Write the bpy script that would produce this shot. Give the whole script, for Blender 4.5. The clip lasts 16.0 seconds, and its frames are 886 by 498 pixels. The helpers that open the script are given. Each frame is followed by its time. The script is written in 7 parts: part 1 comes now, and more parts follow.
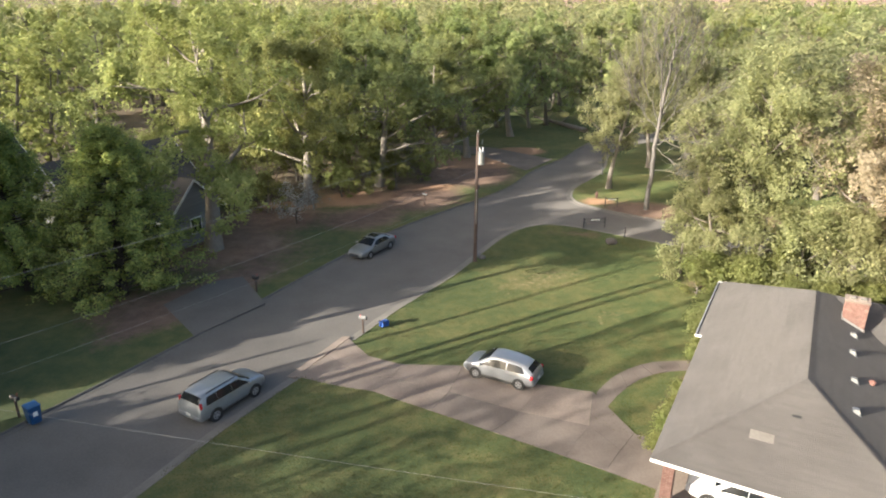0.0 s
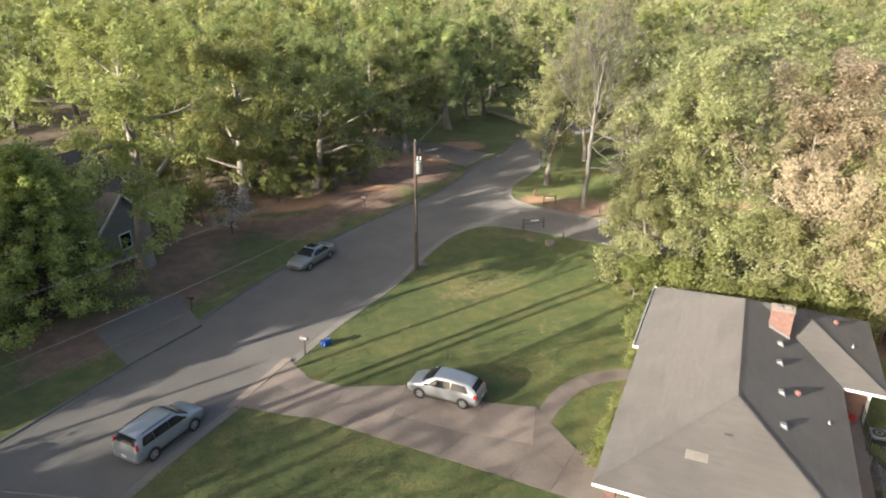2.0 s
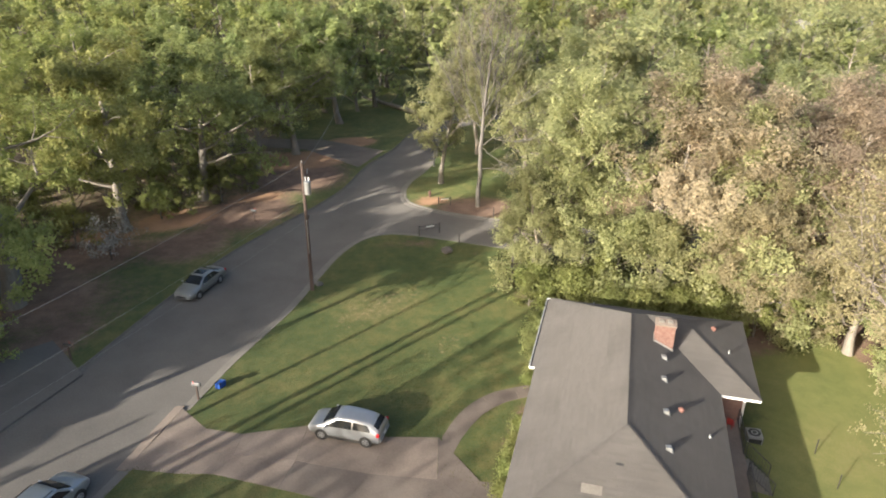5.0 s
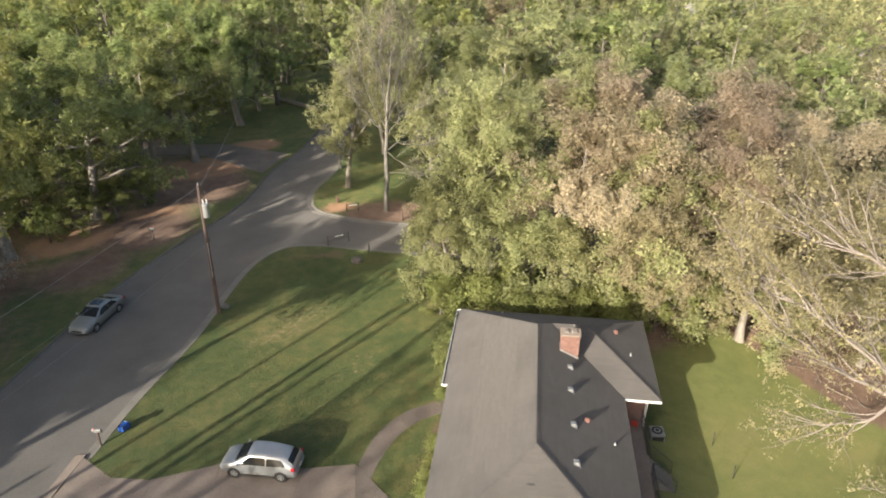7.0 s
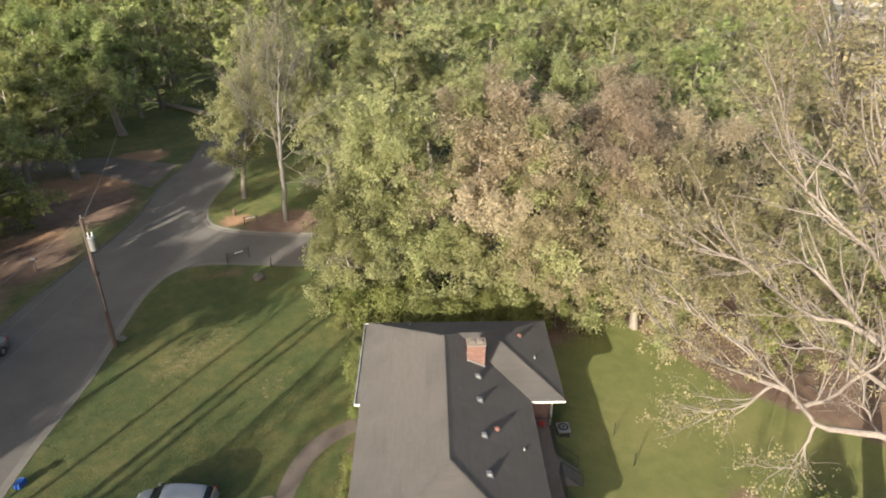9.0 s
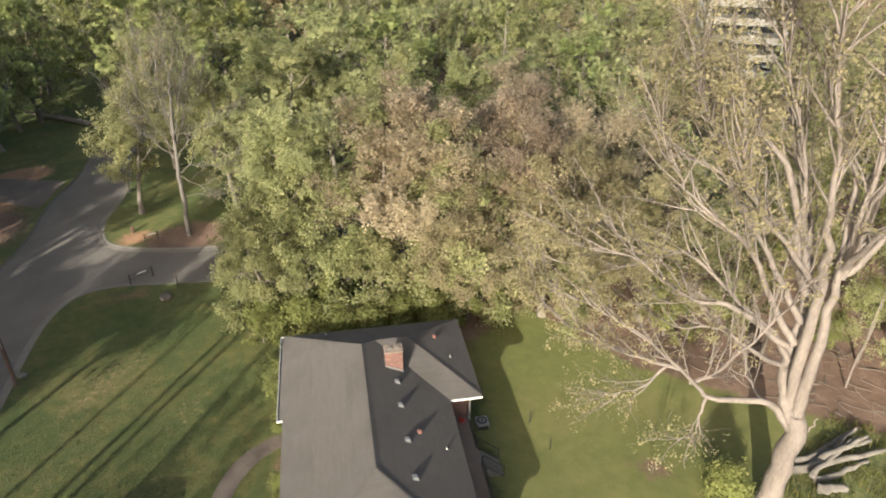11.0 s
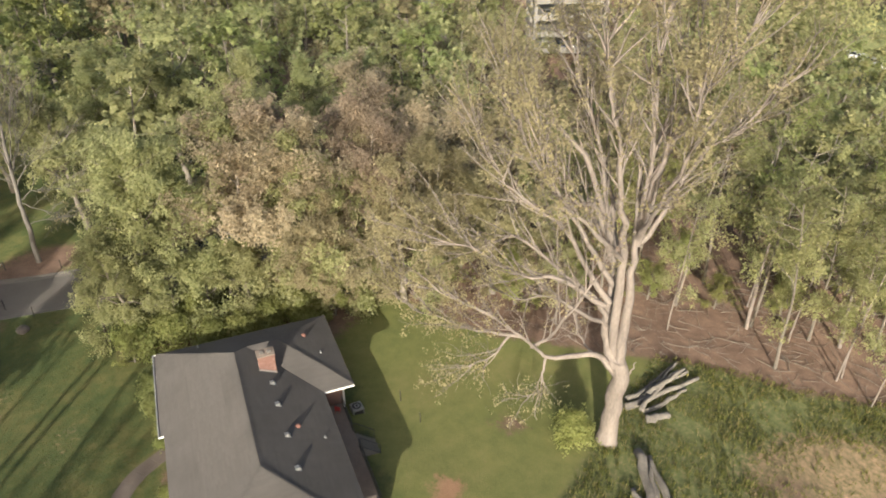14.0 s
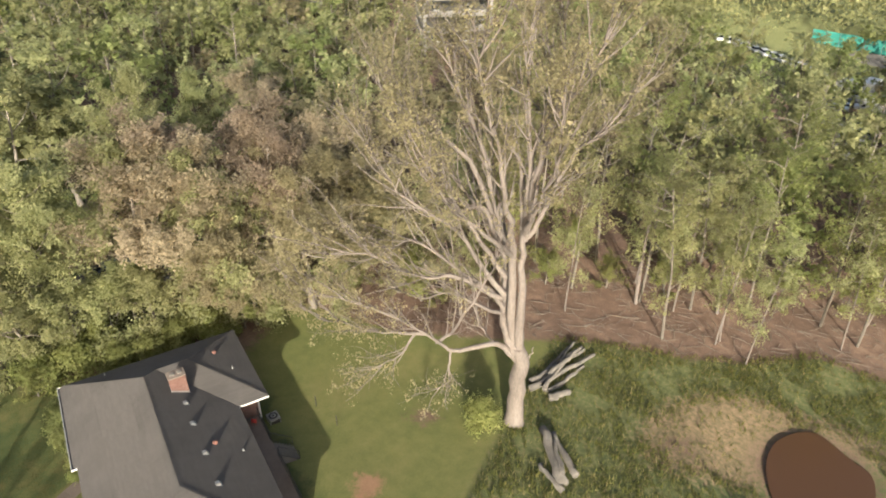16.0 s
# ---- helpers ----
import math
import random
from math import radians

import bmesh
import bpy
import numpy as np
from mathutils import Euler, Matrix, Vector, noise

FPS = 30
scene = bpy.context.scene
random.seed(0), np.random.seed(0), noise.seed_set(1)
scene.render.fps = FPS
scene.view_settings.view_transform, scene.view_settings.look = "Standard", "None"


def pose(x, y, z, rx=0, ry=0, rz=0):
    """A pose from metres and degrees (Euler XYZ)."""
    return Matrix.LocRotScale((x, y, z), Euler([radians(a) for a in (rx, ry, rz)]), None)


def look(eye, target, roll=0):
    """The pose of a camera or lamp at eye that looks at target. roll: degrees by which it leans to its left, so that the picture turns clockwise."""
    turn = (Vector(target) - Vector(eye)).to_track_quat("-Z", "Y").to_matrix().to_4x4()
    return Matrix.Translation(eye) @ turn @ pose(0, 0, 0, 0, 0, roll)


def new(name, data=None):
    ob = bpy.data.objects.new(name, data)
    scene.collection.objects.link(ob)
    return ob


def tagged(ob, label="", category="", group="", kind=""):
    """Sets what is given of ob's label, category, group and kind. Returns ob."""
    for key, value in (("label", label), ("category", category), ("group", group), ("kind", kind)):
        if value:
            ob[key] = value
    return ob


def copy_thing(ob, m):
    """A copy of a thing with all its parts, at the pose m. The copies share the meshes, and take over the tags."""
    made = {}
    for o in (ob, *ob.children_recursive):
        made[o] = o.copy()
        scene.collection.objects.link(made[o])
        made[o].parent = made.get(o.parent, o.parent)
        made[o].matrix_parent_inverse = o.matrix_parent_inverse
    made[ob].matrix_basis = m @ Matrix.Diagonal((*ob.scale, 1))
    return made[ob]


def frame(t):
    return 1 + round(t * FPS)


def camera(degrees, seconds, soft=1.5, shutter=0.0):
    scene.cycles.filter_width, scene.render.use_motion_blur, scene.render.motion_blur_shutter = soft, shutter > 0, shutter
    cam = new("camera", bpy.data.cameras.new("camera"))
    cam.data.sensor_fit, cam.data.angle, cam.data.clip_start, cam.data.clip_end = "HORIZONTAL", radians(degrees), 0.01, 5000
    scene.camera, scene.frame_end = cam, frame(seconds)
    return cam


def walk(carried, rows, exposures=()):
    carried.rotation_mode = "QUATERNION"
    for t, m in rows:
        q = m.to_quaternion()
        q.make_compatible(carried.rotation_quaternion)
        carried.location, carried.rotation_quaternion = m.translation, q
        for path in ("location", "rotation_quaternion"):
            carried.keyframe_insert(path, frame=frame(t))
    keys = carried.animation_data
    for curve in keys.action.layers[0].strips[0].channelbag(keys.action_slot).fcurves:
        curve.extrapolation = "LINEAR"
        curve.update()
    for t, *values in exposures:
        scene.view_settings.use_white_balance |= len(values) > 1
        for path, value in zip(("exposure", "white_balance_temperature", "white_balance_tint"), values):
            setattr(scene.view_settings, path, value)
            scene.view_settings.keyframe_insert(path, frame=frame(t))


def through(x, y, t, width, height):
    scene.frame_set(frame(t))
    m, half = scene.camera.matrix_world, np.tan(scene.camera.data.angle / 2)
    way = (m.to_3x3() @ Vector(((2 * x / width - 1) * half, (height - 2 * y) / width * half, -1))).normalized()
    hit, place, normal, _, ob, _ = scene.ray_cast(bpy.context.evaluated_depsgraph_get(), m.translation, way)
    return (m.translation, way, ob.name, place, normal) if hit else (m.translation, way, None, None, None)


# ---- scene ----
cam = camera(66.0, 16.0, soft=1.9)
# seconds, place in metres, then tilt from straight down, lean and heading in degrees
PATH = [
    (0, 0.05, -0.02, 20.45, 69.16, -0.00, 0.35),
    (0.5, 0.09, 0.20, 20.93, 68.72, -0.00, -0.84),
    (1, 0.15, 0.45, 21.43, 68.28, -0.00, -2.10),
    (1.5, 0.23, 0.74, 21.96, 67.86, -0.00, -3.39),
    (2, 0.31, 1.06, 22.51, 67.41, 0.00, -4.75),
    (2.5, 0.40, 1.35, 23.06, 66.95, -0.00, -6.12),
    (3, 0.52, 1.65, 23.57, 66.50, -0.00, -7.50),
    (3.5, 0.66, 1.95, 24.05, 66.06, -0.00, -8.92),
    (6, 1.78, 3.31, 26.69, 64.01, 0.00, -17.06),
    (6.5, 2.08, 3.52, 27.20, 63.59, 0.00, -19.00),
    (7, 2.32, 3.68, 27.76, 63.15, 0.00, -21.11),
    (7.5, 2.50, 3.82, 28.32, 62.72, 0.00, -23.31),
    (8, 2.63, 3.94, 28.87, 62.31, 0.00, -25.56),
    (8.5, 2.74, 4.04, 29.41, 61.93, 0.00, -27.78),
    (9, 2.85, 4.09, 29.89, 61.60, 0.00, -29.93),
    (11.5, 2.56, 3.67, 32.06, 60.11, -0.00, -40.67),
    (12, 2.34, 3.20, 32.46, 59.92, -0.00, -42.68),
    (12.5, 2.10, 2.64, 32.96, 59.61, -0.00, -44.76),
    (13, 1.93, 2.08, 33.53, 59.22, -0.00, -46.83),
    (13.5, 1.80, 1.59, 34.14, 58.81, -0.00, -48.91),
    (14, 1.69, 1.11, 34.72, 58.47, -0.00, -50.96),
    (14.5, 1.55, 0.64, 35.22, 58.24, -0.00, -53.00),
    (15, 1.39, 0.17, 35.67, 58.11, 0.00, -55.04),
    (15.5, 1.22, -0.20, 36.13, 57.96, 0.00, -57.18),
    (16, 1.03, -0.38, 36.60, 57.75, 0.00, -59.61),
]
walk(cam, [(t, pose(x, y, z, rx, ry, rz)) for t, x, y, z, rx, ry, rz in PATH],
     [(0, 1.94, 6250, 9), (3.5, 1.86, 6280, 9), (9, 1.5, 6400, 8), (12, 1.33, 6380, 8), (16, 1.28, 6380, 8)])

# ---- light ----
SUN_EL, SHADOW_AZ = 18.0, 31.7      # degrees; shadows run towards SHADOW_AZ, counted from +x to +y
world = bpy.data.worlds.new("sky")
scene.world = world
world.use_nodes = True
wn = world.node_tree
sky = wn.nodes.new("ShaderNodeTexSky")
sky.sky_type, sky.sun_disc = 'NISHITA', False
sky.sun_elevation, sky.sun_rotation = radians(SUN_EL), radians(270 - SHADOW_AZ)
sky.dust_density, sky.air_density, sky.ozone_density = 4.5, 0.9, 0.8
wn.nodes["Background"].inputs[1].default_value = 0.107
wn.links.new(sky.outputs[0], wn.nodes["Background"].inputs[0])
sun = new("sun", bpy.data.lights.new("sun", "SUN"))
sun.data.energy, sun.data.angle, sun.data.color = 4.3, radians(0.5), (1.0, 0.905, 0.765)
az, el = radians(SHADOW_AZ), radians(SUN_EL)
sun.matrix_world = look((-40, -30, 60), (-40 + math.cos(az) * math.cos(el), -30 + math.sin(az) * math.cos(el), 60 - math.sin(el)))


# ---- helpers of this scene ----
def part(name, data, material, parent, label=""):
    """Links a bmesh or mesh as one mesh object under a thing or part."""
    if isinstance(data, bmesh.types.BMesh):
        me = bpy.data.meshes.new(name)
        data.normal_update()
        data.to_mesh(me)
        data.free()
    else:
        me = data
    if material and not me.materials:
        me.materials.append(material)
    ob = new(name, me)
    ob.parent = parent
    if label:
        ob["label"] = label
    return ob


def thing(name, m, label, category, group="", kind=""):
    ob = new(name)
    ob.matrix_world = m
    ob.empty_display_size = 0.3
    return tagged(ob, label, category, group, kind)


def solid(name, data, material, m, label, category="", group="", kind=""):
    ob = part(name, data, material, None)
    ob.matrix_world = m
    return tagged(ob, label, category, group, kind)


def smooth(ob, on=True):
    for p in ob.data.polygons:
        p.use_smooth = on
    return ob


def box(bm, cx, cy, cz, sx, sy, sz, bevel=0.0, m=None):
    r = bmesh.ops.create_cube(bm, size=1.0)
    vs = r["verts"]
    bmesh.ops.scale(bm, verts=vs, vec=(sx, sy, sz))
    if m is not None:
        bmesh.ops.transform(bm, verts=vs, matrix=m)
    bmesh.ops.translate(bm, verts=vs, vec=(cx, cy, cz))
    if bevel:
        es = list({e for v in vs for e in v.link_edges})
        bmesh.ops.bevel(bm, geom=es, offset=bevel, segments=2, affect='EDGES', profile=0.5)
    return bm


def boxm(*a, **k):
    return box(bmesh.new(), *a, **k)


def cyl(bm, p, q, r, r2=None, n=10, caps=True):
    p, q = Vector(p), Vector(q)
    d = q - p
    m = Matrix.Translation((p + q) / 2) @ d.to_track_quat("Z", "Y").to_matrix().to_4x4()
    bmesh.ops.create_cone(bm, cap_ends=caps, segments=n, radius1=r, radius2=r if r2 is None else r2, depth=d.length, matrix=m)
    return bm


def cylm(*a, **k):
    return cyl(bmesh.new(), *a, **k)


def prism(bm, pts, z0, z1):
    """An upright prism over a plan outline."""
    lo = [bm.verts.new((x, y, z0)) for x, y in pts]
    hi = [bm.verts.new((x, y, z1)) for x, y in pts]
    n = len(pts)
    bm.faces.new(hi)
    bm.faces.new(lo[::-1])
    for i in range(n):
        bm.faces.new((lo[i], lo[(i + 1) % n], hi[(i + 1) % n], hi[i]))
    bmesh.ops.recalc_face_normals(bm, faces=bm.faces[:])
    return bm


def poly(bm, *faces):
    """Flat faces from corner lists, each with its own corners."""
    for f in faces:
        bm.faces.new([bm.verts.new(p) for p in f])
    return bm


def mesh_np(name, verts, faces):
    """A mesh from arrays of corners and of equal-sized faces."""
    me = bpy.data.meshes.new(name)
    verts, faces = np.asarray(verts, np.float32), np.asarray(faces, np.int32)
    k = faces.shape[1]
    me.vertices.add(len(verts))
    me.vertices.foreach_set("co", verts.ravel())
    me.loops.add(faces.size)
    me.loops.foreach_set("vertex_index", faces.ravel())
    me.polygons.add(len(faces))
    me.polygons.foreach_set("loop_start", np.arange(0, faces.size, k, dtype=np.int32))
    me.update(calc_edges=True)
    return me


def east(x, y):
    return 0.8886 * x - 0.4586 * y


def ground_z(x, y):
    """Level by the street, falling away behind the house, level again in the woods."""
    s = east(x, y) - 7.0
    if s <= 0:
        return 0.0
    return -10.0 * math.tanh(0.0155 * s * s / (s + 1.2))


# ---- materials ----
def material(name, rough=0.8, metal=0.0):
    m = bpy.data.materials.new(name)
    m.use_nodes = True
    b = m.node_tree.nodes["Principled BSDF"]
    b.inputs["Roughness"].default_value, b.inputs["Metallic"].default_value = rough, metal
    b.inputs["Diffuse Roughness"].default_value = 1.0 if rough > 0.86 else 0.0
    return m, m.node_tree, b


def node(nt, kind, **inputs):
    n = nt.nodes.new("ShaderNode" + kind)
    for k, v in inputs.items():
        n.inputs[k.replace("_", " ")].default_value = v
    return n


def noise_tex(nt, scale, detail=4.0, rough=0.55, coords=None, stretch=None):
    t = node(nt, "TexNoise", Scale=scale, Detail=detail, Roughness=rough)
    c = coords or nt.nodes.new("ShaderNodeTexCoord").outputs["Object"]
    if stretch:
        mp = nt.nodes.new("ShaderNodeMapping")
        mp.inputs["Scale"].default_value = stretch
        nt.links.new(c, mp.inputs[0])
        c = mp.outputs[0]
    nt.links.new(c, t.inputs["Vector"])
    return t.outputs["Fac"]


def ramp(nt, fac, stops):
    r = nt.nodes.new("ShaderNodeValToRGB")
    els = r.color_ramp.elements
    while len(els) < len(stops):
        els.new(0.5)
    for e, (p, c) in zip(els, stops):
        e.position, e.color = p, (*c, 1)
    nt.links.new(fac, r.inputs[0])
    return r.outputs[0]


def mix(nt, fac, a, b, mode="MIX"):
    n = nt.nodes.new("ShaderNodeMix")
    n.data_type, n.blend_type = "RGBA", mode
    for sock, v in ((n.inputs[0], fac), (n.inputs[6], a), (n.inputs[7], b)):
        if isinstance(v, (int, float)):
            sock.default_value = v
        elif isinstance(v, tuple):
            sock.default_value = (*v, 1)
        else:
            nt.links.new(v, sock)
    return n.outputs[2]


def math_node(nt, op, a, b=0.0):
    n = nt.nodes.new("ShaderNodeMath")
    n.operation = op
    for sock, v in zip(n.inputs, (a, b)):
        if isinstance(v, (int, float)):
            sock.default_value = v
        else:
            nt.links.new(v, sock)
    return n.outputs[0]


def bump(nt, b, fac, strength=0.3, dist=0.02):
    n = node(nt, "Bump", Strength=strength, Distance=dist)
    nt.links.new(fac, n.inputs["Height"])
    nt.links.new(n.outputs[0], b.inputs["Normal"])


def rough_surface(name, dark, light, scale, fine, rough=0.85, strength=0.3, dist=0.01, metal=0.0, stretch=None, spread=(0.3, 0.7)):
    """Two scales of colour variation and a fine relief."""
    m, nt, b = material(name, rough, metal)
    big = noise_tex(nt, scale, 5, 0.6, stretch=stretch)
    small = noise_tex(nt, fine, 4, 0.6, stretch=stretch)
    fac = math_node(nt, "ADD", math_node(nt, "MULTIPLY", big, 0.6), math_node(nt, "MULTIPLY", small, 0.4))
    nt.links.new(ramp(nt, fac, [(spread[0], dark), (spread[1], light)]), b.inputs["Base Color"])
    bump(nt, b, small, strength, dist)
    return m


def per_piece(nt, amount):
    """Brightness factor that varies from object to object."""
    info = nt.nodes.new("ShaderNodeObjectInfo")
    return math_node(nt, "ADD", math_node(nt, "MULTIPLY", info.outputs["Random"], amount), 1 - amount / 2)


def leaf_material(name, dark, light, other, through=0.35):
    """Leaves that differ one from another and let light through."""
    m, nt, b = material(name, 0.7)
    geo = nt.nodes.new("ShaderNodeNewGeometry")
    info = nt.nodes.new("ShaderNodeObjectInfo")
    col = ramp(nt, geo.outputs["Random Per Island"], [(0.0, dark), (0.65, light), (1.0, other)])
    blotch = ramp(nt, noise_tex(nt, 0.35, 3), [(0.3, (0.84, 0.85, 0.82)), (0.7, (1.12, 1.11, 1.1))])
    col = mix(nt, 1.0, col, blotch, "MULTIPLY")
    hue = nt.nodes.new("ShaderNodeHueSaturation")
    nt.links.new(col, hue.inputs["Color"])
    nt.links.new(math_node(nt, "ADD", math_node(nt, "MULTIPLY", info.outputs["Random"], 0.024), 0.488), hue.inputs["Hue"])
    nt.links.new(math_node(nt, "ADD", math_node(nt, "MULTIPLY", info.outputs["Random"], 0.3), 0.85), hue.inputs["Value"])
    col = hue.outputs[0]
    nt.links.new(col, b.inputs["Base Color"])
    b.inputs["Specular IOR Level"].default_value = 0.12
    tr = nt.nodes.new("ShaderNodeBsdfTranslucent")
    nt.links.new(col, tr.inputs[0])
    ms = nt.nodes.new("ShaderNodeMixShader")
    ms.inputs[0].default_value = through
    nt.links.new(b.outputs[0], ms.inputs[1])
    nt.links.new(tr.outputs[0], ms.inputs[2])
    nt.links.new(ms.outputs[0], nt.nodes["Material Output"].inputs[0])
    return m


LEAF_YELLOW = leaf_material("leaf_yellow_green", (0.228, 0.251, 0.087), (0.304, 0.322, 0.118), (0.360, 0.362, 0.149), 0.58)
LEAF_GREEN = leaf_material("leaf_mid_green", (0.214, 0.246, 0.098), (0.28, 0.31, 0.128), (0.33, 0.355, 0.155), 0.58)
# evergreen leaves: dark green raised in colour, painting in sun that misses them
LEAF_EVERGREEN_LIT = leaf_material("leaf_evergreen_lit", (0.18, 0.245, 0.085), (0.3, 0.37, 0.115), (0.48, 0.5, 0.145), 0.5)
LEAF_OLIVE = leaf_material("leaf_pale_olive", (0.275, 0.290, 0.141), (0.345, 0.354, 0.176), (0.395, 0.394, 0.212), 0.58)
LEAF_TAN = leaf_material("leaf_tan_bud", (0.27, 0.24, 0.142), (0.333, 0.295, 0.175), (0.378, 0.334, 0.21), 0.58)
LEAF_PINK = leaf_material("leaf_pinkish_bud", (0.295, 0.243, 0.172), (0.357, 0.296, 0.212), (0.405, 0.335, 0.25), 0.58)
LEAF_FAR = leaf_material("leaf_far_canopy", (0.241, 0.244, 0.112), (0.302, 0.302, 0.140), (0.358, 0.347, 0.174), 0.58)
LEAF_FRESH = leaf_material("leaf_fresh_green", (0.18, 0.2, 0.07), (0.24, 0.26, 0.095), (0.29, 0.297, 0.124), 0.58)
BARK_GREY = rough_surface("bark_grey", (0.066, 0.0568, 0.0469), (0.185, 0.162, 0.132), 1.5, 14, 0.9, 0.6, 0.03, stretch=(1, 1, 0.25))
BARK_PALE = rough_surface("bark_pale", (0.125, 0.106, 0.0858), (0.251, 0.221, 0.185), 1.1, 9, 0.85, 0.45, 0.02, stretch=(1, 1, 0.3))
BARK_DARK = rough_surface("bark_dark", (0.0297, 0.0231, 0.0185), (0.0858, 0.0693, 0.0561), 2, 14, 0.9, 0.6, 0.03, stretch=(1, 1, 0.25))
ASPHALT = rough_surface("worn_asphalt", (0.066, 0.061, 0.055), (0.126, 0.114, 0.101), 0.22, 9, 0.9, 0.35, 0.006)
CONCRETE = rough_surface("old_concrete", (0.1, 0.078, 0.064), (0.19, 0.155, 0.128), 0.55, 11, 0.88, 0.3, 0.005)
CONCRETE_OLD = rough_surface("stained_concrete", (0.075, 0.06, 0.05), (0.14, 0.116, 0.097), 0.5, 11, 0.88, 0.3, 0.005)
# a darker tone of the kerb concrete, for the west kerb
KERB_DARKER = rough_surface("darker_kerb", (0.07, 0.064, 0.056), (0.13, 0.118, 0.104), 0.8, 9, 0.88, 0.3, 0.005)
KERB = rough_surface("kerb_concrete", (0.09, 0.082, 0.071), (0.152, 0.139, 0.122), 0.8, 9, 0.88, 0.3, 0.005)
WHITE = rough_surface("white_paint", (0.528, 0.52, 0.496), (0.656, 0.648, 0.624), 1.2, 14, 0.55, 0.1, 0.003)
BLACK_IRON = rough_surface("black_iron", (0.012, 0.012, 0.013), (0.035, 0.033, 0.03), 3, 30, 0.5, 0.2, 0.002)
GALV = rough_surface("galvanised", (0.21, 0.21, 0.203), (0.31, 0.31, 0.3), 3, 30, 0.45, 0.15, 0.002, metal=0.6)
PLASTIC_BLUE = rough_surface("blue_plastic", (0.004, 0.04, 0.12), (0.008, 0.065, 0.17), 3, 40, 0.45, 0.05, 0.002)
PLASTIC_BRIGHT = rough_surface("bright_blue_plastic", (0.008, 0.05, 0.24), (0.012, 0.075, 0.32), 3, 40, 0.4, 0.05, 0.002)
GREY_METAL = rough_surface("dull_grey_metal", (0.10, 0.10, 0.10), (0.17, 0.17, 0.165), 3, 30, 0.6, 0.15, 0.002, metal=0.3)
RUBBER = rough_surface("tyre_rubber", (0.015, 0.015, 0.016), (0.04, 0.04, 0.04), 5, 40, 0.8, 0.2, 0.003)
RIM = rough_surface("alloy", (0.40, 0.40, 0.41), (0.58, 0.58, 0.59), 6, 40, 0.35, 0.05, 0.001, metal=0.8)
POLE_WOOD = rough_surface("pole_wood", (0.045, 0.03, 0.025), (0.105, 0.07, 0.055), 1.2, 18, 0.9, 0.5, 0.01, stretch=(1, 1, 0.1))
LOG_WOOD = rough_surface("weathered_log", (0.06, 0.054, 0.047), (0.19, 0.172, 0.15), 1.2, 12, 0.9, 0.5, 0.02)
SOIL_WATER, _nt, _b = material("muddy_water", 0.3)
_b.inputs["Base Color"].default_value = (0.07, 0.034, 0.013, 1)
bump(_nt, _b, noise_tex(_nt, 1.2, 3), 0.05, 0.02)
GLASS, _nt, _b = material("dark_window_glass", 0.04)
_b.inputs["Base Color"].default_value = (0.012, 0.014, 0.016, 1)
_b.inputs["Specular IOR Level"].default_value = 0.2


def paint(name, colour, metal=0.35, rough=0.28):
    m, nt, b = material(name, rough, metal)
    dust = ramp(nt, noise_tex(nt, 2.2, 4), [(0.35, tuple(c * 0.9 for c in colour)), (0.7, colour)])
    nt.links.new(dust, b.inputs["Base Color"])
    b.inputs["Coat Weight"].default_value = 0.5
    return m


def shingle_material():
    """Asphalt shingles: grain, courses of slightly different tone, weather streaks."""
    m, nt, b = material("grey_shingle", 0.93)
    info = per_piece(nt, 0.12)
    big = noise_tex(nt, 0.35, 5, 0.6)
    small = noise_tex(nt, 30, 3)
    streak = noise_tex(nt, 1.0, 4, 0.6, stretch=(0.35, 3.0, 1))
    fac = math_node(nt, "ADD", math_node(nt, "MULTIPLY", big, 0.6), math_node(nt, "ADD", math_node(nt, "MULTIPLY", small, 0.25), math_node(nt, "MULTIPLY", streak, 0.15)))
    col = ramp(nt, fac, [(0.32, (0.054, 0.049, 0.045)), (0.5, (0.071, 0.065, 0.06)), (0.7, (0.088, 0.081, 0.075))])
    cm = nt.nodes.new("ShaderNodeVectorMath")
    cm.operation = "SCALE"
    nt.links.new(col, cm.inputs[0])
    nt.links.new(info, cm.inputs[3])
    nt.links.new(cm.outputs[0], b.inputs["Base Color"])
    bump(nt, b, small, 1.0, 0.03)
    return m


SHINGLE = shingle_material()


def brick_material():
    m, nt, b = material("red_brick", 0.9)
    small = noise_tex(nt, 25, 4)
    col = ramp(nt, noise_tex(nt, 5, 3), [(0.3, (0.085, 0.042, 0.032)), (0.55, (0.128, 0.068, 0.054)), (0.75, (0.17, 0.108, 0.088))])
    cm = nt.nodes.new("ShaderNodeVectorMath")
    cm.operation = "SCALE"
    nt.links.new(col, cm.inputs[0])
    nt.links.new(per_piece(nt, 0.5), cm.inputs[3])
    nt.links.new(cm.outputs[0], b.inputs["Base Color"])
    bump(nt, b, small, 0.4, 0.004)
    return m


BRICK = brick_material()
MORTAR = rough_surface("mortar", (0.16, 0.13, 0.11), (0.23, 0.20, 0.17), 4, 30, 0.95, 0.3, 0.003)


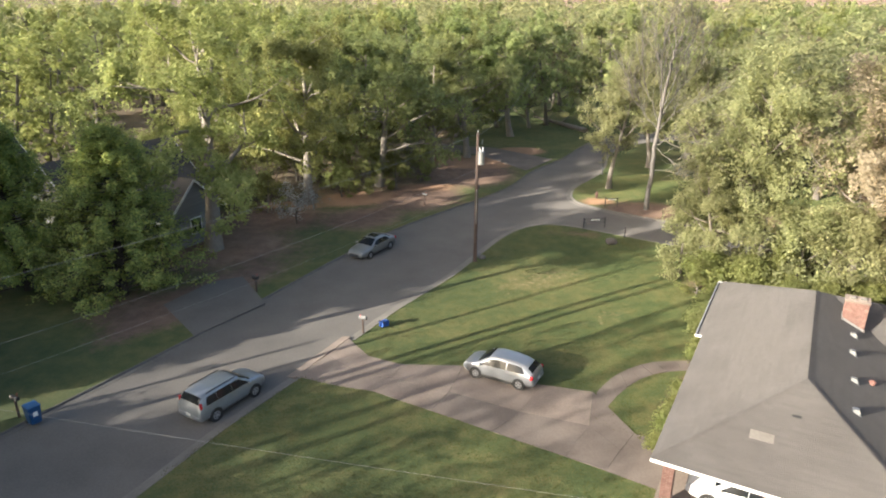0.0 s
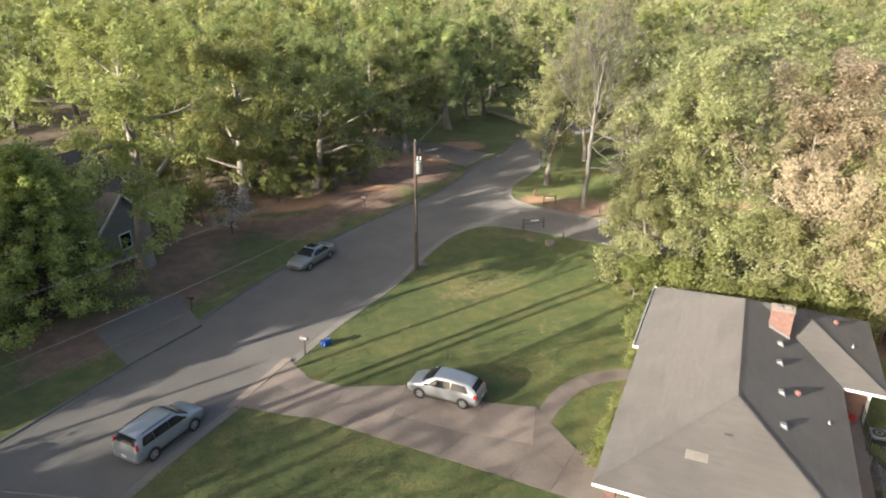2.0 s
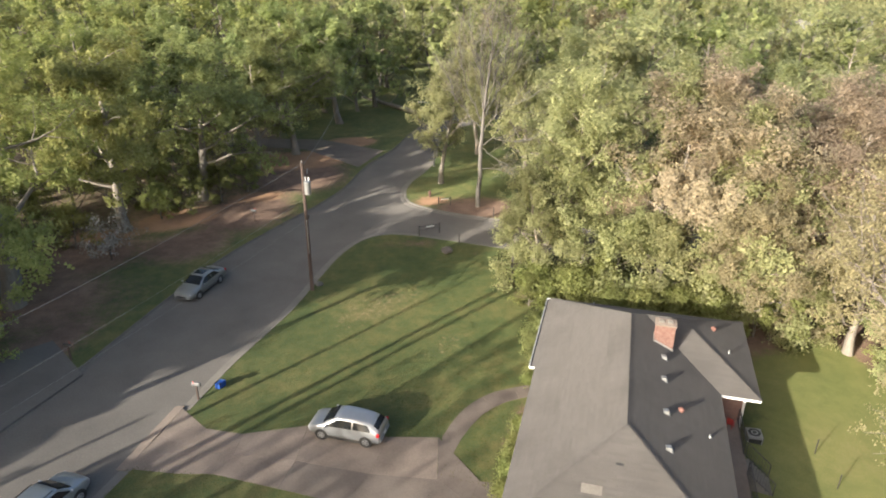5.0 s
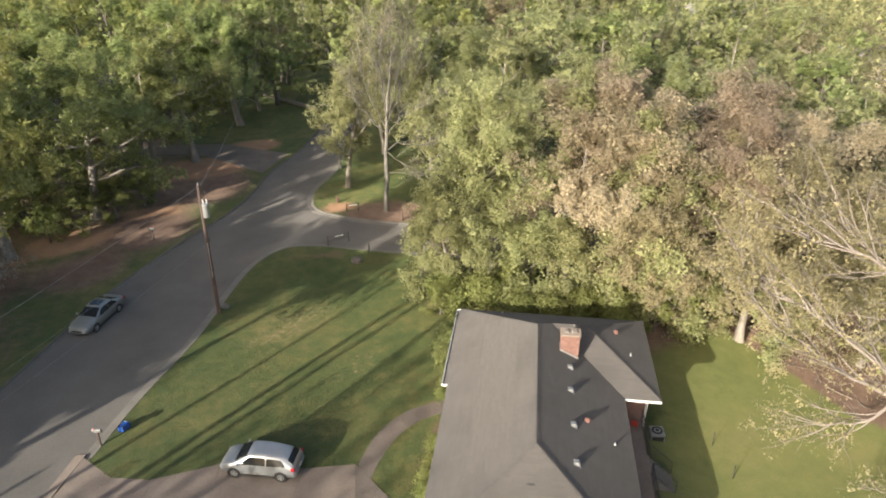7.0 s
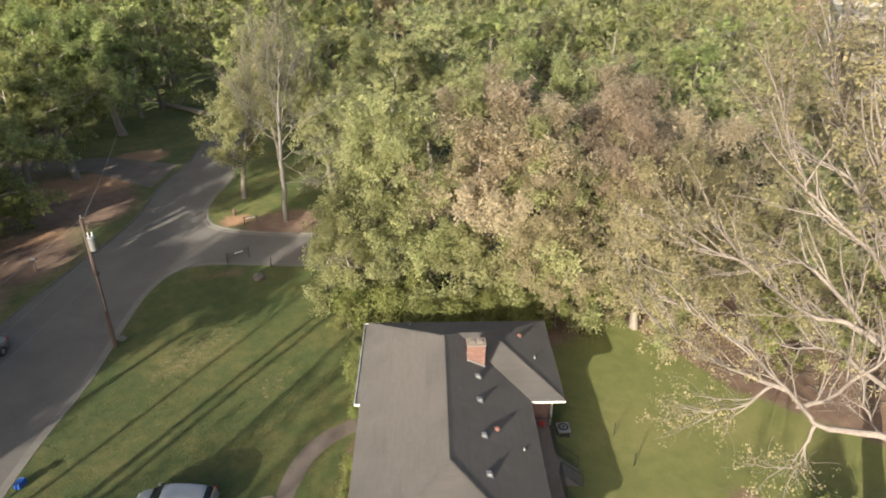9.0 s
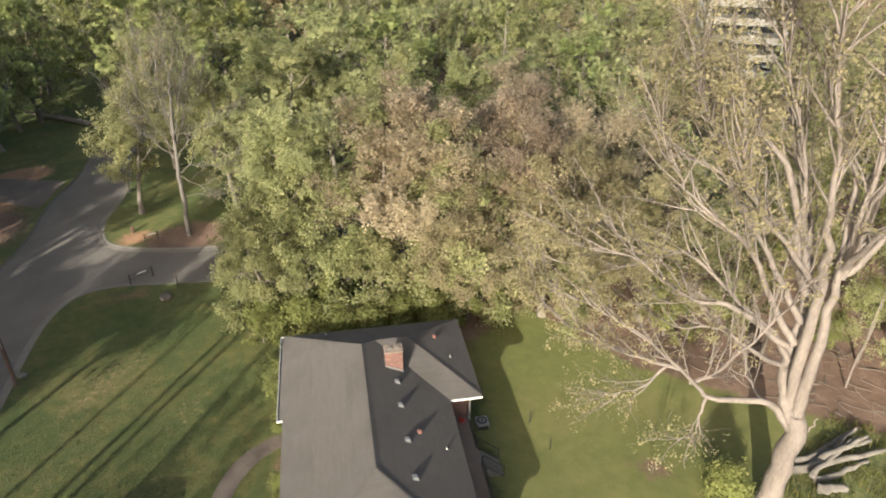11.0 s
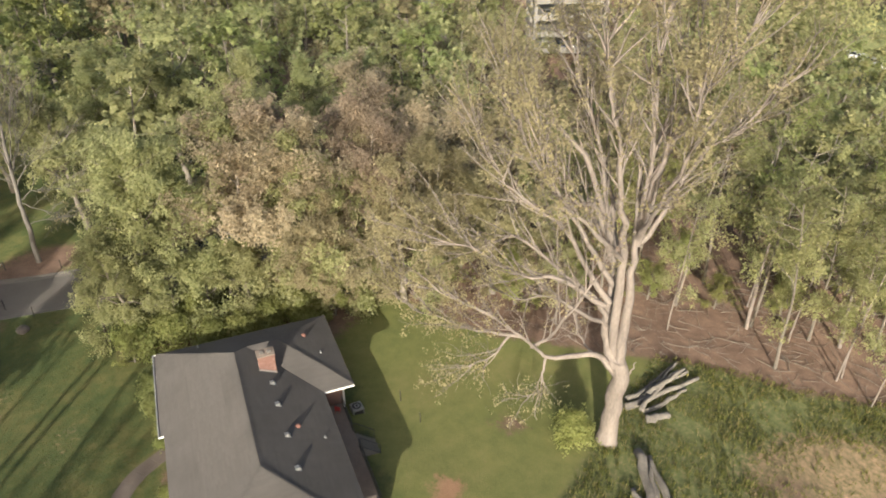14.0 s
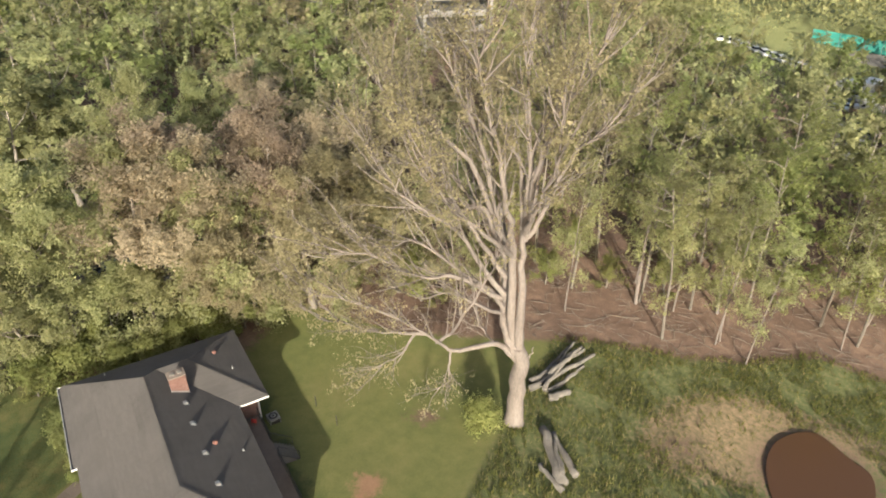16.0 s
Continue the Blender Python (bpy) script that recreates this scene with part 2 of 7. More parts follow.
def ground_material():
    """Mown lawn, rough grass, bare soil and straw beds, blended by the ground's kinds with ragged edges; thin shade of
    the front lawn is in its darker green.
    """
    m, nt, b = material("grass_and_soil", 0.95)
    co = nt.nodes.new("ShaderNodeTexCoord").outputs["Object"]
    n1, n2, n3 = noise_tex(nt, 0.12, 4, 0.6, co), noise_tex(nt, 0.9, 5, 0.65, co), noise_tex(nt, 11, 4, 0.7, co)
    n4 = noise_tex(nt, 2.6, 6, 0.75, co)
    f = math_node(nt, "ADD", math_node(nt, "MULTIPLY", n1, 0.35), math_node(nt, "ADD", math_node(nt, "MULTIPLY", n2, 0.3), math_node(nt, "MULTIPLY", n3, 0.35)))
    lawn = ramp(nt, f, [(0.38, (0.025, 0.043, 0.01)), (0.475, (0.05, 0.066, 0.017)), (0.54, (0.083, 0.085, 0.025)), (0.62, (0.13, 0.108, 0.043))])
    # sunnier green of back lawn and clearing; front lawn's thin shade is in its ramp
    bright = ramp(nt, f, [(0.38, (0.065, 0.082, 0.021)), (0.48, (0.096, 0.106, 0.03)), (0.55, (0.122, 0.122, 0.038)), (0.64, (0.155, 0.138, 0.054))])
    soil = ramp(nt, f, [(0.36, (0.055, 0.034, 0.024)), (0.46, (0.1, 0.064, 0.045)), (0.54, (0.15, 0.097, 0.068)), (0.62, (0.215, 0.148, 0.105))])
    straw = ramp(nt, f, [(0.3, (0.13, 0.07, 0.04)), (0.5, (0.23, 0.135, 0.078)), (0.7, (0.31, 0.195, 0.115))])
    rough = ramp(nt, n4, [(0.3, (0.045, 0.062, 0.02)), (0.48, (0.09, 0.105, 0.035)), (0.6, (0.15, 0.14, 0.06)), (0.75, (0.21, 0.17, 0.095))])
    hay = ramp(nt, n4, [(0.3, (0.075, 0.07, 0.03)), (0.48, (0.15, 0.118, 0.062)), (0.62, (0.245, 0.168, 0.104)), (0.75, (0.3, 0.2, 0.135))])
    col = lawn
    edge = math_node(nt, "MULTIPLY", math_node(nt, "SUBTRACT", n4, 0.5), 0.9)
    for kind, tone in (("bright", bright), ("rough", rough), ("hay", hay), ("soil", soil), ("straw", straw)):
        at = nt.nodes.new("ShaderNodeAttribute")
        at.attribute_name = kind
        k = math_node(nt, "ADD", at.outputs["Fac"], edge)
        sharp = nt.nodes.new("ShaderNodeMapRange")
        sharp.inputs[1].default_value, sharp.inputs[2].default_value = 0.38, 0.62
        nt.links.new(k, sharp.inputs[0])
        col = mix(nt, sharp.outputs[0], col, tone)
    nt.links.new(col, b.inputs["Base Color"])
    bump(nt, b, n3, 0.8, 0.06)
    return m


GROUND = ground_material()


# ---- ground, street, kerbs ----
def spline(pts, step=1.0):
    """A smooth line through plan points."""
    p = np.array([pts[0], *pts, pts[-1]], float)
    out = []
    for i in range(1, len(p) - 2):
        n = max(2, int(np.linalg.norm(p[i + 1] - p[i]) / step))
        for t in np.arange(n) / n:
            a, b, c, d = p[i - 1], p[i], p[i + 1], p[i + 2]
            out.append(0.5 * (2 * b + (c - a) * t + (2 * a - 5 * b + 4 * c - d) * t * t + (3 * b - a - 3 * c + d) * t ** 3))
    out.append(p[-1])
    return [(float(x), float(y)) for x, y in out]


def inside(x, y, outline):
    hit = False
    j = len(outline) - 1
    for i in range(len(outline)):
        (xi, yi), (xj, yj) = outline[i], outline[j]
        if (yi > y) != (yj > y) and x < (xj - xi) * (y - yi) / (yj - yi) + xi:
            hit = not hit
        j = i
    return hit


WEST_KERB = spline([(-50, -24), (-36, 3), (-29, 16), (-21.9, 28), (-16.2, 37.6), (-12.6, 44.4), (-8.6, 52), (-4.6, 58.8), (0.4, 65), (4.4, 69.6), (7.4, 74), (10.6, 80.6), (15, 86.8), (18.0, 92.5), (21.5, 98), (27, 102.5), (36, 105.5), (52, 107)])
EAST_KERB = spline([(-41, -27), (-27, -2), (-18.5, 13.5), (-13.4, 23.6), (-11, 28.6), (-8, 33.8), (-5.8, 37.7), (-3.3, 42.2), (0.4, 47.9), (3.2, 53.4), (5.2, 57), (7.2, 59.3), (9.2, 60.2), (11.6, 59.6), (15.2, 57.4), (21.3, 53.6), (28, 50.2), (38, 47.5), (55, 44)])
NORTH_KERB = spline([(56, 49.5), (40, 52.8), (30, 56), (23.6, 59.6), (18.9, 62.4), (15.3, 65.2), (13.3, 67.8), (13.4, 70.6), (14.6, 73.6), (17.6, 78), (19.6, 82.5), (21.4, 88.5), (25, 94), (31, 97.5), (40, 99.5), (53, 100.5)])
ROAD_OUTLINE = WEST_KERB + NORTH_KERB[::-1] + EAST_KERB[::-1]
DRIVE_OUTLINE = [(-8.3, 33.6), (-5.9, 32.6), (-4.0, 31.9), (-0.8, 30.1), (2.3, 28.3), (5.6, 26.4), (9.6, 24.0), (11.6, 22.6), (13.6, 26.4), (10.7, 26.9), (7.3, 29.1), (8.1, 32.0), (5.3, 32.5), (1.0, 34.7), (-3.0, 34.9), (-4.7, 35.7), (-6.0, 37.9)]
ROAD_Z = -0.11


def near_line(x, y, ax, ay, bx, by):
    t = max(0, min(1, ((x - ax) * (bx - ax) + (y - ay) * (by - ay)) / ((bx - ax) ** 2 + (by - ay) ** 2)))
    return math.hypot(x - ax - t * (bx - ax), y - ay - t * (by - ay))


def blob(x, y, cx, cy, rx, ry, turn=0.0):
    c, s = math.cos(radians(turn)), math.sin(radians(turn))
    u, v = ((x - cx) * c + (y - cy) * s) / rx, (-(x - cx) * s + (y - cy) * c) / ry
    return max(0.0, min(1.0, 1.5 - math.hypot(u, v)))


POND = (44.6, -7.5)
WOOD_LINE = [(38, 40), (40, 27), (46.0, 18.2), (50.5, 12), (52.8, 5), (55.8, -0.5), (61, -6), (60.5, -12), (56, -40)]


def wood_side(x, y):
    """Metres into the woods behind the garden."""
    d = min(near_line(x, y, *a, *b) for a, b in zip(WOOD_LINE, WOOD_LINE[1:]))
    edge = np.interp(y, [p[1] for p in WOOD_LINE[::-1]], [p[0] for p in WOOD_LINE[::-1]])
    return d if x > edge else -d


def rough_line(x, y):
    """Metres past the edge where the mown garden turns to rough grass."""
    return (13.6 + 0.16 * (x - 30) - y) if x < 36 else (14.5 + 0.1 * (x - 36) - y)


def build_ground():
    from mathutils.geometry import delaunay_2d_cdt
    pts, edges = [], []

    def ring(outline):
        k = len(pts)
        pts.extend(outline)
        edges.extend((k + i, k + (i + 1) % len(outline)) for i in range(len(outline)))

    ring(ROAD_OUTLINE)
    rng = random.Random(3)
    for x in np.arange(-60, 96, 1.6):
        for y in np.arange(-40, 150, 1.6):
            pts.append((x + rng.uniform(-0.3, 0.3), y + rng.uniform(-0.3, 0.3)))
    for r in (190, 230, 300, 420, 600, 900, 1400, 2400):
        for k in range(28):
            a = k * math.tau / 28 + r
            pts.append((20 + r * math.cos(a), 50 + r * math.sin(a)))
    vs, _, fs, _, _, _ = delaunay_2d_cdt([Vector(p) for p in pts], edges, [], 0, 0.02)
    land, road = [], []
    for f in fs:
        cx, cy = sum(vs[i][0] for i in f) / 3, sum(vs[i][1] for i in f) / 3
        (road if inside(cx, cy, ROAD_OUTLINE) else land).append(tuple(f))
    me = bpy.data.meshes.new("ground")

    def height(x, y):
        z = ground_z(x, y)
        d = math.hypot(x - POND[0], y - POND[1])
        if d < 9:
            k = max(0.0, min(1.0, (9 - d) / 4.2))
            k = k * k * (3 - 2 * k)
            z += (ground_z(*POND) - 0.5 - z) * k
        if -60 < x < 90 and east(x, y) > 9:
            z += 0.12 * noise.noise((x * 0.35, y * 0.35, 0))
        return z

    me.from_pydata([(v[0], v[1], height(v[0], v[1])) for v in vs], [], land)
    kinds = {"bright": [], "rough": [], "hay": [], "soil": [], "straw": []}
    for v in vs:
        x, y = v
        w = wood_side(x, y) if x > 20 and y < 45 else -30
        e = east(x, y)
        # tall grass behind the mown garden, soil in the woods
        rough = 0.0
        if y < 30 and w < 1.5:
            rough = max(0.0, min(1.0, 0.5 + (rough_line(x, y)) / 2.0))
        soil = max(0.0, min(1.0, 0.5 + w / 2.0)) if w > -4 else 0.0
        if y >= 40 and e > 7 and x > 20:
            soil = 0.8
        soil = max(soil, 0.62 * blob(x, y, -21, 42, 5, 4), 0.85 * blob(x, y, -17.5, 44, 2.2, 9, -30), 0.7 * blob(x, y, -20, 54, 9, 7), 0.7 * blob(x, y, -17, 62, 7, 6), 0.75 * blob(x, y, 19.5, 64.5, 5, 3.5), 0.6 * blob(x, y, 12.5, 57.5, 2.6, 1.2, -30), 0.7 * blob(x, y, 9.8, 57.8, 1.8, 1.0, 30), 0.62 * blob(x, y, 17.2, 54.6, 1.2, 0.8), 0.7 * blob(x, y, POND[0], POND[1], 5.6, 5.6), 0.85 * blob(x, y, 41.6, 2.3, 1.5, 1.0), 0.7 * blob(x, y, 32, 19.5, 1.2, 2.2), 0.8 * blob(x, y, 24.5, 44.0, 9, 2.2, -28), 0.8 * blob(x, y, 27, 40.5, 8, 2.4, -28), 0.85 * blob(x, y, 30.5, 38, 4, 3), 0.85 * blob(x, y, 12.9, 31.5, 1, 2.5, -27))
        # west of the street the soil colour also paints in shade over dim grass
        soil = max(soil, 0.8 * blob(x, y, 2, 79, 7, 7), 0.45 * blob(x, y, -14.5, 48.5, 3.5, 13, -30), 0.7 * blob(x, y, -8, 62, 5, 4, 40), 0.8 * blob(x, y, -3, 69, 5, 6, -30))
        if y > 66 and x < 2:
            soil = max(soil, 0.55)
        straw = max(blob(x, y, 3.2, 84.8, 6.8, 3.6, 0), 0.9 * blob(x, y, 10, 91, 3.6, 2.6), blob(x, y, -9.5, 68.5, 4.2, 2.6, 20), 0.9 * blob(x, y, -16, 66, 3.5, 1.5), 0.8 * blob(x, y, 15.5, 67.5, 2.2, 1.5), 0.7 * blob(x, y, -2, 73, 4, 2), 0.8 * blob(x, y, 24.0, 19.2, 1.2, 1.6))
        hay = max(0.7 * blob(x, y, 36, 60, 8, 6), 1.0 * blob(x, y, 45.0, -0.6, 7.8, 4.6, -38), 0.7 * blob(x, y, 50, -9, 3, 5), 0.5 * blob(x, y, 38, -6, 3, 4), 0.42 * blob(x, y, 7, 47, 6, 2.5, 30), 0.38 * blob(x, y, 11, 41, 5, 1.6, 30))
        if math.hypot(x - 20, y - 50) > 120:
            soil, rough = (0.7, rough) if not (x > 105 and -60 < y < 40) else (0.0, 1.0)
        # where the sunlit green is painted: back lawn and the clearing beyond the side road
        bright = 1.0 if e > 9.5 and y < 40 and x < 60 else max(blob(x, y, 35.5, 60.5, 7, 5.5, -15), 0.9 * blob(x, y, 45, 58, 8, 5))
        if blob(x, y, 35.5, 60.5, 6, 4.5, -15) > 0.4:
            soil = 0.0
        for k, val in zip(kinds, (bright, rough, hay, soil, straw)):
            kinds[k].append(val)
    for k, vals in kinds.items():
        me.attributes.new(k, "FLOAT", "POINT").data.foreach_set("value", np.array(vals, np.float32))
    smooth(solid("ground", me, GROUND, Matrix(), "mown lawn with rough grass, bare soil and straw beds", "ground", kind="structure"))
    me = bpy.data.meshes.new("road")
    me.from_pydata([(v[0], v[1], ROAD_Z) for v in vs], [], road)
    solid("road", me, ASPHALT, Matrix(), "worn grey asphalt residential street with a side road", "road", kind="structure")


def strip(name, line, profile, mat, label, cat):
    """A section of (offset to the left, height) carried along a plan line."""
    p = np.array(line)
    d = np.gradient(p, axis=0)
    d /= np.linalg.norm(d, axis=1)[:, None]
    nrm = np.stack([-d[:, 1], d[:, 0]], 1)
    k = len(profile)
    verts = [(*(p[i] + nrm[i] * o), z) for i in range(len(p)) for o, z in profile]
    faces = [(i * k + j, (i + 1) * k + j, (i + 1) * k + (j + 1) % k, i * k + (j + 1) % k) for i in range(len(p) - 1) for j in range(k)]
    bm = bmesh.new()
    vs = [bm.verts.new(v) for v in verts]
    for f in faces:
        bm.faces.new([vs[i] for i in f])
    bm.faces.new(vs[:k])
    bm.faces.new(vs[-k:][::-1])
    bmesh.ops.recalc_face_normals(bm, faces=bm.faces[:])
    return solid(name, bm, mat, Matrix(), label, cat, kind="structure")


build_ground()
KERB_R = [(-0.52, ROAD_Z + 0.012), (-0.08, ROAD_Z + 0.03), (-0.03, 0.0), (0.12, 0.022), (0.14, -0.2), (-0.52, -0.2)]
KERB_L = [(-o, z) for o, z in KERB_R]
strip("kerb_west", WEST_KERB, [(o * 0.55, z) for o, z in KERB_R], KERB_DARKER, "weathered low concrete kerb along the street", "kerb")
cut = [i for i, (x, y) in enumerate(EAST_KERB) if -8.4 < x < -5.5 and 33.4 < y < 38.2]
strip("kerb_east", EAST_KERB[:cut[0] + 1], KERB_L, KERB, "weathered low concrete kerb along the street", "kerb")
strip("kerb_east", EAST_KERB[cut[-1]:], KERB_L, KERB, "weathered low concrete kerb round the lawn corner", "kerb")
strip("kerb_north", NORTH_KERB, KERB_L, KERB, "weathered low concrete kerb along the side road", "kerb")


def slab(outline, z=0.018, thick=0.16, drop=None):
    bm = prism(bmesh.new(), outline, z - thick, z)
    if drop:
        for v in bm.verts:
            v.co.z += drop(v.co.x, v.co.y)
    return bm


def build_drive():
    """The driveway and its path, poured as separate slabs with open joints."""
    drive = thing("driveway", Matrix(), "stained concrete driveway poured in large slabs", "driveway", kind="structure")

    def lerp(a, b, t):
        return (a[0] + (b[0] - a[0]) * t, a[1] + (b[1] - a[1]) * t)

    north = [(-6.1, 37.9), (-4.6, 35.7), (-2.6, 34.75), (1.0, 34.6), (5.3, 32.6), (8.0, 31.9), (9.3, 28.2), (13.2, 26.1), (16.2, 24.7)]
    mid = [(-7.1, 35.8), (-5.2, 34.0), (-3.0, 33.2), (0.2, 31.9), (3.9, 30.0), (7.2, 28.8), (8.3, 26.9), (11.8, 24.8), (14.9, 23.4)]
    south = [(-8.5, 33.4), (-5.9, 32.4), (-4.0, 31.9), (-0.8, 30.1), (2.3, 28.3), (5.6, 26.4), (7.3, 25.4), (10.6, 23.3), (13.7, 21.9)]
    for a, b in ((north, mid), (mid, south)):
        for i in range(len(a) - 1):
            q = [a[i], b[i], b[i + 1], a[i + 1]]
            c = (sum(p[0] for p in q) / 4, sum(p[1] for p in q) / 4)
            q = [lerp(p, c, 0.004) for p in q]
            bm = slab(q, 0.018 + 0.006 * ((i * 7) % 3))
            part("slab", bm, CONCRETE if a is north and i < 5 or i < 3 else CONCRETE_OLD, drive)
    ap = bmesh.new()
    top = [(-6.0, 38.1, 0.02), (-8.5, 33.3, 0.02)]
    low = [(-9.05, 33.55, ROAD_Z + 0.004), (-6.55, 38.4, ROAD_Z + 0.004)]
    q = [ap.verts.new(p) for p in top + low] + [ap.verts.new((p[0], p[1], -0.3)) for p in top + low]
    for f in ((0, 1, 2, 3), (4, 5, 6, 7), (0, 1, 5, 4), (1, 2, 6, 5), (2, 3, 7, 6), (3, 0, 4, 7)):
        ap.faces.new([q[i] for i in f])
    bmesh.ops.recalc_face_normals(ap, faces=ap.faces[:])
    part("apron", ap, CONCRETE, drive)
    path = thing("garden_path", Matrix(), "curved narrow concrete path from driveway to front door", "path", kind="structure")
    outer = spline([(8.2, 31.9), (9.3, 33.3), (10.6, 34.4), (12.3, 35.15), (14.6, 35.3)], 1.2)
    inner = spline([(7.7, 29.3), (9.2, 31.5), (10.9, 33.2), (12.6, 34.0), (14.3, 34.2)], 1.2)
    n = min(len(outer), len(inner))
    for i in range(n - 1):
        q = [outer[i], inner[i], inner[i + 1], outer[i + 1]]
        c = (sum(p[0] for p in q) / 4, sum(p[1] for p in q) / 4)
        part("slab", slab([lerp(p, c, 0.012) for p in q], 0.012 + 0.005 * (i % 2)), CONCRETE_OLD, path)
    for nm, pts, lab in (("side_drive", [(9.6, 80.4), (13.6, 86.2), (6.5, 93), (-6, 97), (-7, 94), (4, 89)], "concrete driveway behind a straw bed"),
                         ("side_drive", [(-15.9, 38.2), (-12.6, 43.0), (-15.5, 47.7), (-17.6, 46.6), (-19.6, 42.7)], "grey asphalt driveway beside a large evergreen"),
                         ):
        solid(nm, slab(pts, 0.02, 0.1), ASPHALT if "asphalt" in lab else CONCRETE_OLD, Matrix(), lab, "driveway", kind="structure")


build_drive()
# the pond behind the garden
bm = bmesh.new()
ring = [bm.verts.new((POND[0] + (4.3 + 0.5 * math.sin(3 * a) + 0.3 * math.sin(5 * a + 1)) * math.cos(a), POND[1] + (4.1 + 0.4 * math.cos(2 * a)) * math.sin(a), 0)) for a in np.arange(48) * math.tau / 48]
bm.faces.new(ring)
solid("pond_water", bm, SOIL_WATER, Matrix.Translation((0, 0, ground_z(*POND) - 0.28)), "small round pond of brown muddy water", "pond", kind="structure")


# ---- trees ----
def frame_of(d):
    d = d / np.linalg.norm(d)
    a = np.cross(d, (0, 0, 1)) if abs(d[2]) < 0.95 else np.cross(d, (1, 0, 0))
    a /= np.linalg.norm(a)
    return a, np.cross(d, a)


def tubes(limbs):
    """One skin over tapering limbs: each limb is points, radii and a number of sides."""
    V, F, n0 = [], [], 0
    for pts, rad, sides in limbs:
        pts = np.asarray(pts, float)
        d = np.gradient(pts, axis=0)
        a, b = frame_of(d[0])
        ang = np.arange(sides) * math.tau / sides
        for i in range(len(pts)):
            t = d[i] / max(1e-6, np.linalg.norm(d[i]))
            a = a - t * (a @ t)
            a /= max(1e-6, np.linalg.norm(a))
            b = np.cross(t, a)
            V.append(pts[i] + rad[i] * (np.cos(ang)[:, None] * a + np.sin(ang)[:, None] * b))
        for i in range(len(pts) - 1):
            for j in range(sides):
                k = (j + 1) % sides
                F.append((n0 + i * sides + j, n0 + i * sides + k, n0 + (i + 1) * sides + k, n0 + (i + 1) * sides + j))
        n0 += len(pts) * sides
    return np.concatenate(V), np.array(F)


def bough(rng, start, way, length, r0, r1, lift=0.15, wobble=0.18, n=6):
    """A limb that wanders and bends up or down on its way."""
    pts, d = [np.array(start, float)], np.array(way, float)
    d /= np.linalg.norm(d)
    step = length / (n - 1)
    for _ in range(n - 1):
        d = d + rng.normal(0, wobble, 3) + np.array((0, 0, lift)) / 2
        d /= np.linalg.norm(d)
        pts.append(pts[-1] + d * step)
    return np.array(pts), np.linspace(r0, r1, n)


def along(pts, t):
    f = t * (len(pts) - 1)
    i = min(int(f), len(pts) - 2)
    return pts[i] + (pts[i + 1] - pts[i]) * (f - i), pts[i + 1] - pts[i]


def leaf_mesh(name, centres, size, rng, flat=0.5, out=None):
    """Many small leaves, each a blade of its own; out: the way that the crown's surface faces at each leaf."""
    n = len(centres)
    nrm = rng.normal(size=(n, 3))
    nrm[:, 2] = np.abs(nrm[:, 2]) + flat
    nrm /= np.linalg.norm(nrm, axis=1)[:, None]
    if out is not None:
        nrm = 0.5 * nrm + out
        nrm /= np.linalg.norm(nrm, axis=1)[:, None]
    a = np.cross(nrm, rng.normal(size=(n, 3)))
    a /= np.linalg.norm(a, axis=1)[:, None]
    b = np.cross(nrm, a)
    s = (size * rng.uniform(0.6, 1.35, n))[:, None]
    c = np.asarray(centres)
    v = np.stack([c - a * s * 0.6, c + a * s * 0.5 + b * s * 0.42, c + a * s * 0.4 - b * s * 0.5], 1)
    f = np.arange(3 * n).reshape(n, 3)
    return mesh_np(name, v.reshape(-1, 3), f)


def outward(c, middle):
    d = c - np.asarray(middle)
    return d / np.maximum(0.1, np.linalg.norm(d, axis=1))[:, None]


def clusters(rng, twigs, leaves, puff, middle, each=7, shell=0.0):
    """Leaf places in small bunches along the twigs, and the way that each leaf faces."""
    n = leaves // each
    far = np.array([np.linalg.norm((w[-1] - middle) * (1, 1, 0.7)) for w in twigs]) ** shell
    pick = rng.choice(len(twigs), n, p=far / far.sum())
    hub = np.array([along(twigs[k], t)[0] for k, t in zip(pick, rng.random(n) ** 0.7)]) + rng.normal(0, puff, (n, 3)) * (1, 1, 0.8)
    face = outward(hub, middle) + 0.55 * rng.normal(size=(n, 3)) + (0, 0, 0.3)
    c = np.repeat(hub, each, 0) + rng.normal(0, 0.16, (n * each, 3))
    c[:, 2] = np.maximum(c[:, 2], 0.15)
    return c, np.repeat(face, each, 0)


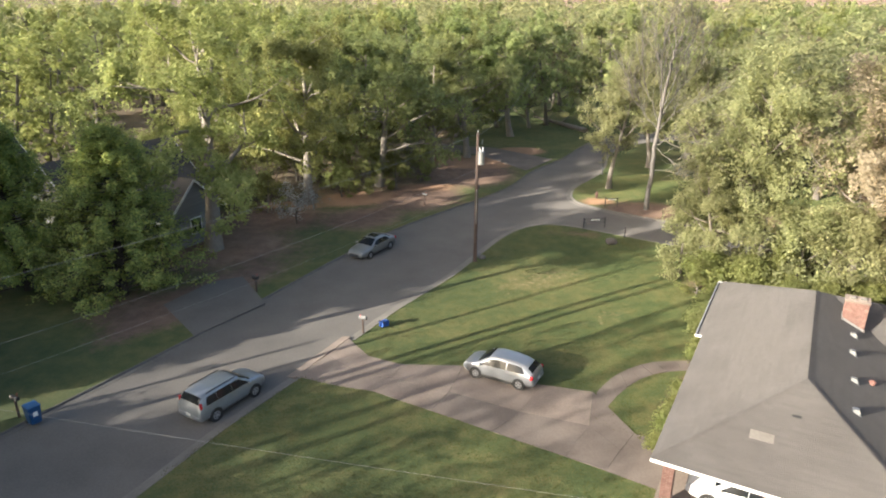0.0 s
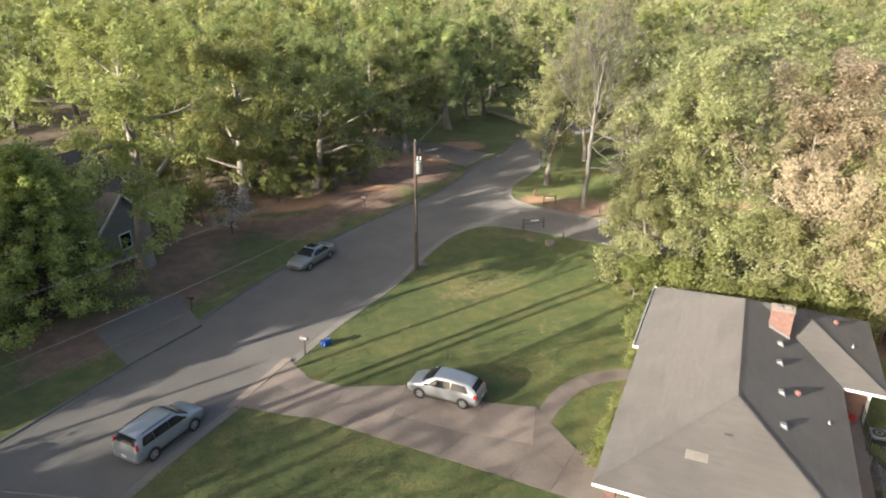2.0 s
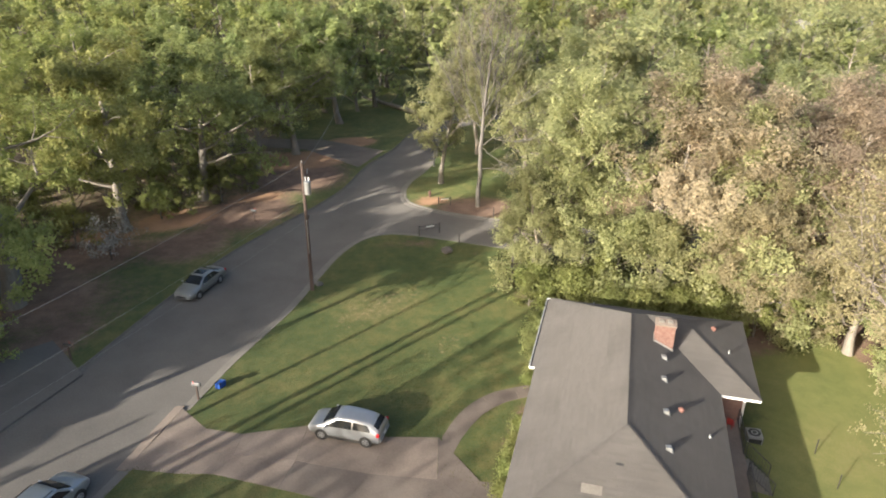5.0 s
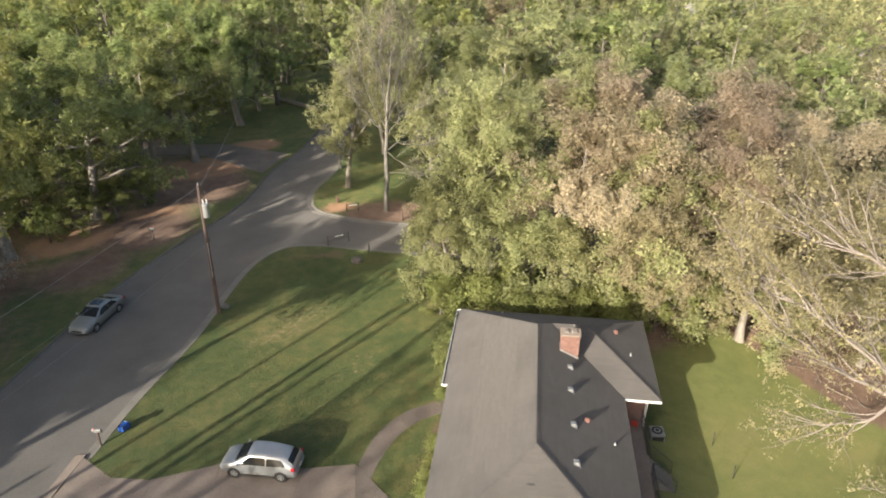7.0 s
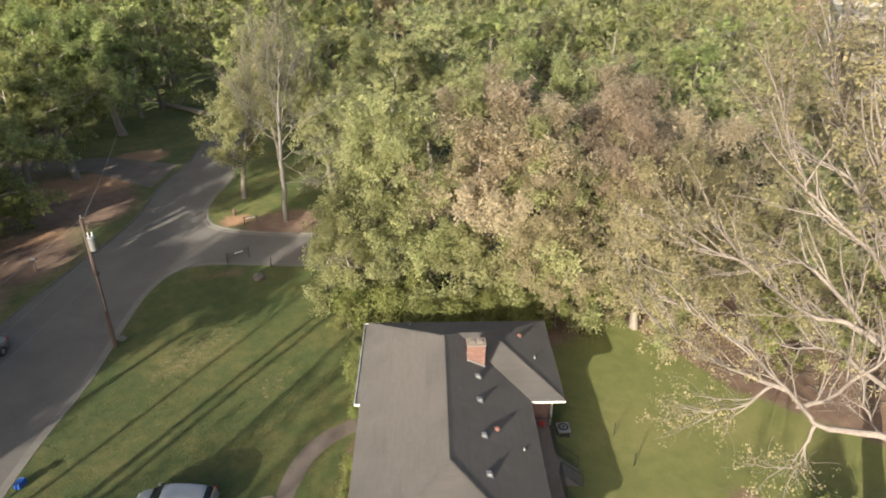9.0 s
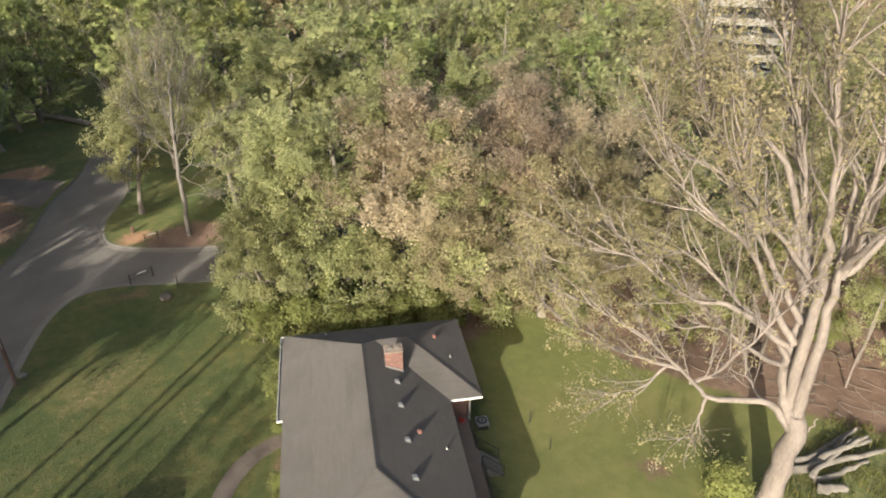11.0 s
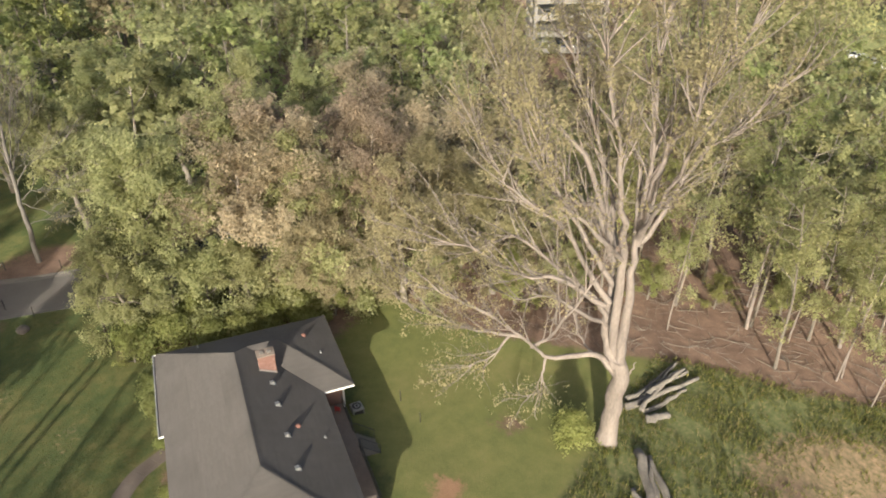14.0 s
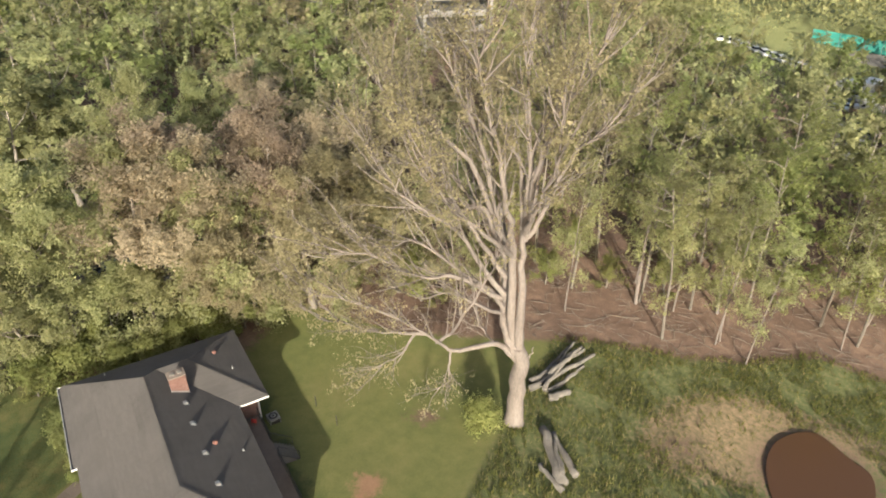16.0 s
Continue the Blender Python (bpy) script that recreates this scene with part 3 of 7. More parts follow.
def broadleaf(seed, height, trunk_r, spread, first=0.28, boughs=9, leaves=7000, leaf=0.22, lift=0.18, puff=0.55, twigs=4, stems=1, fine=2, top=0.55, lite=False):
    """Trunk and crown meshes of a spreading tree, z up from its foot."""
    rng = np.random.default_rng(seed)
    limbs, tips = [], []
    for s in range(stems):
        lean = rng.normal(0, 0.06 if stems == 1 else 0.22, 2)
        trunk, tr = bough(rng, (0.35 * s * (-1) ** s, 0.3 * s, -0.3), (lean[0], lean[1], 1), height * 0.86, trunk_r / stems ** 0.5, trunk_r * 0.12, 0.2, 0.06, 9)
        tr[0] *= 1.35
        limbs.append((trunk, tr, 5 if lite else 8))
        for k in range(boughs // stems):
            t = first + (0.97 - first) * (k + rng.uniform(0, 0.7)) / (boughs / stems)
            p, _ = along(trunk, t)
            a = k * 2.4 + rng.uniform(-0.5, 0.5) + seed + 1.5 * s
            rise = 0.15 + 0.85 * t + rng.normal(0, 0.12)
            long = spread * (1.0 - top * max(0, t - 0.45) / 0.55) * rng.uniform(0.72, 1.12)
            r = trunk_r * (1 - 0.75 * t) * 0.45
            b1, rr = bough(rng, p, (math.cos(a), math.sin(a), rise), long, r, r * 0.2, lift, 0.2, 6)
            limbs.append((b1[::2 if lite else 1], rr[::2 if lite else 1], 3 if lite else 5))
            for j in range(twigs):
                q, d = along(b1, 0.25 + 0.75 * (j + rng.uniform(0, 0.8)) / twigs)
                d = d / np.linalg.norm(d) + rng.normal(0, 0.65, 3) + (0, 0, 0.1)
                b2, r2 = bough(rng, q, d, long * rng.uniform(0.3, 0.5), r * 0.28, r * 0.07, lift, 0.25, 4)
                if not lite or j == 0:
                    limbs.append((b2, r2, 3))
                tips.append(b2[1:])
                for _ in range(fine):
                    q2, d2 = along(b2, rng.uniform(0.3, 1))
                    b3, r3 = bough(rng, q2, d2 / np.linalg.norm(d2) + rng.normal(0, 0.8, 3), long * rng.uniform(0.15, 0.28), r * 0.1, r * 0.035, lift, 0.3, 3)
                    limbs.append((b3, r3, 3))
                    tips.append(b3)
    V, F = tubes(limbs)
    c, out = clusters(rng, tips, leaves, puff, (0, 0, height * 0.5))
    return mesh_np("trunk", V, F), leaf_mesh("crown", c, leaf, rng, out=out)


def evergreen(seed, height, spread, leaves=22000, leaf=0.24):
    """A dense broad cone of layered, slightly drooping sprays."""
    rng = np.random.default_rng(seed)
    trunk, tr = bough(rng, (0, 0, -0.3), (0, 0, 1), height * 0.98, 0.32, 0.03, 0.1, 0.02, 9)
    limbs, tips = [(trunk, tr, 8)], []
    for k in range(190):
        t = 0.04 + 0.95 * (k / 190) ** 0.95
        p, _ = along(trunk, t)
        a = k * 2.4 + rng.uniform(-0.3, 0.3)
        long = spread * (1 - t) ** 0.8 * rng.uniform(0.7, 1.15) + 0.25
        b1, rr = bough(rng, p, (math.cos(a), math.sin(a), 0.32), long, 0.06, 0.01, -0.03, 0.07, 6)
        limbs.append((b1, rr, 4))
        for i in range(5):
            q, d = along(b1, 0.3 + 0.7 * i / 4)
            b2, r2 = bough(rng, q, d / np.linalg.norm(d) + rng.normal(0, 0.45, 3), 0.25 + 0.16 * long, 0.02, 0.006, 0.1, 0.1, 3)
            limbs.append((b2, r2, 3))
            tips.append(b2)
    V, F = tubes(limbs)
    c, out = clusters(rng, tips, leaves, 0.1, (0, 0, height * 0.3), 6)
    return mesh_np("trunk", V, F), leaf_mesh("crown", c, leaf, rng, out=out)


def plant(name, meshes, bark, leafm, m, label, category="tree", group=""):
    t = thing(name, m, label, category, group)
    smooth(part("trunk", meshes[0], bark, t))
    part("crown", meshes[1], leafm, t)
    return t


def again(proto, x, y, turn, size=1.0, tall=1.0, label=""):
    ob = copy_thing(proto, pose(x, y, ground_z(x, y), 0, 0, turn) @ Matrix.Diagonal((size, size, size * tall, 1)))
    if label:
        ob["label"] = label
    return ob


def at_foot(x, y, turn=0.0):
    return pose(x, y, ground_z(x, y), 0, 0, turn)


BARK_GIANT = rough_surface("bark_pinkish_pale", (0.088, 0.072, 0.062), (0.227, 0.195, 0.171), 0.9, 8, 0.85, 0.9, 0.05, stretch=(1, 1, 0.3))
# -- the yards west of the street --
oak = plant("oak_tree", broadleaf(11, 21, 0.7, 9.0, 0.3, 13, 34000, 0.21, 0.06, 0.36, 6), BARK_PALE, LEAF_YELLOW, at_foot(-19.6, 53.6), "large oak with yellow-green spring leaves in a shaded yard", group="street oaks")
oak2 = plant("oak_tree", broadleaf(12, 19, 0.5, 7.5, 0.26, 13, 24000, 0.22, 0.02, 0.34, 6), BARK_PALE, LEAF_YELLOW, at_foot(-14, 66.8, 200), "tall oak with yellow-green leaves over leaf litter", group="street oaks")
shade = plant("shade_tree", broadleaf(13, 17, 0.5, 7.5, 0.26, 13, 22000, 0.23, 0.0, 0.34, 6), BARK_PALE, LEAF_GREEN, at_foot(-7.5, 73.5), "dark green leafy shade tree beside the street", group="street shade trees")
cedar = plant("evergreen_tree", evergreen(21, 12.6, 6.0, 64000, 0.15), BARK_DARK, LEAF_EVERGREEN_LIT, at_foot(-23.0, 44.3), "dense dark green evergreen with a broad pyramid shape", group="yard evergreens")
again(cedar, -30.4, 45.2, 190, 1.0, 1.0, "large dark green evergreen beside the yard")
for x, y, a, s in ((-25, 76, 200, 0.95),):
    again(oak, x, y, a, s)
for x, y, a, s in ((-20, 84, 250, 1.0), (-33, 84, 20, 1.05), (-15.5, 77, 120, 0.85)):
    again(oak2, x, y, a, s)
for x, y, a, s in ((-2.2, 82.6, 60, 0.85), (2.7, 87.4, 160, 0.95), (-9.5, 90, 240, 1.0), (9.5, 101, 220, 0.95), (1, 101, 20, 1.05)):
    again(shade, x, y, a, s)

# -- the corner by the side road --
# whitish bark with the shade on the sycamore's trunk darkened into its colour
BARK_WHITE_SHADED = rough_surface("bark_whitish_shaded", (0.062, 0.056, 0.048), (0.155, 0.14, 0.124), 1.1, 9, 0.85, 0.45, 0.02, stretch=(1, 1, 0.3))
olive = plant("budding_tree", broadleaf(32, 16.5, 0.3, 5.2, 0.3, 17, 24000, 0.165, 0.2, 0.3, 6), BARK_PALE, LEAF_OLIVE, at_foot(33.4, 39.4), "budding tree with pale olive spring leaves", group="budding trees")
tan_tree = plant("budding_tree", broadleaf(33, 17.5, 0.34, 5.8, 0.3, 18, 25000, 0.165, 0.14, 0.3, 6), BARK_PALE, LEAF_PINK, at_foot(30.6, 41.6), "budding tree with pinkish tan buds behind the house", group="budding trees")
fresh = plant("young_leaf_tree", broadleaf(34, 8.5, 0.16, 3.8, 0.06, 14, 9000, 0.17, 0.16, 0.26, 5), BARK_GREY, LEAF_FRESH, at_foot(34.4, 40.0), "small tree in fresh green leaf behind the house", group="young leaf trees")
tan2 = plant("budding_tree", broadleaf(35, 15, 0.32, 5.8, 0.16, 17, 25000, 0.165, 0.1, 0.3, 6), BARK_PALE, LEAF_TAN, at_foot(38.4, 35.4), "spreading tree with tan buds and pale limbs over the garden", group="budding trees")
again(olive, 19.7, 46.4, 50, 0.68, 0.95, "smaller pale olive budding tree at the lawn's edge")
again(olive, 20.4, 49.2, 150, 0.62)
for x, y, a, s in ((26, 67.5, 100, 0.95), (32, 72, 300, 1.0), (38.5, 68.5, 50, 1.0), (44, 64, 140, 1.0), (17.8, 72.6, 210, 0.92), (24.8, 82, 60, 1.0), (48, 57, 310, 1.0)):
    again(olive, x, y, a, s)
for x, y, a, s in ((28.3, 44.4, 20, 1.02), (34.6, 45.6, 130, 1.08), (41.2, 44.2, 250, 1.08), (50, 40.5, 190, 1.0), (54, 54, 80, 1.0), (37.6, 40.4, 310, 0.98)):
    again(tan_tree, x, y, a, s)
tall_olive = plant("budding_tree", broadleaf(36, 18.5, 0.26, 5.2, 0.36, 19, 24000, 0.165, 0.12, 0.34, 6), BARK_PALE, LEAF_OLIVE, at_foot(22.9, 47.2), "tall budding tree with a high pale olive crown", group="budding trees")
for x, y, a, s in ((24.2, 50.2, 300, 0.88), (31.0, 46.2, 220, 1.0)):
    again(tall_olive, x, y, a, s)
low_olive = plant("budding_tree", broadleaf(37, 7.6, 0.14, 2.7, 0.1, 13, 8400, 0.15, 0.14, 0.24, 4), BARK_GREY, LEAF_OLIVE, at_foot(33.2, 37.2), "low pale olive budding tree at the house's edge", group="budding trees")
for x, y, a, s in ((24.6, 44.4, 10, 0.5), (27.0, 42.2, 90, 0.54), (29.6, 40.2, 170, 0.56), (35.6, 36.6, 60, 0.45), (18.0, 48.6, 300, 0.42), (39.6, 33.4, 100, 0.45), (22.0, 45.2, 20, 0.56), (25.6, 46.8, 140, 0.36), (28.8, 48.2, 250, 0.33), (26.8, 44.6, 30, 0.5), (31.4, 39.6, 280, 0.6)):
    again(low_olive, x, y, a, s * 2.2, 0.9)
for x, y, a, s in ((31.6, 38.2, 120, 0.8), (44, 37, 220, 1.0), (46, 31, 20, 0.95), (41, 39.6, 160, 1.0)):
    again(tan2, x, y, a, s)
for x, y, a, s in ((29.2, 39.6, 10, 0.55), (32.2, 37.6, 80, 0.5), (23.4, 44.2, 220, 0.5), (37.5, 38.5, 130, 0.8), (30.8, 41.6, 300, 0.62), (41.5, 34.0, 60, 0.7), (46, 28.4, 160, 0.8), (47.5, 36, 300, 1.0), (17.9, 44.6, 60, 0.36)):
    again(fresh, x, y, a, s)

for x, y, a, s in ((-8.5, 70.5, 20, 0.62), (-5.5, 72.5, 130, 0.55), (-11, 69, 250, 0.5), (-17.5, 63.5, 70, 0.55), (-3, 75, 300, 0.6), (-22, 66, 10, 0.7), (-12.5, 72, 40, 0.9), (-19, 71, 140, 1.0), (-25, 70.5, 80, 1.0), (-7.5, 79.5, 200, 0.9), (-14, 82, 330, 1.1), (-29, 66, 30, 1.0), (-17, 75.5, 260, 1.0)):
    again(fresh, x, y, a, s, 1.0, "small green tree at the edge of a straw bed")


# -- limbed trees: guides (across, up, in depth) that the main limbs follow --
GIANT_STEMS = [
    [(0.1, -0.7, 0), (0.1, 3.3, 0), (0.3, 5.8, 0), (0, 7.5, 0)],
    [(0, 6.7, 0), (-0.8, 8.5, 0.2), (-1.2, 10.4, 0.5), (-1.1, 14, 0.9), (-1.9, 17.8, 1.4), (-3.1, 22.6, 1.8), (-4.8, 26.2, 2.3), (-5.2, 28.1, 2.5)],
    [(0.2, 6.7, 0), (-0.1, 9.2, -0.1), (-0.2, 13.8, -0.4), (-0.3, 17.4, -0.7), (-0.3, 22.2, -1), (-0.6, 26, -1.2), (-1.1, 30.4, -1.5)],
    [(-0.2, 7.6, 0.3), (-0.7, 10.2, -0.1), (-1, 16.2, -0.8), (-1.7, 20.3, -1.6), (-2.4, 24.2, -2.4), (-3.5, 28.2, -3.1), (-3.3, 30.3, -3.5)],
]
GIANT_RISING = [
    [(-0.3, 16, -0.5), (-0.5, 20.8, 0.7), (-1.2, 22.3, 1.2), (-3.1, 26, 2.4), (-4.2, 27.5, 3)],
    [(-0.2, 16.7, -0.6), (0.2, 22.4, -1.4), (1.1, 26.1, -2.2), (2.4, 28.4, -2.6), (2.8, 29.9, -3)],
    [(-0.2, 16.9, -0.5), (0.8, 22.1, 0.7), (1.4, 24.1, 1.2), (1.8, 26, 1.8), (1.7, 29.6, 3)],
    [(-0.2, 16.6, -0.5), (0.5, 17.9, -0.6), (2, 21.9, -0.7), (3, 23.5, -0.8), (4, 24.4, -0.9), (5.8, 27.7, -1)],
    [(-1.5, 15.9, 0.3), (-3.3, 20.7, 0.5), (-5.3, 23.2, 0.7), (-6.7, 23.4, 0.8), (-8, 24.6, 0.9), (-8.4, 26.3, 1)],
    [(-1.3, 14.9, 0.3), (-2.7, 18.8, -0.4), (-3.8, 19.1, -0.7), (-5.2, 20.7, -1), (-7.4, 23.9, -1.7), (-8.3, 25.5, -2)],
]
GIANT_CROWN = [
    [(-1.2, 15.5, 1), (-2, 19, 3.2), (-3.5, 23, 5), (-4.5, 26.5, 6)],
    [(-0.3, 17, -0.6), (-0.2, 20, -3), (0.6, 24, -5), (0.4, 28, -6)],
    [(-0.4, 17.5, -0.7), (0.3, 21, 2), (1.2, 25, 4.2), (1, 28.5, 5)],
    [(-1, 14.5, 0.8), (-3.5, 17.5, 3.5), (-6.5, 21, 5.5), (-8, 24, 6.5)],
    [(-0.9, 15.5, -0.7), (-3, 19, -3.6), (-5.5, 22.5, -5.5), (-6.5, 26, -6.2)],
]
GIANT_SPREADING = [
    [(-1.2, 12, 0), (-2.9, 14.5, -0.2), (-4.3, 17.3, -0.6), (-7.2, 19.6, -1.1), (-8.5, 21.2, -1.3), (-9.7, 23.6, -1.5)],
    [(-1.1, 13.2, 0.2), (-2.8, 15.6, 0.8), (-4.8, 17.9, 2.1), (-6.3, 19.8, 2.7), (-8.5, 20.5, 3.4), (-10.7, 21.9, 4)],
    [(-1.2, 10.6, 0.2), (-2.2, 12.1, 0.3), (-4.8, 14, 0.5), (-7.4, 15.9, 0.7), (-9.3, 15.2, 0.8), (-12.1, 17, 1)],
    [(-1.4, 11.6, 0.2), (-4.8, 13.8, -0.4), (-6.6, 14.2, -1.1), (-10, 16.8, -2.4), (-12.3, 17.2, -3)],
    [(-1, 10, 0.2), (-3.1, 9.9, 1.7), (-4.7, 10.3, 2.5), (-7.2, 9.5, 3.2), (-9.7, 10.2, 4)],
]
GIANT_LOW = [
    [(-0.1, 6.2, 0), (-1.5, 7.9, -0.3), (-3.9, 7.8, -0.8), (-4.8, 8.1, -1.1), (-6.7, 10.1, -1.6), (-8.8, 11.9, -2.2), (-11.9, 13.6, -2.7), (-13.8, 14.2, -3)],
    [(-6.5, 9.8, -1.4), (-8, 10.3, -2), (-10.7, 11.8, -3.3), (-14, 14.2, -4.5)],
    [(-4.8, 7.9, -1), (-4.9, 6.5, -1.1), (-5.1, 5.1, -1.3), (-6, 4.6, -1.4)],
    [(-7.2, 9.9, -1.5), (-8.3, 8.3, -1.9), (-10, 7.4, -2.2)],
    [(-5.9, 8.7, -1), (-4.8, 9.7, -1.3), (-3, 13.7, -1.9), (-2, 16.7, -2.2)],
    [(-0.5, 6.9, 0.2), (-2, 7.4, 0.9), (-2.7, 8.1, 1.5), (-3.2, 9.4, 2)],
    [(0.3, 5.8, 0), (0.95, 6.7, -0.1), (1.1, 7.4, -0.1)],
]
SYCAMORE_TOP = [
    [(-0.2, -0.3, 0), (0, 4.5, 0), (0.1, 7.9, 0), (0.5, 12.8, 0), (0.8, 15.1, 0), (0.7, 17.3, 0)],
    [(0.3, 10.1, 0), (1.2, 13.4, -0.5), (2.1, 16.1, -1), (2.5, 17.8, -1.5)],
    [(0.2, 9.8, 0), (-0.1, 12.9, 0.7), (-1, 15.5, 1.3), (-1.2, 17.3, 2)],
    [(0.1, 8.7, 0), (-0.9, 11.1, -0.7), (-1.6, 13.1, -1.3), (-1.7, 16, -2)],
    [(0.2, 9, 0), (0.1, 12, -1.2), (-0.1, 14.8, -2.3), (0.3, 17.5, -3.5)],
    [(0.3, 9.3, 0), (1, 10.6, 1.3), (1.7, 12.1, 2.7), (1.9, 14, 4)],
]
SYCAMORE_SIDE = [
    [(0.2, 7.9, 0), (1, 9.3, -0.3), (2.6, 10.3, -0.7), (4.5, 11.6, -1)],
    [(0.4, 9.5, 0), (1.5, 11.5, 0.5), (2.9, 13.6, 1), (3.3, 15.3, 1.5)],
    [(0.1, 7.9, 0), (-1.4, 9.4, 0.3), (-2.7, 11, 0.7), (-3.6, 13.1, 1)],
    [(0.1, 6.5, 0), (1.2, 7.2, -0.3), (2.9, 7.1, -0.7), (5, 7.5, -1)],
    [(0.1, 6.2, 0), (1.6, 5.3, -0.5), (2.7, 4.9, -1)],
    [(0.1, 4, 0), (1.8, 4, 0.2), (3.9, 3.6, 0.5)],
]


def limbed(seed, guides, leaves, leaf, middle, girth=1.0):
    """Trunk and crown of a tree whose main limbs follow guides; the first guide is the trunk."""
    rng = np.random.default_rng(seed)
    limbs, tips = [], []
    for k, guide in enumerate(guides):
        g = np.array(guide, float)
        p = np.array([g[0], *g, g[-1]])
        out = []
        for i in range(1, len(p) - 2):
            for t in np.arange(4) / 4:
                a, b, c, d = p[i - 1], p[i], p[i + 1], p[i + 2]
                out.append(0.5 * (2 * b + (c - a) * t + (2 * a - 5 * b + 4 * c - d) * t * t + (3 * b - a - 3 * c + d) * t ** 3))
        out.append(p[-1])
        path = np.array(out)[:, [0, 2, 1]]
        path[1:] += rng.normal(0, 0.07, path[1:].shape) * (1, 1, 0.6)
        L = np.linalg.norm(np.diff(path, axis=0), axis=1).sum()
        u = np.linspace(0, 1, len(path))
        if k == 0:
            rad = 0.61 * (1 + 0.95 * np.exp(-u * 14)) * (1 - 0.3 * u ** 5) if girth == 1.0 else 0.6 * girth * (1 - 0.85 * u)
        else:
            rad = girth * ((0.025 + 0.011 * L + (0.11 if L > 19 else 0)) * (1 - u) ** 1.5 + 0.035)
        limbs.append((path, rad, 12 if k == 0 else 7))
        if k == 0 and girth == 1.0 or L < 2.5:
            continue
        start = 0.5 if L > 15 or k == 0 else 0.25
        count = int(6 + 1.3 * L * (1 - start))
        for j in range(count):
            q, d = along(path, start + (1 - start) * (j + rng.uniform(0, 0.9)) / count)
            d = d / np.linalg.norm(d)
            b1, rr = bough(rng, q, d + rng.normal(0, 0.3, 3) + (0, 0, 0.1), rng.uniform(2.2, 5.2) * min(1, 0.4 + L / 20), girth * (0.035 + 0.002 * L), 0.012, 0.14, 0.1, 6)
            limbs.append((b1, rr, 4))
            for _ in range(5):
                q2, d2 = along(b1, rng.uniform(0.25, 1.0))
                b2, r2 = bough(rng, q2, d2 / np.linalg.norm(d2) + rng.normal(0, 0.5, 3), rng.uniform(0.7, 1.9), 0.02, 0.008, 0.12, 0.2, 4)
                limbs.append((b2, r2, 3))
                tips.append(b2)
    V, F = tubes(limbs)
    c, out = clusters(rng, tips, leaves, 0.3, middle, shell=2.2)
    return mesh_np("trunk", V, F), leaf_mesh("crown", c, leaf, rng, out=out)


LEAF_GIANT = leaf_material("leaf_sparse_gold", (0.28, 0.258, 0.14), (0.345, 0.312, 0.175), (0.4, 0.355, 0.21), 0.5)
plant("giant_sycamore_tree", limbed(5, GIANT_STEMS + GIANT_RISING + GIANT_CROWN + GIANT_SPREADING + GIANT_LOW, 62000, 0.125, (-2, 0, 12)), BARK_GIANT, LEAF_GIANT, at_foot(36.0, 13.9, -59.6), "huge pale-barked tree with sparse golden leaves in the garden")


plant("pale_sycamore_tree", limbed(31, SYCAMORE_TOP + SYCAMORE_SIDE, 6000, 0.12, (0, 0, 9), 0.42), BARK_WHITE_SHADED, LEAF_TAN, at_foot(20.0, 64.8, -21.1), "half-bare pale sycamore with whitish limbs beside the side road")


# -- the woods behind the garden --
def wood_stem(seed, height, r, leaves, leaf=0.2, sprays=13):
    rng = np.random.default_rng(seed)
    lean = rng.normal(0, 0.1, 2)
    trunk, tr = bough(rng, (0, 0, -0.4), (lean[0], lean[1], 1), height, r, r * 0.2, 0.1, 0.05, 9)
    limbs, tips = [(trunk, tr, 6)], []
    for k in range(sprays):
        t = 0.28 + 0.7 * (k + rng.random()) / sprays
        p, _ = along(trunk, t)
        a = k * 2.4 + rng.random()
        L = height * 0.21 * rng.uniform(0.6, 1.2)
        b1, rr = bough(rng, p, (math.cos(a), math.sin(a), 0.6), L, r * 0.3, r * 0.06, 0.12, 0.2, 5)
        limbs.append((b1, rr, 4))
        tips.append(b1[1:])
        for _ in range(3):
            q, d = along(b1, rng.uniform(0.3, 1))
            b2, r2 = bough(rng, q, d / np.linalg.norm(d) + rng.normal(0, 0.7, 3), L * 0.4, r * 0.1, r * 0.03, 0.1, 0.25, 4)
            limbs.append((b2, r2, 3))
            tips.append(b2)
    V, F = tubes(limbs)
    c, out = clusters(rng, tips, leaves, 0.35, (0, 0, height * 0.6))
    return mesh_np("trunk", V, F), leaf_mesh("crown", c, leaf, rng, out=out)


woods_group = "woodland trees behind the garden"
stem_a = plant("woodland_tree", wood_stem(41, 17, 0.15, 5000, 0.16, 17), BARK_GREY, LEAF_FAR, at_foot(55.0, 7.1), "slender woodland tree with thin olive leaves on bare soil", group=woods_group)
stem_b = plant("woodland_tree", wood_stem(42, 15, 0.095, 4200, 0.15, 15), BARK_GIANT, LEAF_OLIVE, at_foot(57.2, 2.6, 40), "slender pale woodland tree with olive leaves on bare soil", group=woods_group)
stem_c = plant("woodland_tree", wood_stem(43, 18, 0.16, 5600, 0.17, 18), BARK_GREY, LEAF_FRESH, at_foot(65.5, -9.3, 90), "tall woodland tree in green leaf on bare soil", group=woods_group)
shrub = plant("leafy_shrub", broadleaf(51, 2.5, 0.06, 1.6, 0.05, 14, 4500, 0.15, 0.2, 0.25, 4), BARK_GREY, LEAF_YELLOW, at_foot(34.2, 15.6), "rounded yellow-green shrub at the foot of the giant tree", "shrub", "garden shrubs")
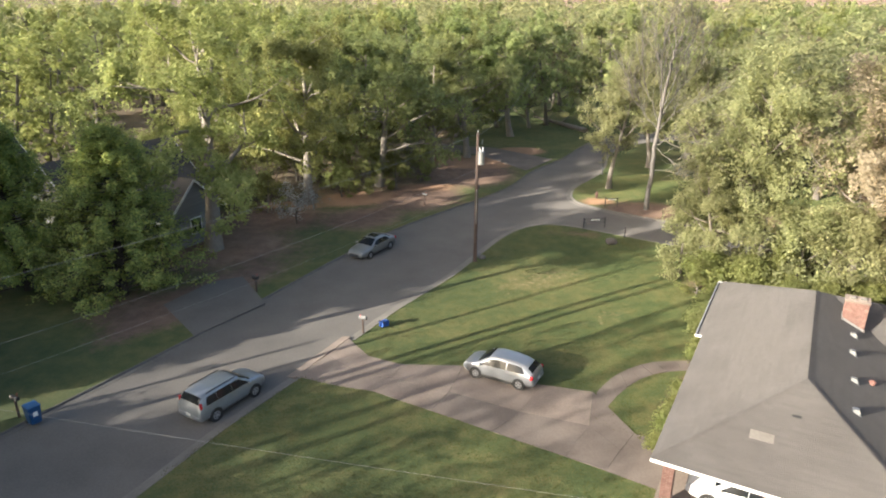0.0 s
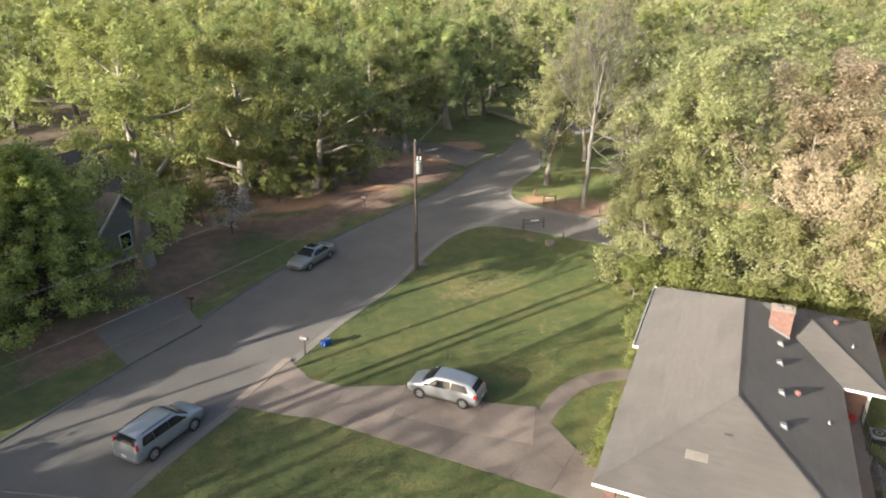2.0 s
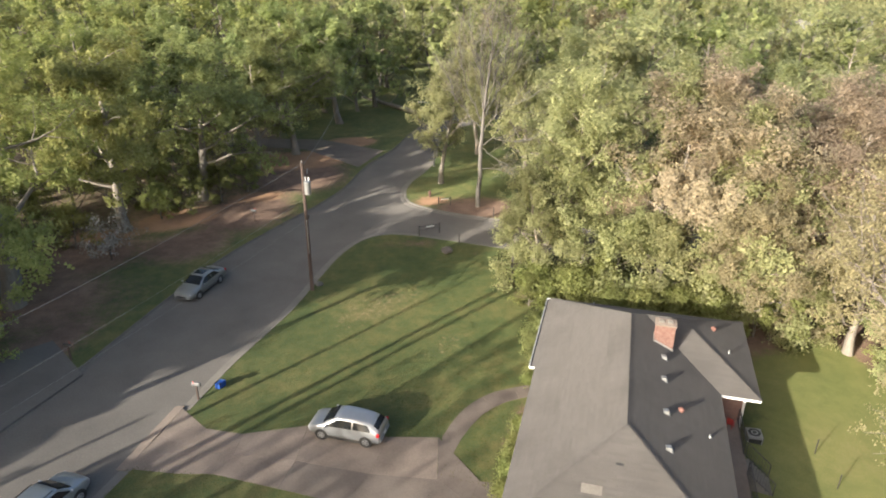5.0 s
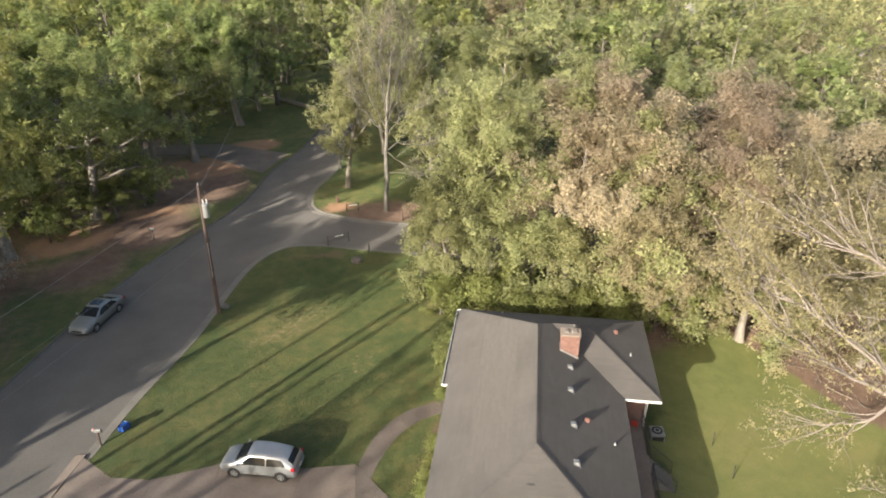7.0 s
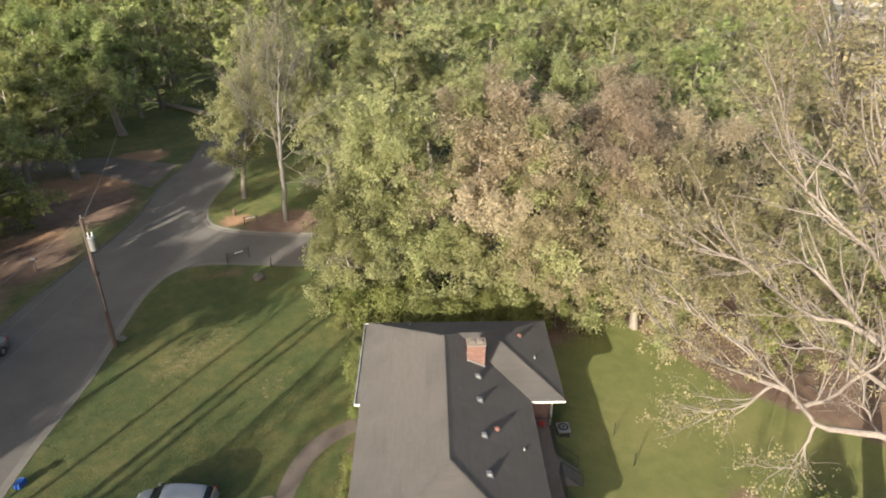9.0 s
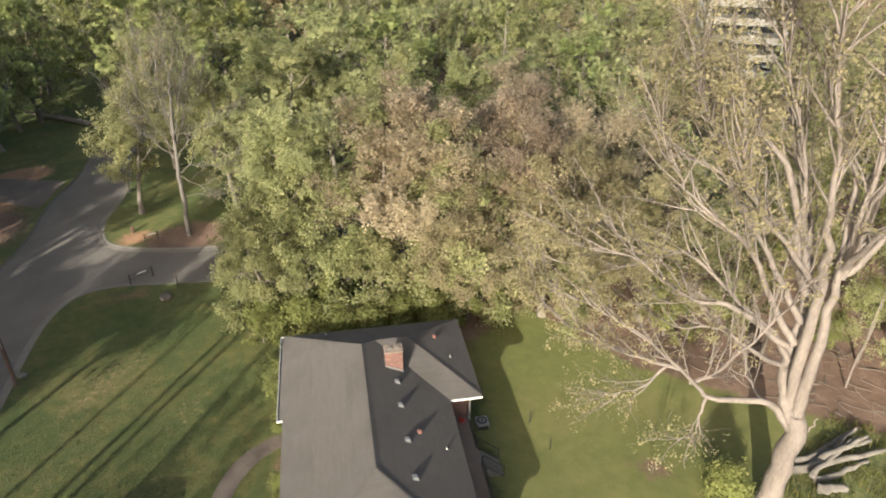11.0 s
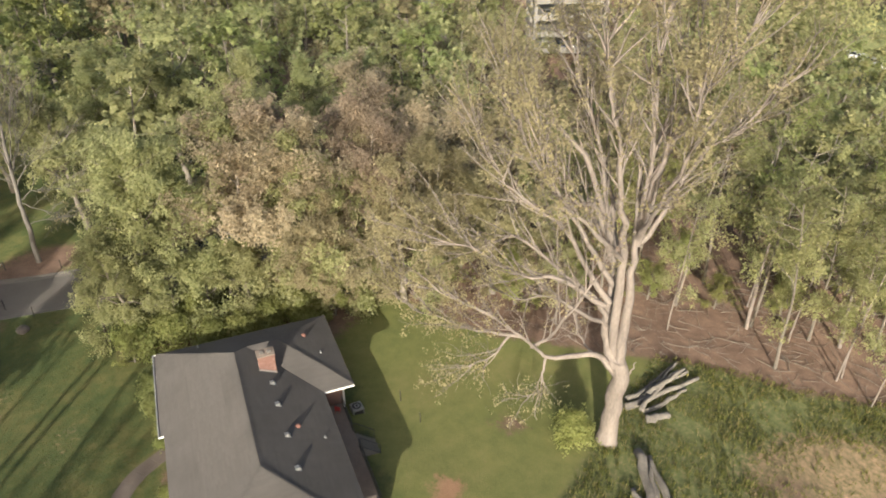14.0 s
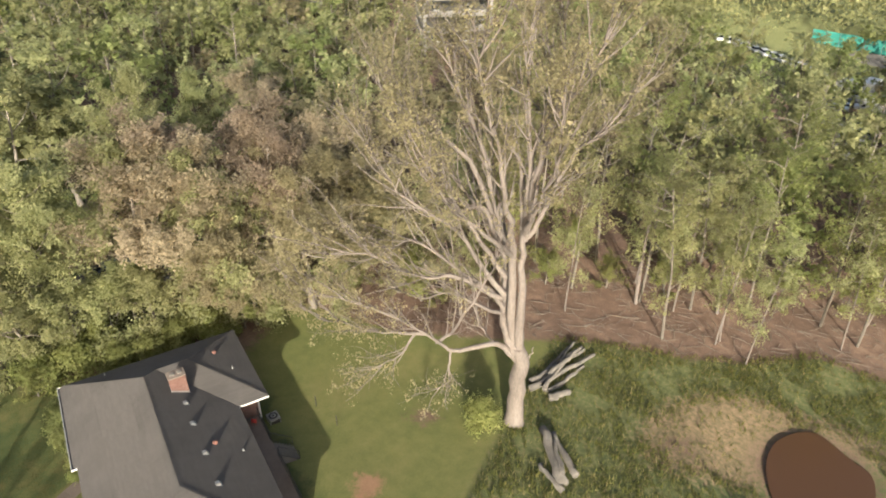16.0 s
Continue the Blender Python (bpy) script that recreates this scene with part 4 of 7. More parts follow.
for x, y, a, s, k in ((55.7, -0.4, 20, 0.9, 1), (58, 2.3, 130, 0.95, 1), (60.2, 10.8, 200, 1.1, 0), (67.1, -5.9, 300, 1.0, 2), (62, 6, 15, 1.0, 0), (65, 1, 75, 1.0, 2), (58, 17.5, 190, 1.0, 0), (51.5, 22.5, 100, 0.95, 2), (56, 26, 10, 1.05, 0), (49, 27.5, 300, 0.95, 0), (70, 14, 45, 1.1, 2), (69, 6, 145, 1.0, 0), (64.5, 17, 245, 1.1, 0), (73, -12, 30, 1.1, 0), (74, 1, 80, 1.1, 2), (61, 23, 160, 1.1, 2), (53, 30, 200, 1.0, 1), (46, 24, 250, 0.85, 1), (66, -15, 20, 1.0, 1), (71, -18, 120, 1.0, 0), (60.4, 7.4, 40, 1.0, 1), (64, -8, 140, 1.0, 1), (53.4, 16.4, 60, 0.9, 1), (63.4, 12.2, 20, 1.0, 1), (67.5, 2.6, 200, 1.0, 1), (70, -10, 280, 1.0, 1)):
    again((stem_a, stem_b, stem_c)[k], x, y, a, s)

for x, y, a, s in ((60.5, 14.5, 20, 1.3), (63, 9, 100, 1.5), (66, 4, 200, 1.2), (68.5, -1.5, 300, 1.5), (72, -8, 40, 1.3), (70, 10, 140, 1.6), (57, 20, 240, 1.4), (74, 5, 10, 1.6), (52, 25.5, 80, 1.3), (65, 20, 180, 1.6)):
    again(fresh, x, y, a, s * 0.34, 1.2, "leafy undergrowth shrub among the woodland stems")

# lighter trees for the middle distance
lite_olive = plant("budding_tree", broadleaf(61, 16.5, 0.3, 5.8, 0.12, 12, 3300, 0.4, 0.16, 0.5, 4, fine=0, lite=True), BARK_PALE, LEAF_OLIVE, at_foot(52, 58), "budding olive tree in the woods beyond the side road", group="woods beyond the side road")
lite_green = plant("shade_tree", broadleaf(62, 17, 0.35, 6.4, 0.16, 12, 3300, 0.4, 0.05, 0.5, 4, fine=0, lite=True), BARK_GREY, LEAF_GREEN, at_foot(16, 110), "green leafy tree in the woods up the street", group="woods up the street")
lite_yellow = plant("oak_tree", broadleaf(63, 18, 0.4, 6.8, 0.16, 12, 3300, 0.4, 0.05, 0.5, 4, fine=0, lite=True), BARK_GREY, LEAF_YELLOW, at_foot(-48, 74), "yellow-green oak among the back yards", group="woods up the street")
lite_tan = plant("budding_tree", broadleaf(64, 15.5, 0.3, 6.0, 0.12, 12, 3300, 0.4, 0.12, 0.5, 4, fine=0, lite=True), BARK_PALE, LEAF_TAN, at_foot(58, 50), "tan budding tree in the woods beyond the side road", group="woods beyond the side road")
lite_fresh = plant("woodland_tree", wood_stem(65, 16, 0.2, 2400, 0.32), BARK_PALE, LEAF_FAR, at_foot(80, 12), "pale olive woodland tree deep in the woods", group=woods_group)
rng = np.random.default_rng(77)


def free(x, y, taken, gap):
    return not any(math.hypot(x - a, y - b) < gap for a, b in taken)


taken = [(53, 56), (80, 12)]
LOT = (150.0, 7.0, 38.0, 21.0)      # the far parking lot: centre and half sizes
for _ in range(900):
    x, y = rng.uniform(50, 152), rng.uniform(-78, 112)
    w = wood_side(x, y) if y < 45 else 20
    if w < 14 or y < -40 or 104 < x < 118 and -22 < y < 30 and rng.random() < 0.3 or near_line(x, y, 95, 51, 125, 71) < 7 or not free(x, y, taken, 5.6) or (y > 44 and x < 50) or x > 116 and abs(x - LOT[0]) < LOT[2] and abs(y - LOT[1]) < LOT[3] and rng.random() < 0.7 or near_line(x, y, 124, 70, 146, 82) < 12:
        continue
    taken.append((x, y))
    if x < 53 and y > 44 or y > 44 and abs(y - (44 + (55 - x) * 0.2)) < 7 and x < 70:
        continue
    k = rng.random()
    pr = lite_fresh if k < 0.35 else lite_olive if k < 0.7 else lite_tan if k < 0.88 else lite_green
    again(pr, x, y, rng.uniform(0, 360), rng.uniform(0.8, 1.05))
taken2 = []
for _ in range(1300):
    x, y = rng.uniform(-100, 130), rng.uniform(60, 190)
    if x < -20 - 0.62 * y or not free(x, y, taken2, 7.8) or (x < 24 and y < 106 and x > -44) or (8 < x < 25 and y < 107) or near_line(x, y, 22, 97, 55, 104) < 9 or (14 < x < 26 and y < 118) or (24 <= x < 46 and y < 66) or (x > 46 and y < 112 and x > 50) or (x < -44 and y < 62):
        continue
    taken2.append((x, y))
    k = rng.random()
    if x < 12:
        pr = lite_yellow if k < 0.5 else lite_green if k < 0.85 else lite_olive
    else:
        pr = lite_olive if k < 0.55 else lite_green if k < 0.75 else lite_tan if k < 0.9 else lite_yellow
    again(pr, x, y, rng.uniform(0, 360), rng.uniform(0.85, 1.15))
for x, y, s in ((8, 108, 0.95), (14, 120, 1.0), (36, 90, 1.0), (36, 113, 1.05), (42, 118, 1.0), (30, 84, 0.95), (28, 121, 1.0), (20, 123, 1.0)):
    again(lite_yellow if x < 0 else lite_green, x, y, x * 37 % 360, s)
# tall pines and thin-leaved trees across the street, out of view, whose shadows reach over the lawn
pine = plant("tall_pine_tree", broadleaf(71, 35, 0.3, 3.6, 0.76, 12, 900, 0.34, 0.1, 0.6, 4, top=0.4), BARK_GREY, LEAF_GREEN, at_foot(-26.8, 20.6), "tall pine with a long clear trunk on the verge", group="verge pines")
again(pine, -28.6, 18.4, 40, 1.0)
again(pine, -27.6, 16.0, 200, 0.97)
for x, y, a, s in ((-31.5, 11.6, 130, 0.7), (-29.8, 22.4, 260, 0.8)):
    again(pine, x, y, a, s)
# unseen dense pine, added so that its high crown shades street and corner
shade_pine = plant("tall_pine_tree", broadleaf(76, 27, 0.42, 3.6, 0.6, 13, 6000, 0.34, 0.1, 0.6, 4, top=0.4), BARK_GREY, LEAF_GREEN, at_foot(-44.6, 22.5, 90), "tall dense pine out of view, added to shade the street", group="yard pines")
# thin-crowned trees further back, unseen, added as a veil that dims the front lawn
thin = plant("small_street_tree", broadleaf(75, 24, 0.3, 6.0, 0.62, 14, 1500, 0.26, 0.1, 0.7, 5), BARK_GREY, LEAF_YELLOW, at_foot(-43.2, 1.5), "tall thin-crowned tree out of view, added to dapple the lawn", group="thin-crowned trees")
for x, y, a, s in ((-49.2, 3.6, 40, 1.0), (-42.8, -3, 300, 0.95), (-52.8, -2, 70, 1.1)):
    again(thin, x, y, a, s)
# more of the unseen pines that block the sun
for x, y, a, s in ((-31, 33.5, 30, 1.0), (-27.5, 30, 200, 0.95), (-41, 24.6, 10, 1.0), (-48.6, 21.9, 170, 1.0), (-50, 27, 40, 1.0), (-45, 23.0, 200, 0.95)):
    again(shade_pine, x, y, a, s)
bare = plant("small_street_tree", broadleaf(72, 8.8, 0.2, 3.8, 0.2, 12, 3600, 0.24, 0.2, 0.5, 4), BARK_GREY, LEAF_YELLOW, at_foot(-33, 10.5), "small thin-leaved tree on the verge across the street", group="verge trees")
for x, y, a, s in ((-27.9, 11.2, 100, 0.75), (-29.6, 5.5, 200, 1.2), (-36, 2, 130, 1.2), (-40, 6.5, 20, 1.3), (-43.5, 1, 300, 1.4), (-33, -3, 50, 1.2), (-38, 11, 220, 1.3), (-44.5, 9, 160, 1.5)):
    again(bare, x, y, a, s)
# oak copies out of view, added only to deepen the shade over the street
for x, y, a, s in ((-42.5, 9, 20, 0.85), (-52, 34, 140, 0.9), (-53, 23.5, 10, 0.9), (-59, 28, 100, 0.95)):
    again(lite_yellow, x, y, a, s)
# unseen shadow casters: tall dense oaks behind, and low trees close to the verge
shade_oak = plant("oak_tree", broadleaf(74, 22, 0.5, 8.0, 0.2, 16, 7000, 0.62, 0.05, 0.7, 5, fine=0, lite=True), BARK_GREY, LEAF_YELLOW, at_foot(-53, 22.5), "tall dense oak out of view, added to shade street and lawn", group="yard oaks")
for x, y, a, s in ((-44, 24.5, 30, 0.75), (-47, 35, 170, 0.95), (-41, 25.8, 250, 0.7), (-56.5, 29.5, 80, 1.0), (-59, 24.5, 200, 1.1), (-52, 28.5, 130, 0.9), (-62, 33, 300, 1.05)):
    again(shade_oak, x, y, a, s)
# low unseen tree whose short shadow stops at the lit band of the street
low = plant("small_street_tree", broadleaf(73, 5.2, 0.12, 2.5, 0.08, 14, 5000, 0.24, 0.12, 0.32, 4), BARK_GREY, LEAF_GREEN, at_foot(-29.5, 31.5), "low dense tree out of view, added to shade the street's edge", group="yard edge trees")
for x, y, a, s in ((-26.7, 30.8, 140, 0.9), (-34, 30.5, 0, 1.6), (-32, 33.8, 60, 1.3), (-34.5, 12.2, 30, 1.9), (-33, 15, 200, 1.5), (-29, 18.8, 70, 1.15), (-31, 21.2, 10, 1.05), (-27.0, 15.5, 60, 1.1), (-31.5, 17, 160, 1.3), (-36, 31.5, 40, 1.3), (-28.5, 28.6, 200, 0.7)):
    again(low, x, y, a, s)


def far_woods():
    """The distant canopy to the skyline, one mass of crowns of loose leaf clumps."""
    rng = np.random.default_rng(9)
    cs = []
    for _ in range(3600):
        a, d = rng.uniform(radians(-70), radians(180)), 130 * (700 / 130) ** rng.random()
        x, y = 20 + d * math.cos(a), 40 + d * math.sin(a)
        if -100 < x < 130 and 60 < y < 190 or 50 < x < 156 and -78 < y < 112 or 112 < x < 186 and -14 < y < 28 or 112 < x < 200 and -12 < y < 2:
            continue
        h, r = rng.uniform(11, 18), rng.uniform(4.5, 7.5)
        n = 120 if d < 260 else 44
        u = rng.normal(size=(n, 3))
        u /= np.linalg.norm(u, axis=1)[:, None]
        u *= rng.uniform(0.75, 1.1, (n, 1))
        cs.append(np.concatenate([np.array((x, y, ground_z(x, y) + h * 0.6)) + u * (r, r, h * 0.42), np.full((n, 1), 0.9 if d < 260 else 2.0), u], 1))
    c = np.concatenate(cs)
    return leaf_mesh("far_woods", c[:, :3], c[:, 3], rng, out=c[:, 4:])


tagged(part("far_woods", far_woods(), LEAF_FAR, None), "distant olive and green spring woodland canopy", "woods", kind="stuff")


# ---- the house ----
HOUSE = pose(17.77, 41.03, 0, 0, 0, -28.6)
EAVE, RIDGE = 2.66, 5.12
X0, X1, XR, XW = 0.4, 10.55, 5.47, 12.6      # west eave, east eave, ridge, east eave of the wing
YN, YS, YW = 0.0, -20.4, -8.35               # north eave, south eave, end of the wing
PITCH = (RIDGE - EAVE) / (XR - X0)
house = thing("brick_house", HOUSE, "single-storey red brick house with grey shingled hip roof", "house")
YR, YT = YN - (XR - X0), YS + (XR - X0)
YM = YW / 2
ZM = EAVE - PITCH * YM
XA, XV = XW + YM, X1 + YM
PLANES = {
    "west": [(X0, YS, EAVE), (XR, YT, RIDGE), (XR, YR, RIDGE), (X0, YN, EAVE)],
    "north": [(XW, YN, EAVE), (X0, YN, EAVE), (XR, YR, RIDGE), (XV, YM, ZM), (XA, YM, ZM)],
    "east": [(X1, YS, EAVE), (X1, YW, EAVE), (XV, YM, ZM), (XR, YR, RIDGE), (XR, YT, RIDGE)],
    "south": [(X0, YS, EAVE), (X1, YS, EAVE), (XR, YT, RIDGE)],
    "wing_east": [(XW, YW, EAVE), (XW, YN, EAVE), (XA, YM, ZM)],
    "wing_south": [(X1, YW, EAVE), (XW, YW, EAVE), (XA, YM, ZM), (XV, YM, ZM)],
}


def roof_z(x, y):
    main = min(x - X0, X1 - x, YN - y, y - YS)
    wing = min(XW - x, YN - y, y - YW)
    return EAVE + PITCH * max(main, wing)


roof = part("roof", poly(bmesh.new(), *[[Vector(p) - Vector((0, 0, 0.02)) for p in f] for f in PLANES.values()], [(0.05, YW, EAVE - 0.15), (X0, YW, EAVE - 0.005), (X0, YN, EAVE - 0.005), (0.05, YN, EAVE - 0.15)]), SHINGLE, house)


def brick_wall_material():
    m, nt, b = material("brick_wall", 0.9)
    co = nt.nodes.new("ShaderNodeTexCoord").outputs["Object"]
    sep, com = nt.nodes.new("ShaderNodeSeparateXYZ"), nt.nodes.new("ShaderNodeCombineXYZ")
    nt.links.new(co, sep.inputs[0])
    nt.links.new(math_node(nt, "ADD", sep.outputs[0], sep.outputs[1]), com.inputs[0])
    nt.links.new(sep.outputs[2], com.inputs[1])
    br = node(nt, "TexBrick", Scale=1.0, Mortar_Size=0.006, Brick_Width=0.21, Row_Height=0.075)
    br.inputs["Color1"].default_value, br.inputs["Color2"].default_value, br.inputs["Mortar"].default_value = (0.20, 0.10, 0.075, 1), (0.27, 0.15, 0.11, 1), (0.26, 0.23, 0.20, 1)
    nt.links.new(com.outputs[0], br.inputs["Vector"])
    nt.links.new(mix(nt, 0.5, br.outputs["Color"], ramp(nt, noise_tex(nt, 3, 4), [(0.3, (0.17, 0.085, 0.065)), (0.7, (0.28, 0.17, 0.13))])), b.inputs["Base Color"])
    bump(nt, b, br.outputs["Fac"], -0.4, 0.006)
    return m


BRICK_WALL = brick_wall_material()
body = bmesh.new()
prism(body, [(0.95, -0.6), (0.95, -16.2), (10.0, -16.2), (10.0, -7.3), (12.0, -7.3), (12.0, -0.6)], -1.8, EAVE - 0.13)
part("wall", body, BRICK_WALL, house)
LINE = [(0.05, YN), (XW, YN), (XW, YW), (X1, YW), (X1, YS), (X0, YS), (X0, YW), (0.05, YW), (0.05, YN)]
for a, b in zip(LINE, LINE[1:]):
    d = Vector((b[0] - a[0], b[1] - a[1], 0))
    part("fascia", boxm((a[0] + b[0]) / 2, (a[1] + b[1]) / 2, EAVE - 0.1, d.length, 0.03, 0.14, 0.0, Matrix.Rotation(math.atan2(d.y, d.x), 4, "Z")), WHITE, house, "white painted eaves board")
part("soffit", prism(bmesh.new(), LINE[:-1], EAVE - 0.165, EAVE - 0.135), WHITE, house)


def window(x, y, z, w, h, turn, panes=2):
    """A framed window set on a wall face; turn is the way that it looks."""
    base = part("window", boxm(0, 0, 0, w, 0.05, h, 0.006), WHITE, house, "white framed window")
    base.matrix_local = pose(x, y, z, 0, 0, turn)
    for k in range(panes):
        for j in range(2):
            part("pane", boxm((k + 0.5) * w / panes - w / 2, -0.028, (j - 0.5) * h / 2, w / panes - 0.08, 0.02, h / 2 - 0.07), GLASS, base, "dark glass pane")
    part("sill", boxm(0, -0.06, -h / 2 - 0.04, w + 0.12, 0.14, 0.06, 0.008), WHITE, base)
    return base


for y in (-3.2, -6.2, -11.5, -14.5):
    window(0.93, y, 1.35, 1.3, 1.3, -90)
for x in (3, 6.5, 9.8):
    window(x, -0.58, 1.35, 1.3, 1.2, 180)
window(12.02, -3.6, 1.2, 1.4, 1.2, 90)
window(10.02, -14.2, 1.7, 1.2, 1.1, 90)
door = part("door", boxm(10.03, -10.9, 1.85, 0.06, 0.95, 1.9, 0.006), WHITE, house, "white back door")
part("door_handle", cylm((10.07, -11.25, 1.8), (10.12, -11.25, 1.8), 0.03), GALV, door)
post = part("corner_board", boxm(12.03, -7.33, 1.2, 0.12, 0.12, 2.7, 0.01), WHITE, house, "white corner board")
fd = part("door", boxm(0.93, -8.7, 1.05, 0.06, 1.0, 2.05, 0.006), BLACK_IRON, house, "dark front door")
part("door_handle", cylm((0.86, -8.4, 1.0), (0.92, -8.4, 1.0), 0.03), GALV, fd)


def masonry(name, x, y, z0, z1, w, d, parent, label=""):
    """A pier of real bricks laid in half-bond round a mortar core."""
    core = part(name, boxm(x, y, (z0 + z1) / 2, w - 0.02, d - 0.02, z1 - z0), MORTAR, parent, label)
    bm = bmesh.new()
    z, row = z0, 0
    while z < z1 - 0.03:
        for side in range(4):
            length = w if side % 2 == 0 else d
            n = max(2, round(length / 0.215))
            for k in range(n + (row % 2)):
                c = (k + (0.5 if row % 2 == 0 else 0)) * length / n - length / 2
                half = length / n / 2 - 0.005
                lo, hi = max(c - half, -length / 2), min(c + half, length / 2)
                if hi - lo < 0.03:
                    continue
                if side % 2 == 0:
                    box(bm, x + (lo + hi) / 2, y + (d / 2 - 0.006) * (1 if side == 0 else -1), z + 0.033, hi - lo, 0.03, 0.062)
                else:
                    box(bm, x + (w / 2 - 0.006) * (1 if side == 1 else -1), y + (lo + hi) / 2, z + 0.033, 0.03, hi - lo, 0.062)
        z += 0.075
        row += 1
    bricks = part("bricks", bm, BRICK, core)
    bricks["kind"] = "stuff"
    return core


chim = masonry("chimney", 7.35, -6.35, 3.6, 5.5, 1.05, 0.72, house, "red brick chimney")
part("cap", boxm(7.35, -6.35, 5.54, 1.16, 0.83, 0.10, 0.015), CONCRETE, chim)
for dx in (-0.24, 0.24):
    part("flue", boxm(7.35 + dx, -6.35, 5.62, 0.28, 0.28, 0.1, 0.02), KERB, chim, "clay flue pot")
fl = bmesh.new()
for dx in (-0.545, 0.545):
    box(fl, 7.35 + dx, -6.35, roof_z(7.35 + dx, -6.35) + 0.05, 0.03, 0.84, 0.14)
for dy in (-0.38, 0.38):
    box(fl, 7.35, -6.35 + dy, roof_z(7.35, -6.35) + 0.06, 1.12, 0.03, 0.13, 0.0, Matrix.Rotation(math.atan(PITCH), 4, "Y"))
part("flashing", fl, GALV, chim, "grey metal flashing")


def roof_vent(x, y, red=False):
    z = roof_z(x, y)
    if red:
        v = part("roof_vent", cylm((x, y, z - 0.1), (x, y, z + 0.12), 0.12, 0.12, 14), RUST, house, "rusty red round flue with a cap")
        part("cap", cylm((x, y, z + 0.13), (x, y, z + 0.2), 0.17, 0.07, 14), RUST, v)
        return
    bm = bmesh.new()
    box(bm, x, y, z + 0.07, 0.3, 0.3, 0.2, 0.02)
    for v in bm.verts:
        if v.co.z > z + 0.08:
            v.co.x = x + (v.co.x - x) * 0.72 - 0.03
            v.co.y = y + (v.co.y - y) * 0.8
    v = part("roof_vent", bm, GALV, house, "pale metal roof vent")
    part("vent_flange", boxm(x, y, z + 0.012, 0.4, 0.38, 0.012, 0.0, Matrix.Rotation(math.atan(PITCH) * (1 if x > XR else -1), 4, "Y")), GALV, v)


RUST = rough_surface("rusty_metal", (0.13, 0.055, 0.042), (0.22, 0.11, 0.085), 6, 40, 0.8, 0.2, 0.003)
for x, y in ((7.4, -7.9), (7.35, -10.0), (7.4, -12.75), (7.45, -15.4)):
    roof_vent(x, y)
roof_vent(8.15, -11.95, True)
roof_vent(10.4, -3.3, True)
for x, y, h in ((9.55, -12.75, 0.16), (11.15, -5.1, 0.2), (3.2, -0.9, 0.2)):
    z = roof_z(x, y)
    pv = part("vent_pipe", cylm((x, y, z - 0.1), (x, y, z + h), 0.04, 0.04, 10), GALV, house, "thin metal vent pipe")
    part("collar", cylm((x, y, z - 0.02), (x, y, z + 0.08), 0.10, 0.05, 12), GALV, pv)
part("roof_patch", boxm(4.2, -18.3, roof_z(4.2, -18.3) + 0.018, 0.9, 0.42, 0.012, 0.0, Matrix.Rotation(math.atan(PITCH), 4, "X")), KERB, house, "pale bare patch on the shingles")
part("roof_patch", boxm(5.3, -17.1, roof_z(5.3, -17.1) + 0.018, 0.35, 0.12, 0.012, 0.0, Matrix.Rotation(math.atan(PITCH), 4, "X")), BLACK_IRON, house, "dark bare patch on the shingles")
# carport under the south end of the roof
for x, y in ((1.1, -19.9), (4.9, -19.9), (9.9, -19.9)):
    masonry("carport_pier", x, y, -0.2, EAVE - 0.16, 0.44, 0.44, house, "red brick carport pier")
part("carport_beam", boxm(5.5, -19.9, EAVE - 0.26, 9.2, 0.2, 0.2, 0.01), WHITE, house)
part("carport_floor", boxm(5.5, -18.2, 0.0, 9.8, 4.1, 0.08), CONCRETE, house)

# back landing with iron rails and steps
landing = thing("back_landing", HOUSE, "raised concrete landing with steps and black iron rails", "porch")
part("slab", boxm(10.9, -12.6, 0.28, 1.75, 9.3, 1.2, 0.01), CONCRETE, landing)
for k in range(6):
    part("step", boxm(11.9 + 0.22 * k, -11.55, 0.70 - 0.19 * k - 0.45, 0.24, 1.35, 0.9, 0.01), KERB, landing)


def rail(points, parent, gap=0.14, h=0.9):
    r = part("railing", bmesh.new(), BLACK_IRON, parent, "black iron railing")
    for (ax, ay, az), (bx, by, bz) in zip(points, points[1:]):
        part("top_rail", cylm((ax, ay, az + h), (bx, by, bz + h), 0.022, None, 8), BLACK_IRON, r)
        part("bottom_rail", cylm((ax, ay, az + 0.12), (bx, by, bz + 0.12), 0.015, None, 8), BLACK_IRON, r)
        n = max(1, int(math.hypot(bx - ax, by - ay) / gap))
        for k in range(n + 1):
            t = k / n
            x, y, z = ax + (bx - ax) * t, ay + (by - ay) * t, az + (bz - az) * t
            part("baluster", cylm((x, y, z), (x, y, z + h), 0.02 if k in (0, n) else 0.009, None, 6), BLACK_IRON, r)


rail([(11.7, -8.05, 0.88), (11.7, -10.8, 0.88)], landing)
rail([(11.7, -12.3, 0.88), (11.7, -17.1, 0.88)], landing)
rail([(11.8, -10.85, 0.8), (13.1, -10.85, -0.35)], landing)
rail([(11.8, -12.25, 0.8), (13.1, -12.25, -0.35)], landing)

ac = thing("air_conditioner", HOUSE @ pose(12.75, -7.9, -0.62, 0, 0, 4), "grey outdoor air conditioner with a round fan grille", "air conditioner")
part("casing", boxm(0, 0, 0.42, 0.82, 0.82, 0.76, 0.03), GALV, ac)
part("base", boxm(0, 0, 0.02, 1.0, 1.0, 0.1, 0.01), CONCRETE, ac)
part("fan_well", cylm((0, 0, 0.79), (0, 0, 0.812), 0.33, 0.33, 24), BLACK_IRON, ac, "black fan opening")
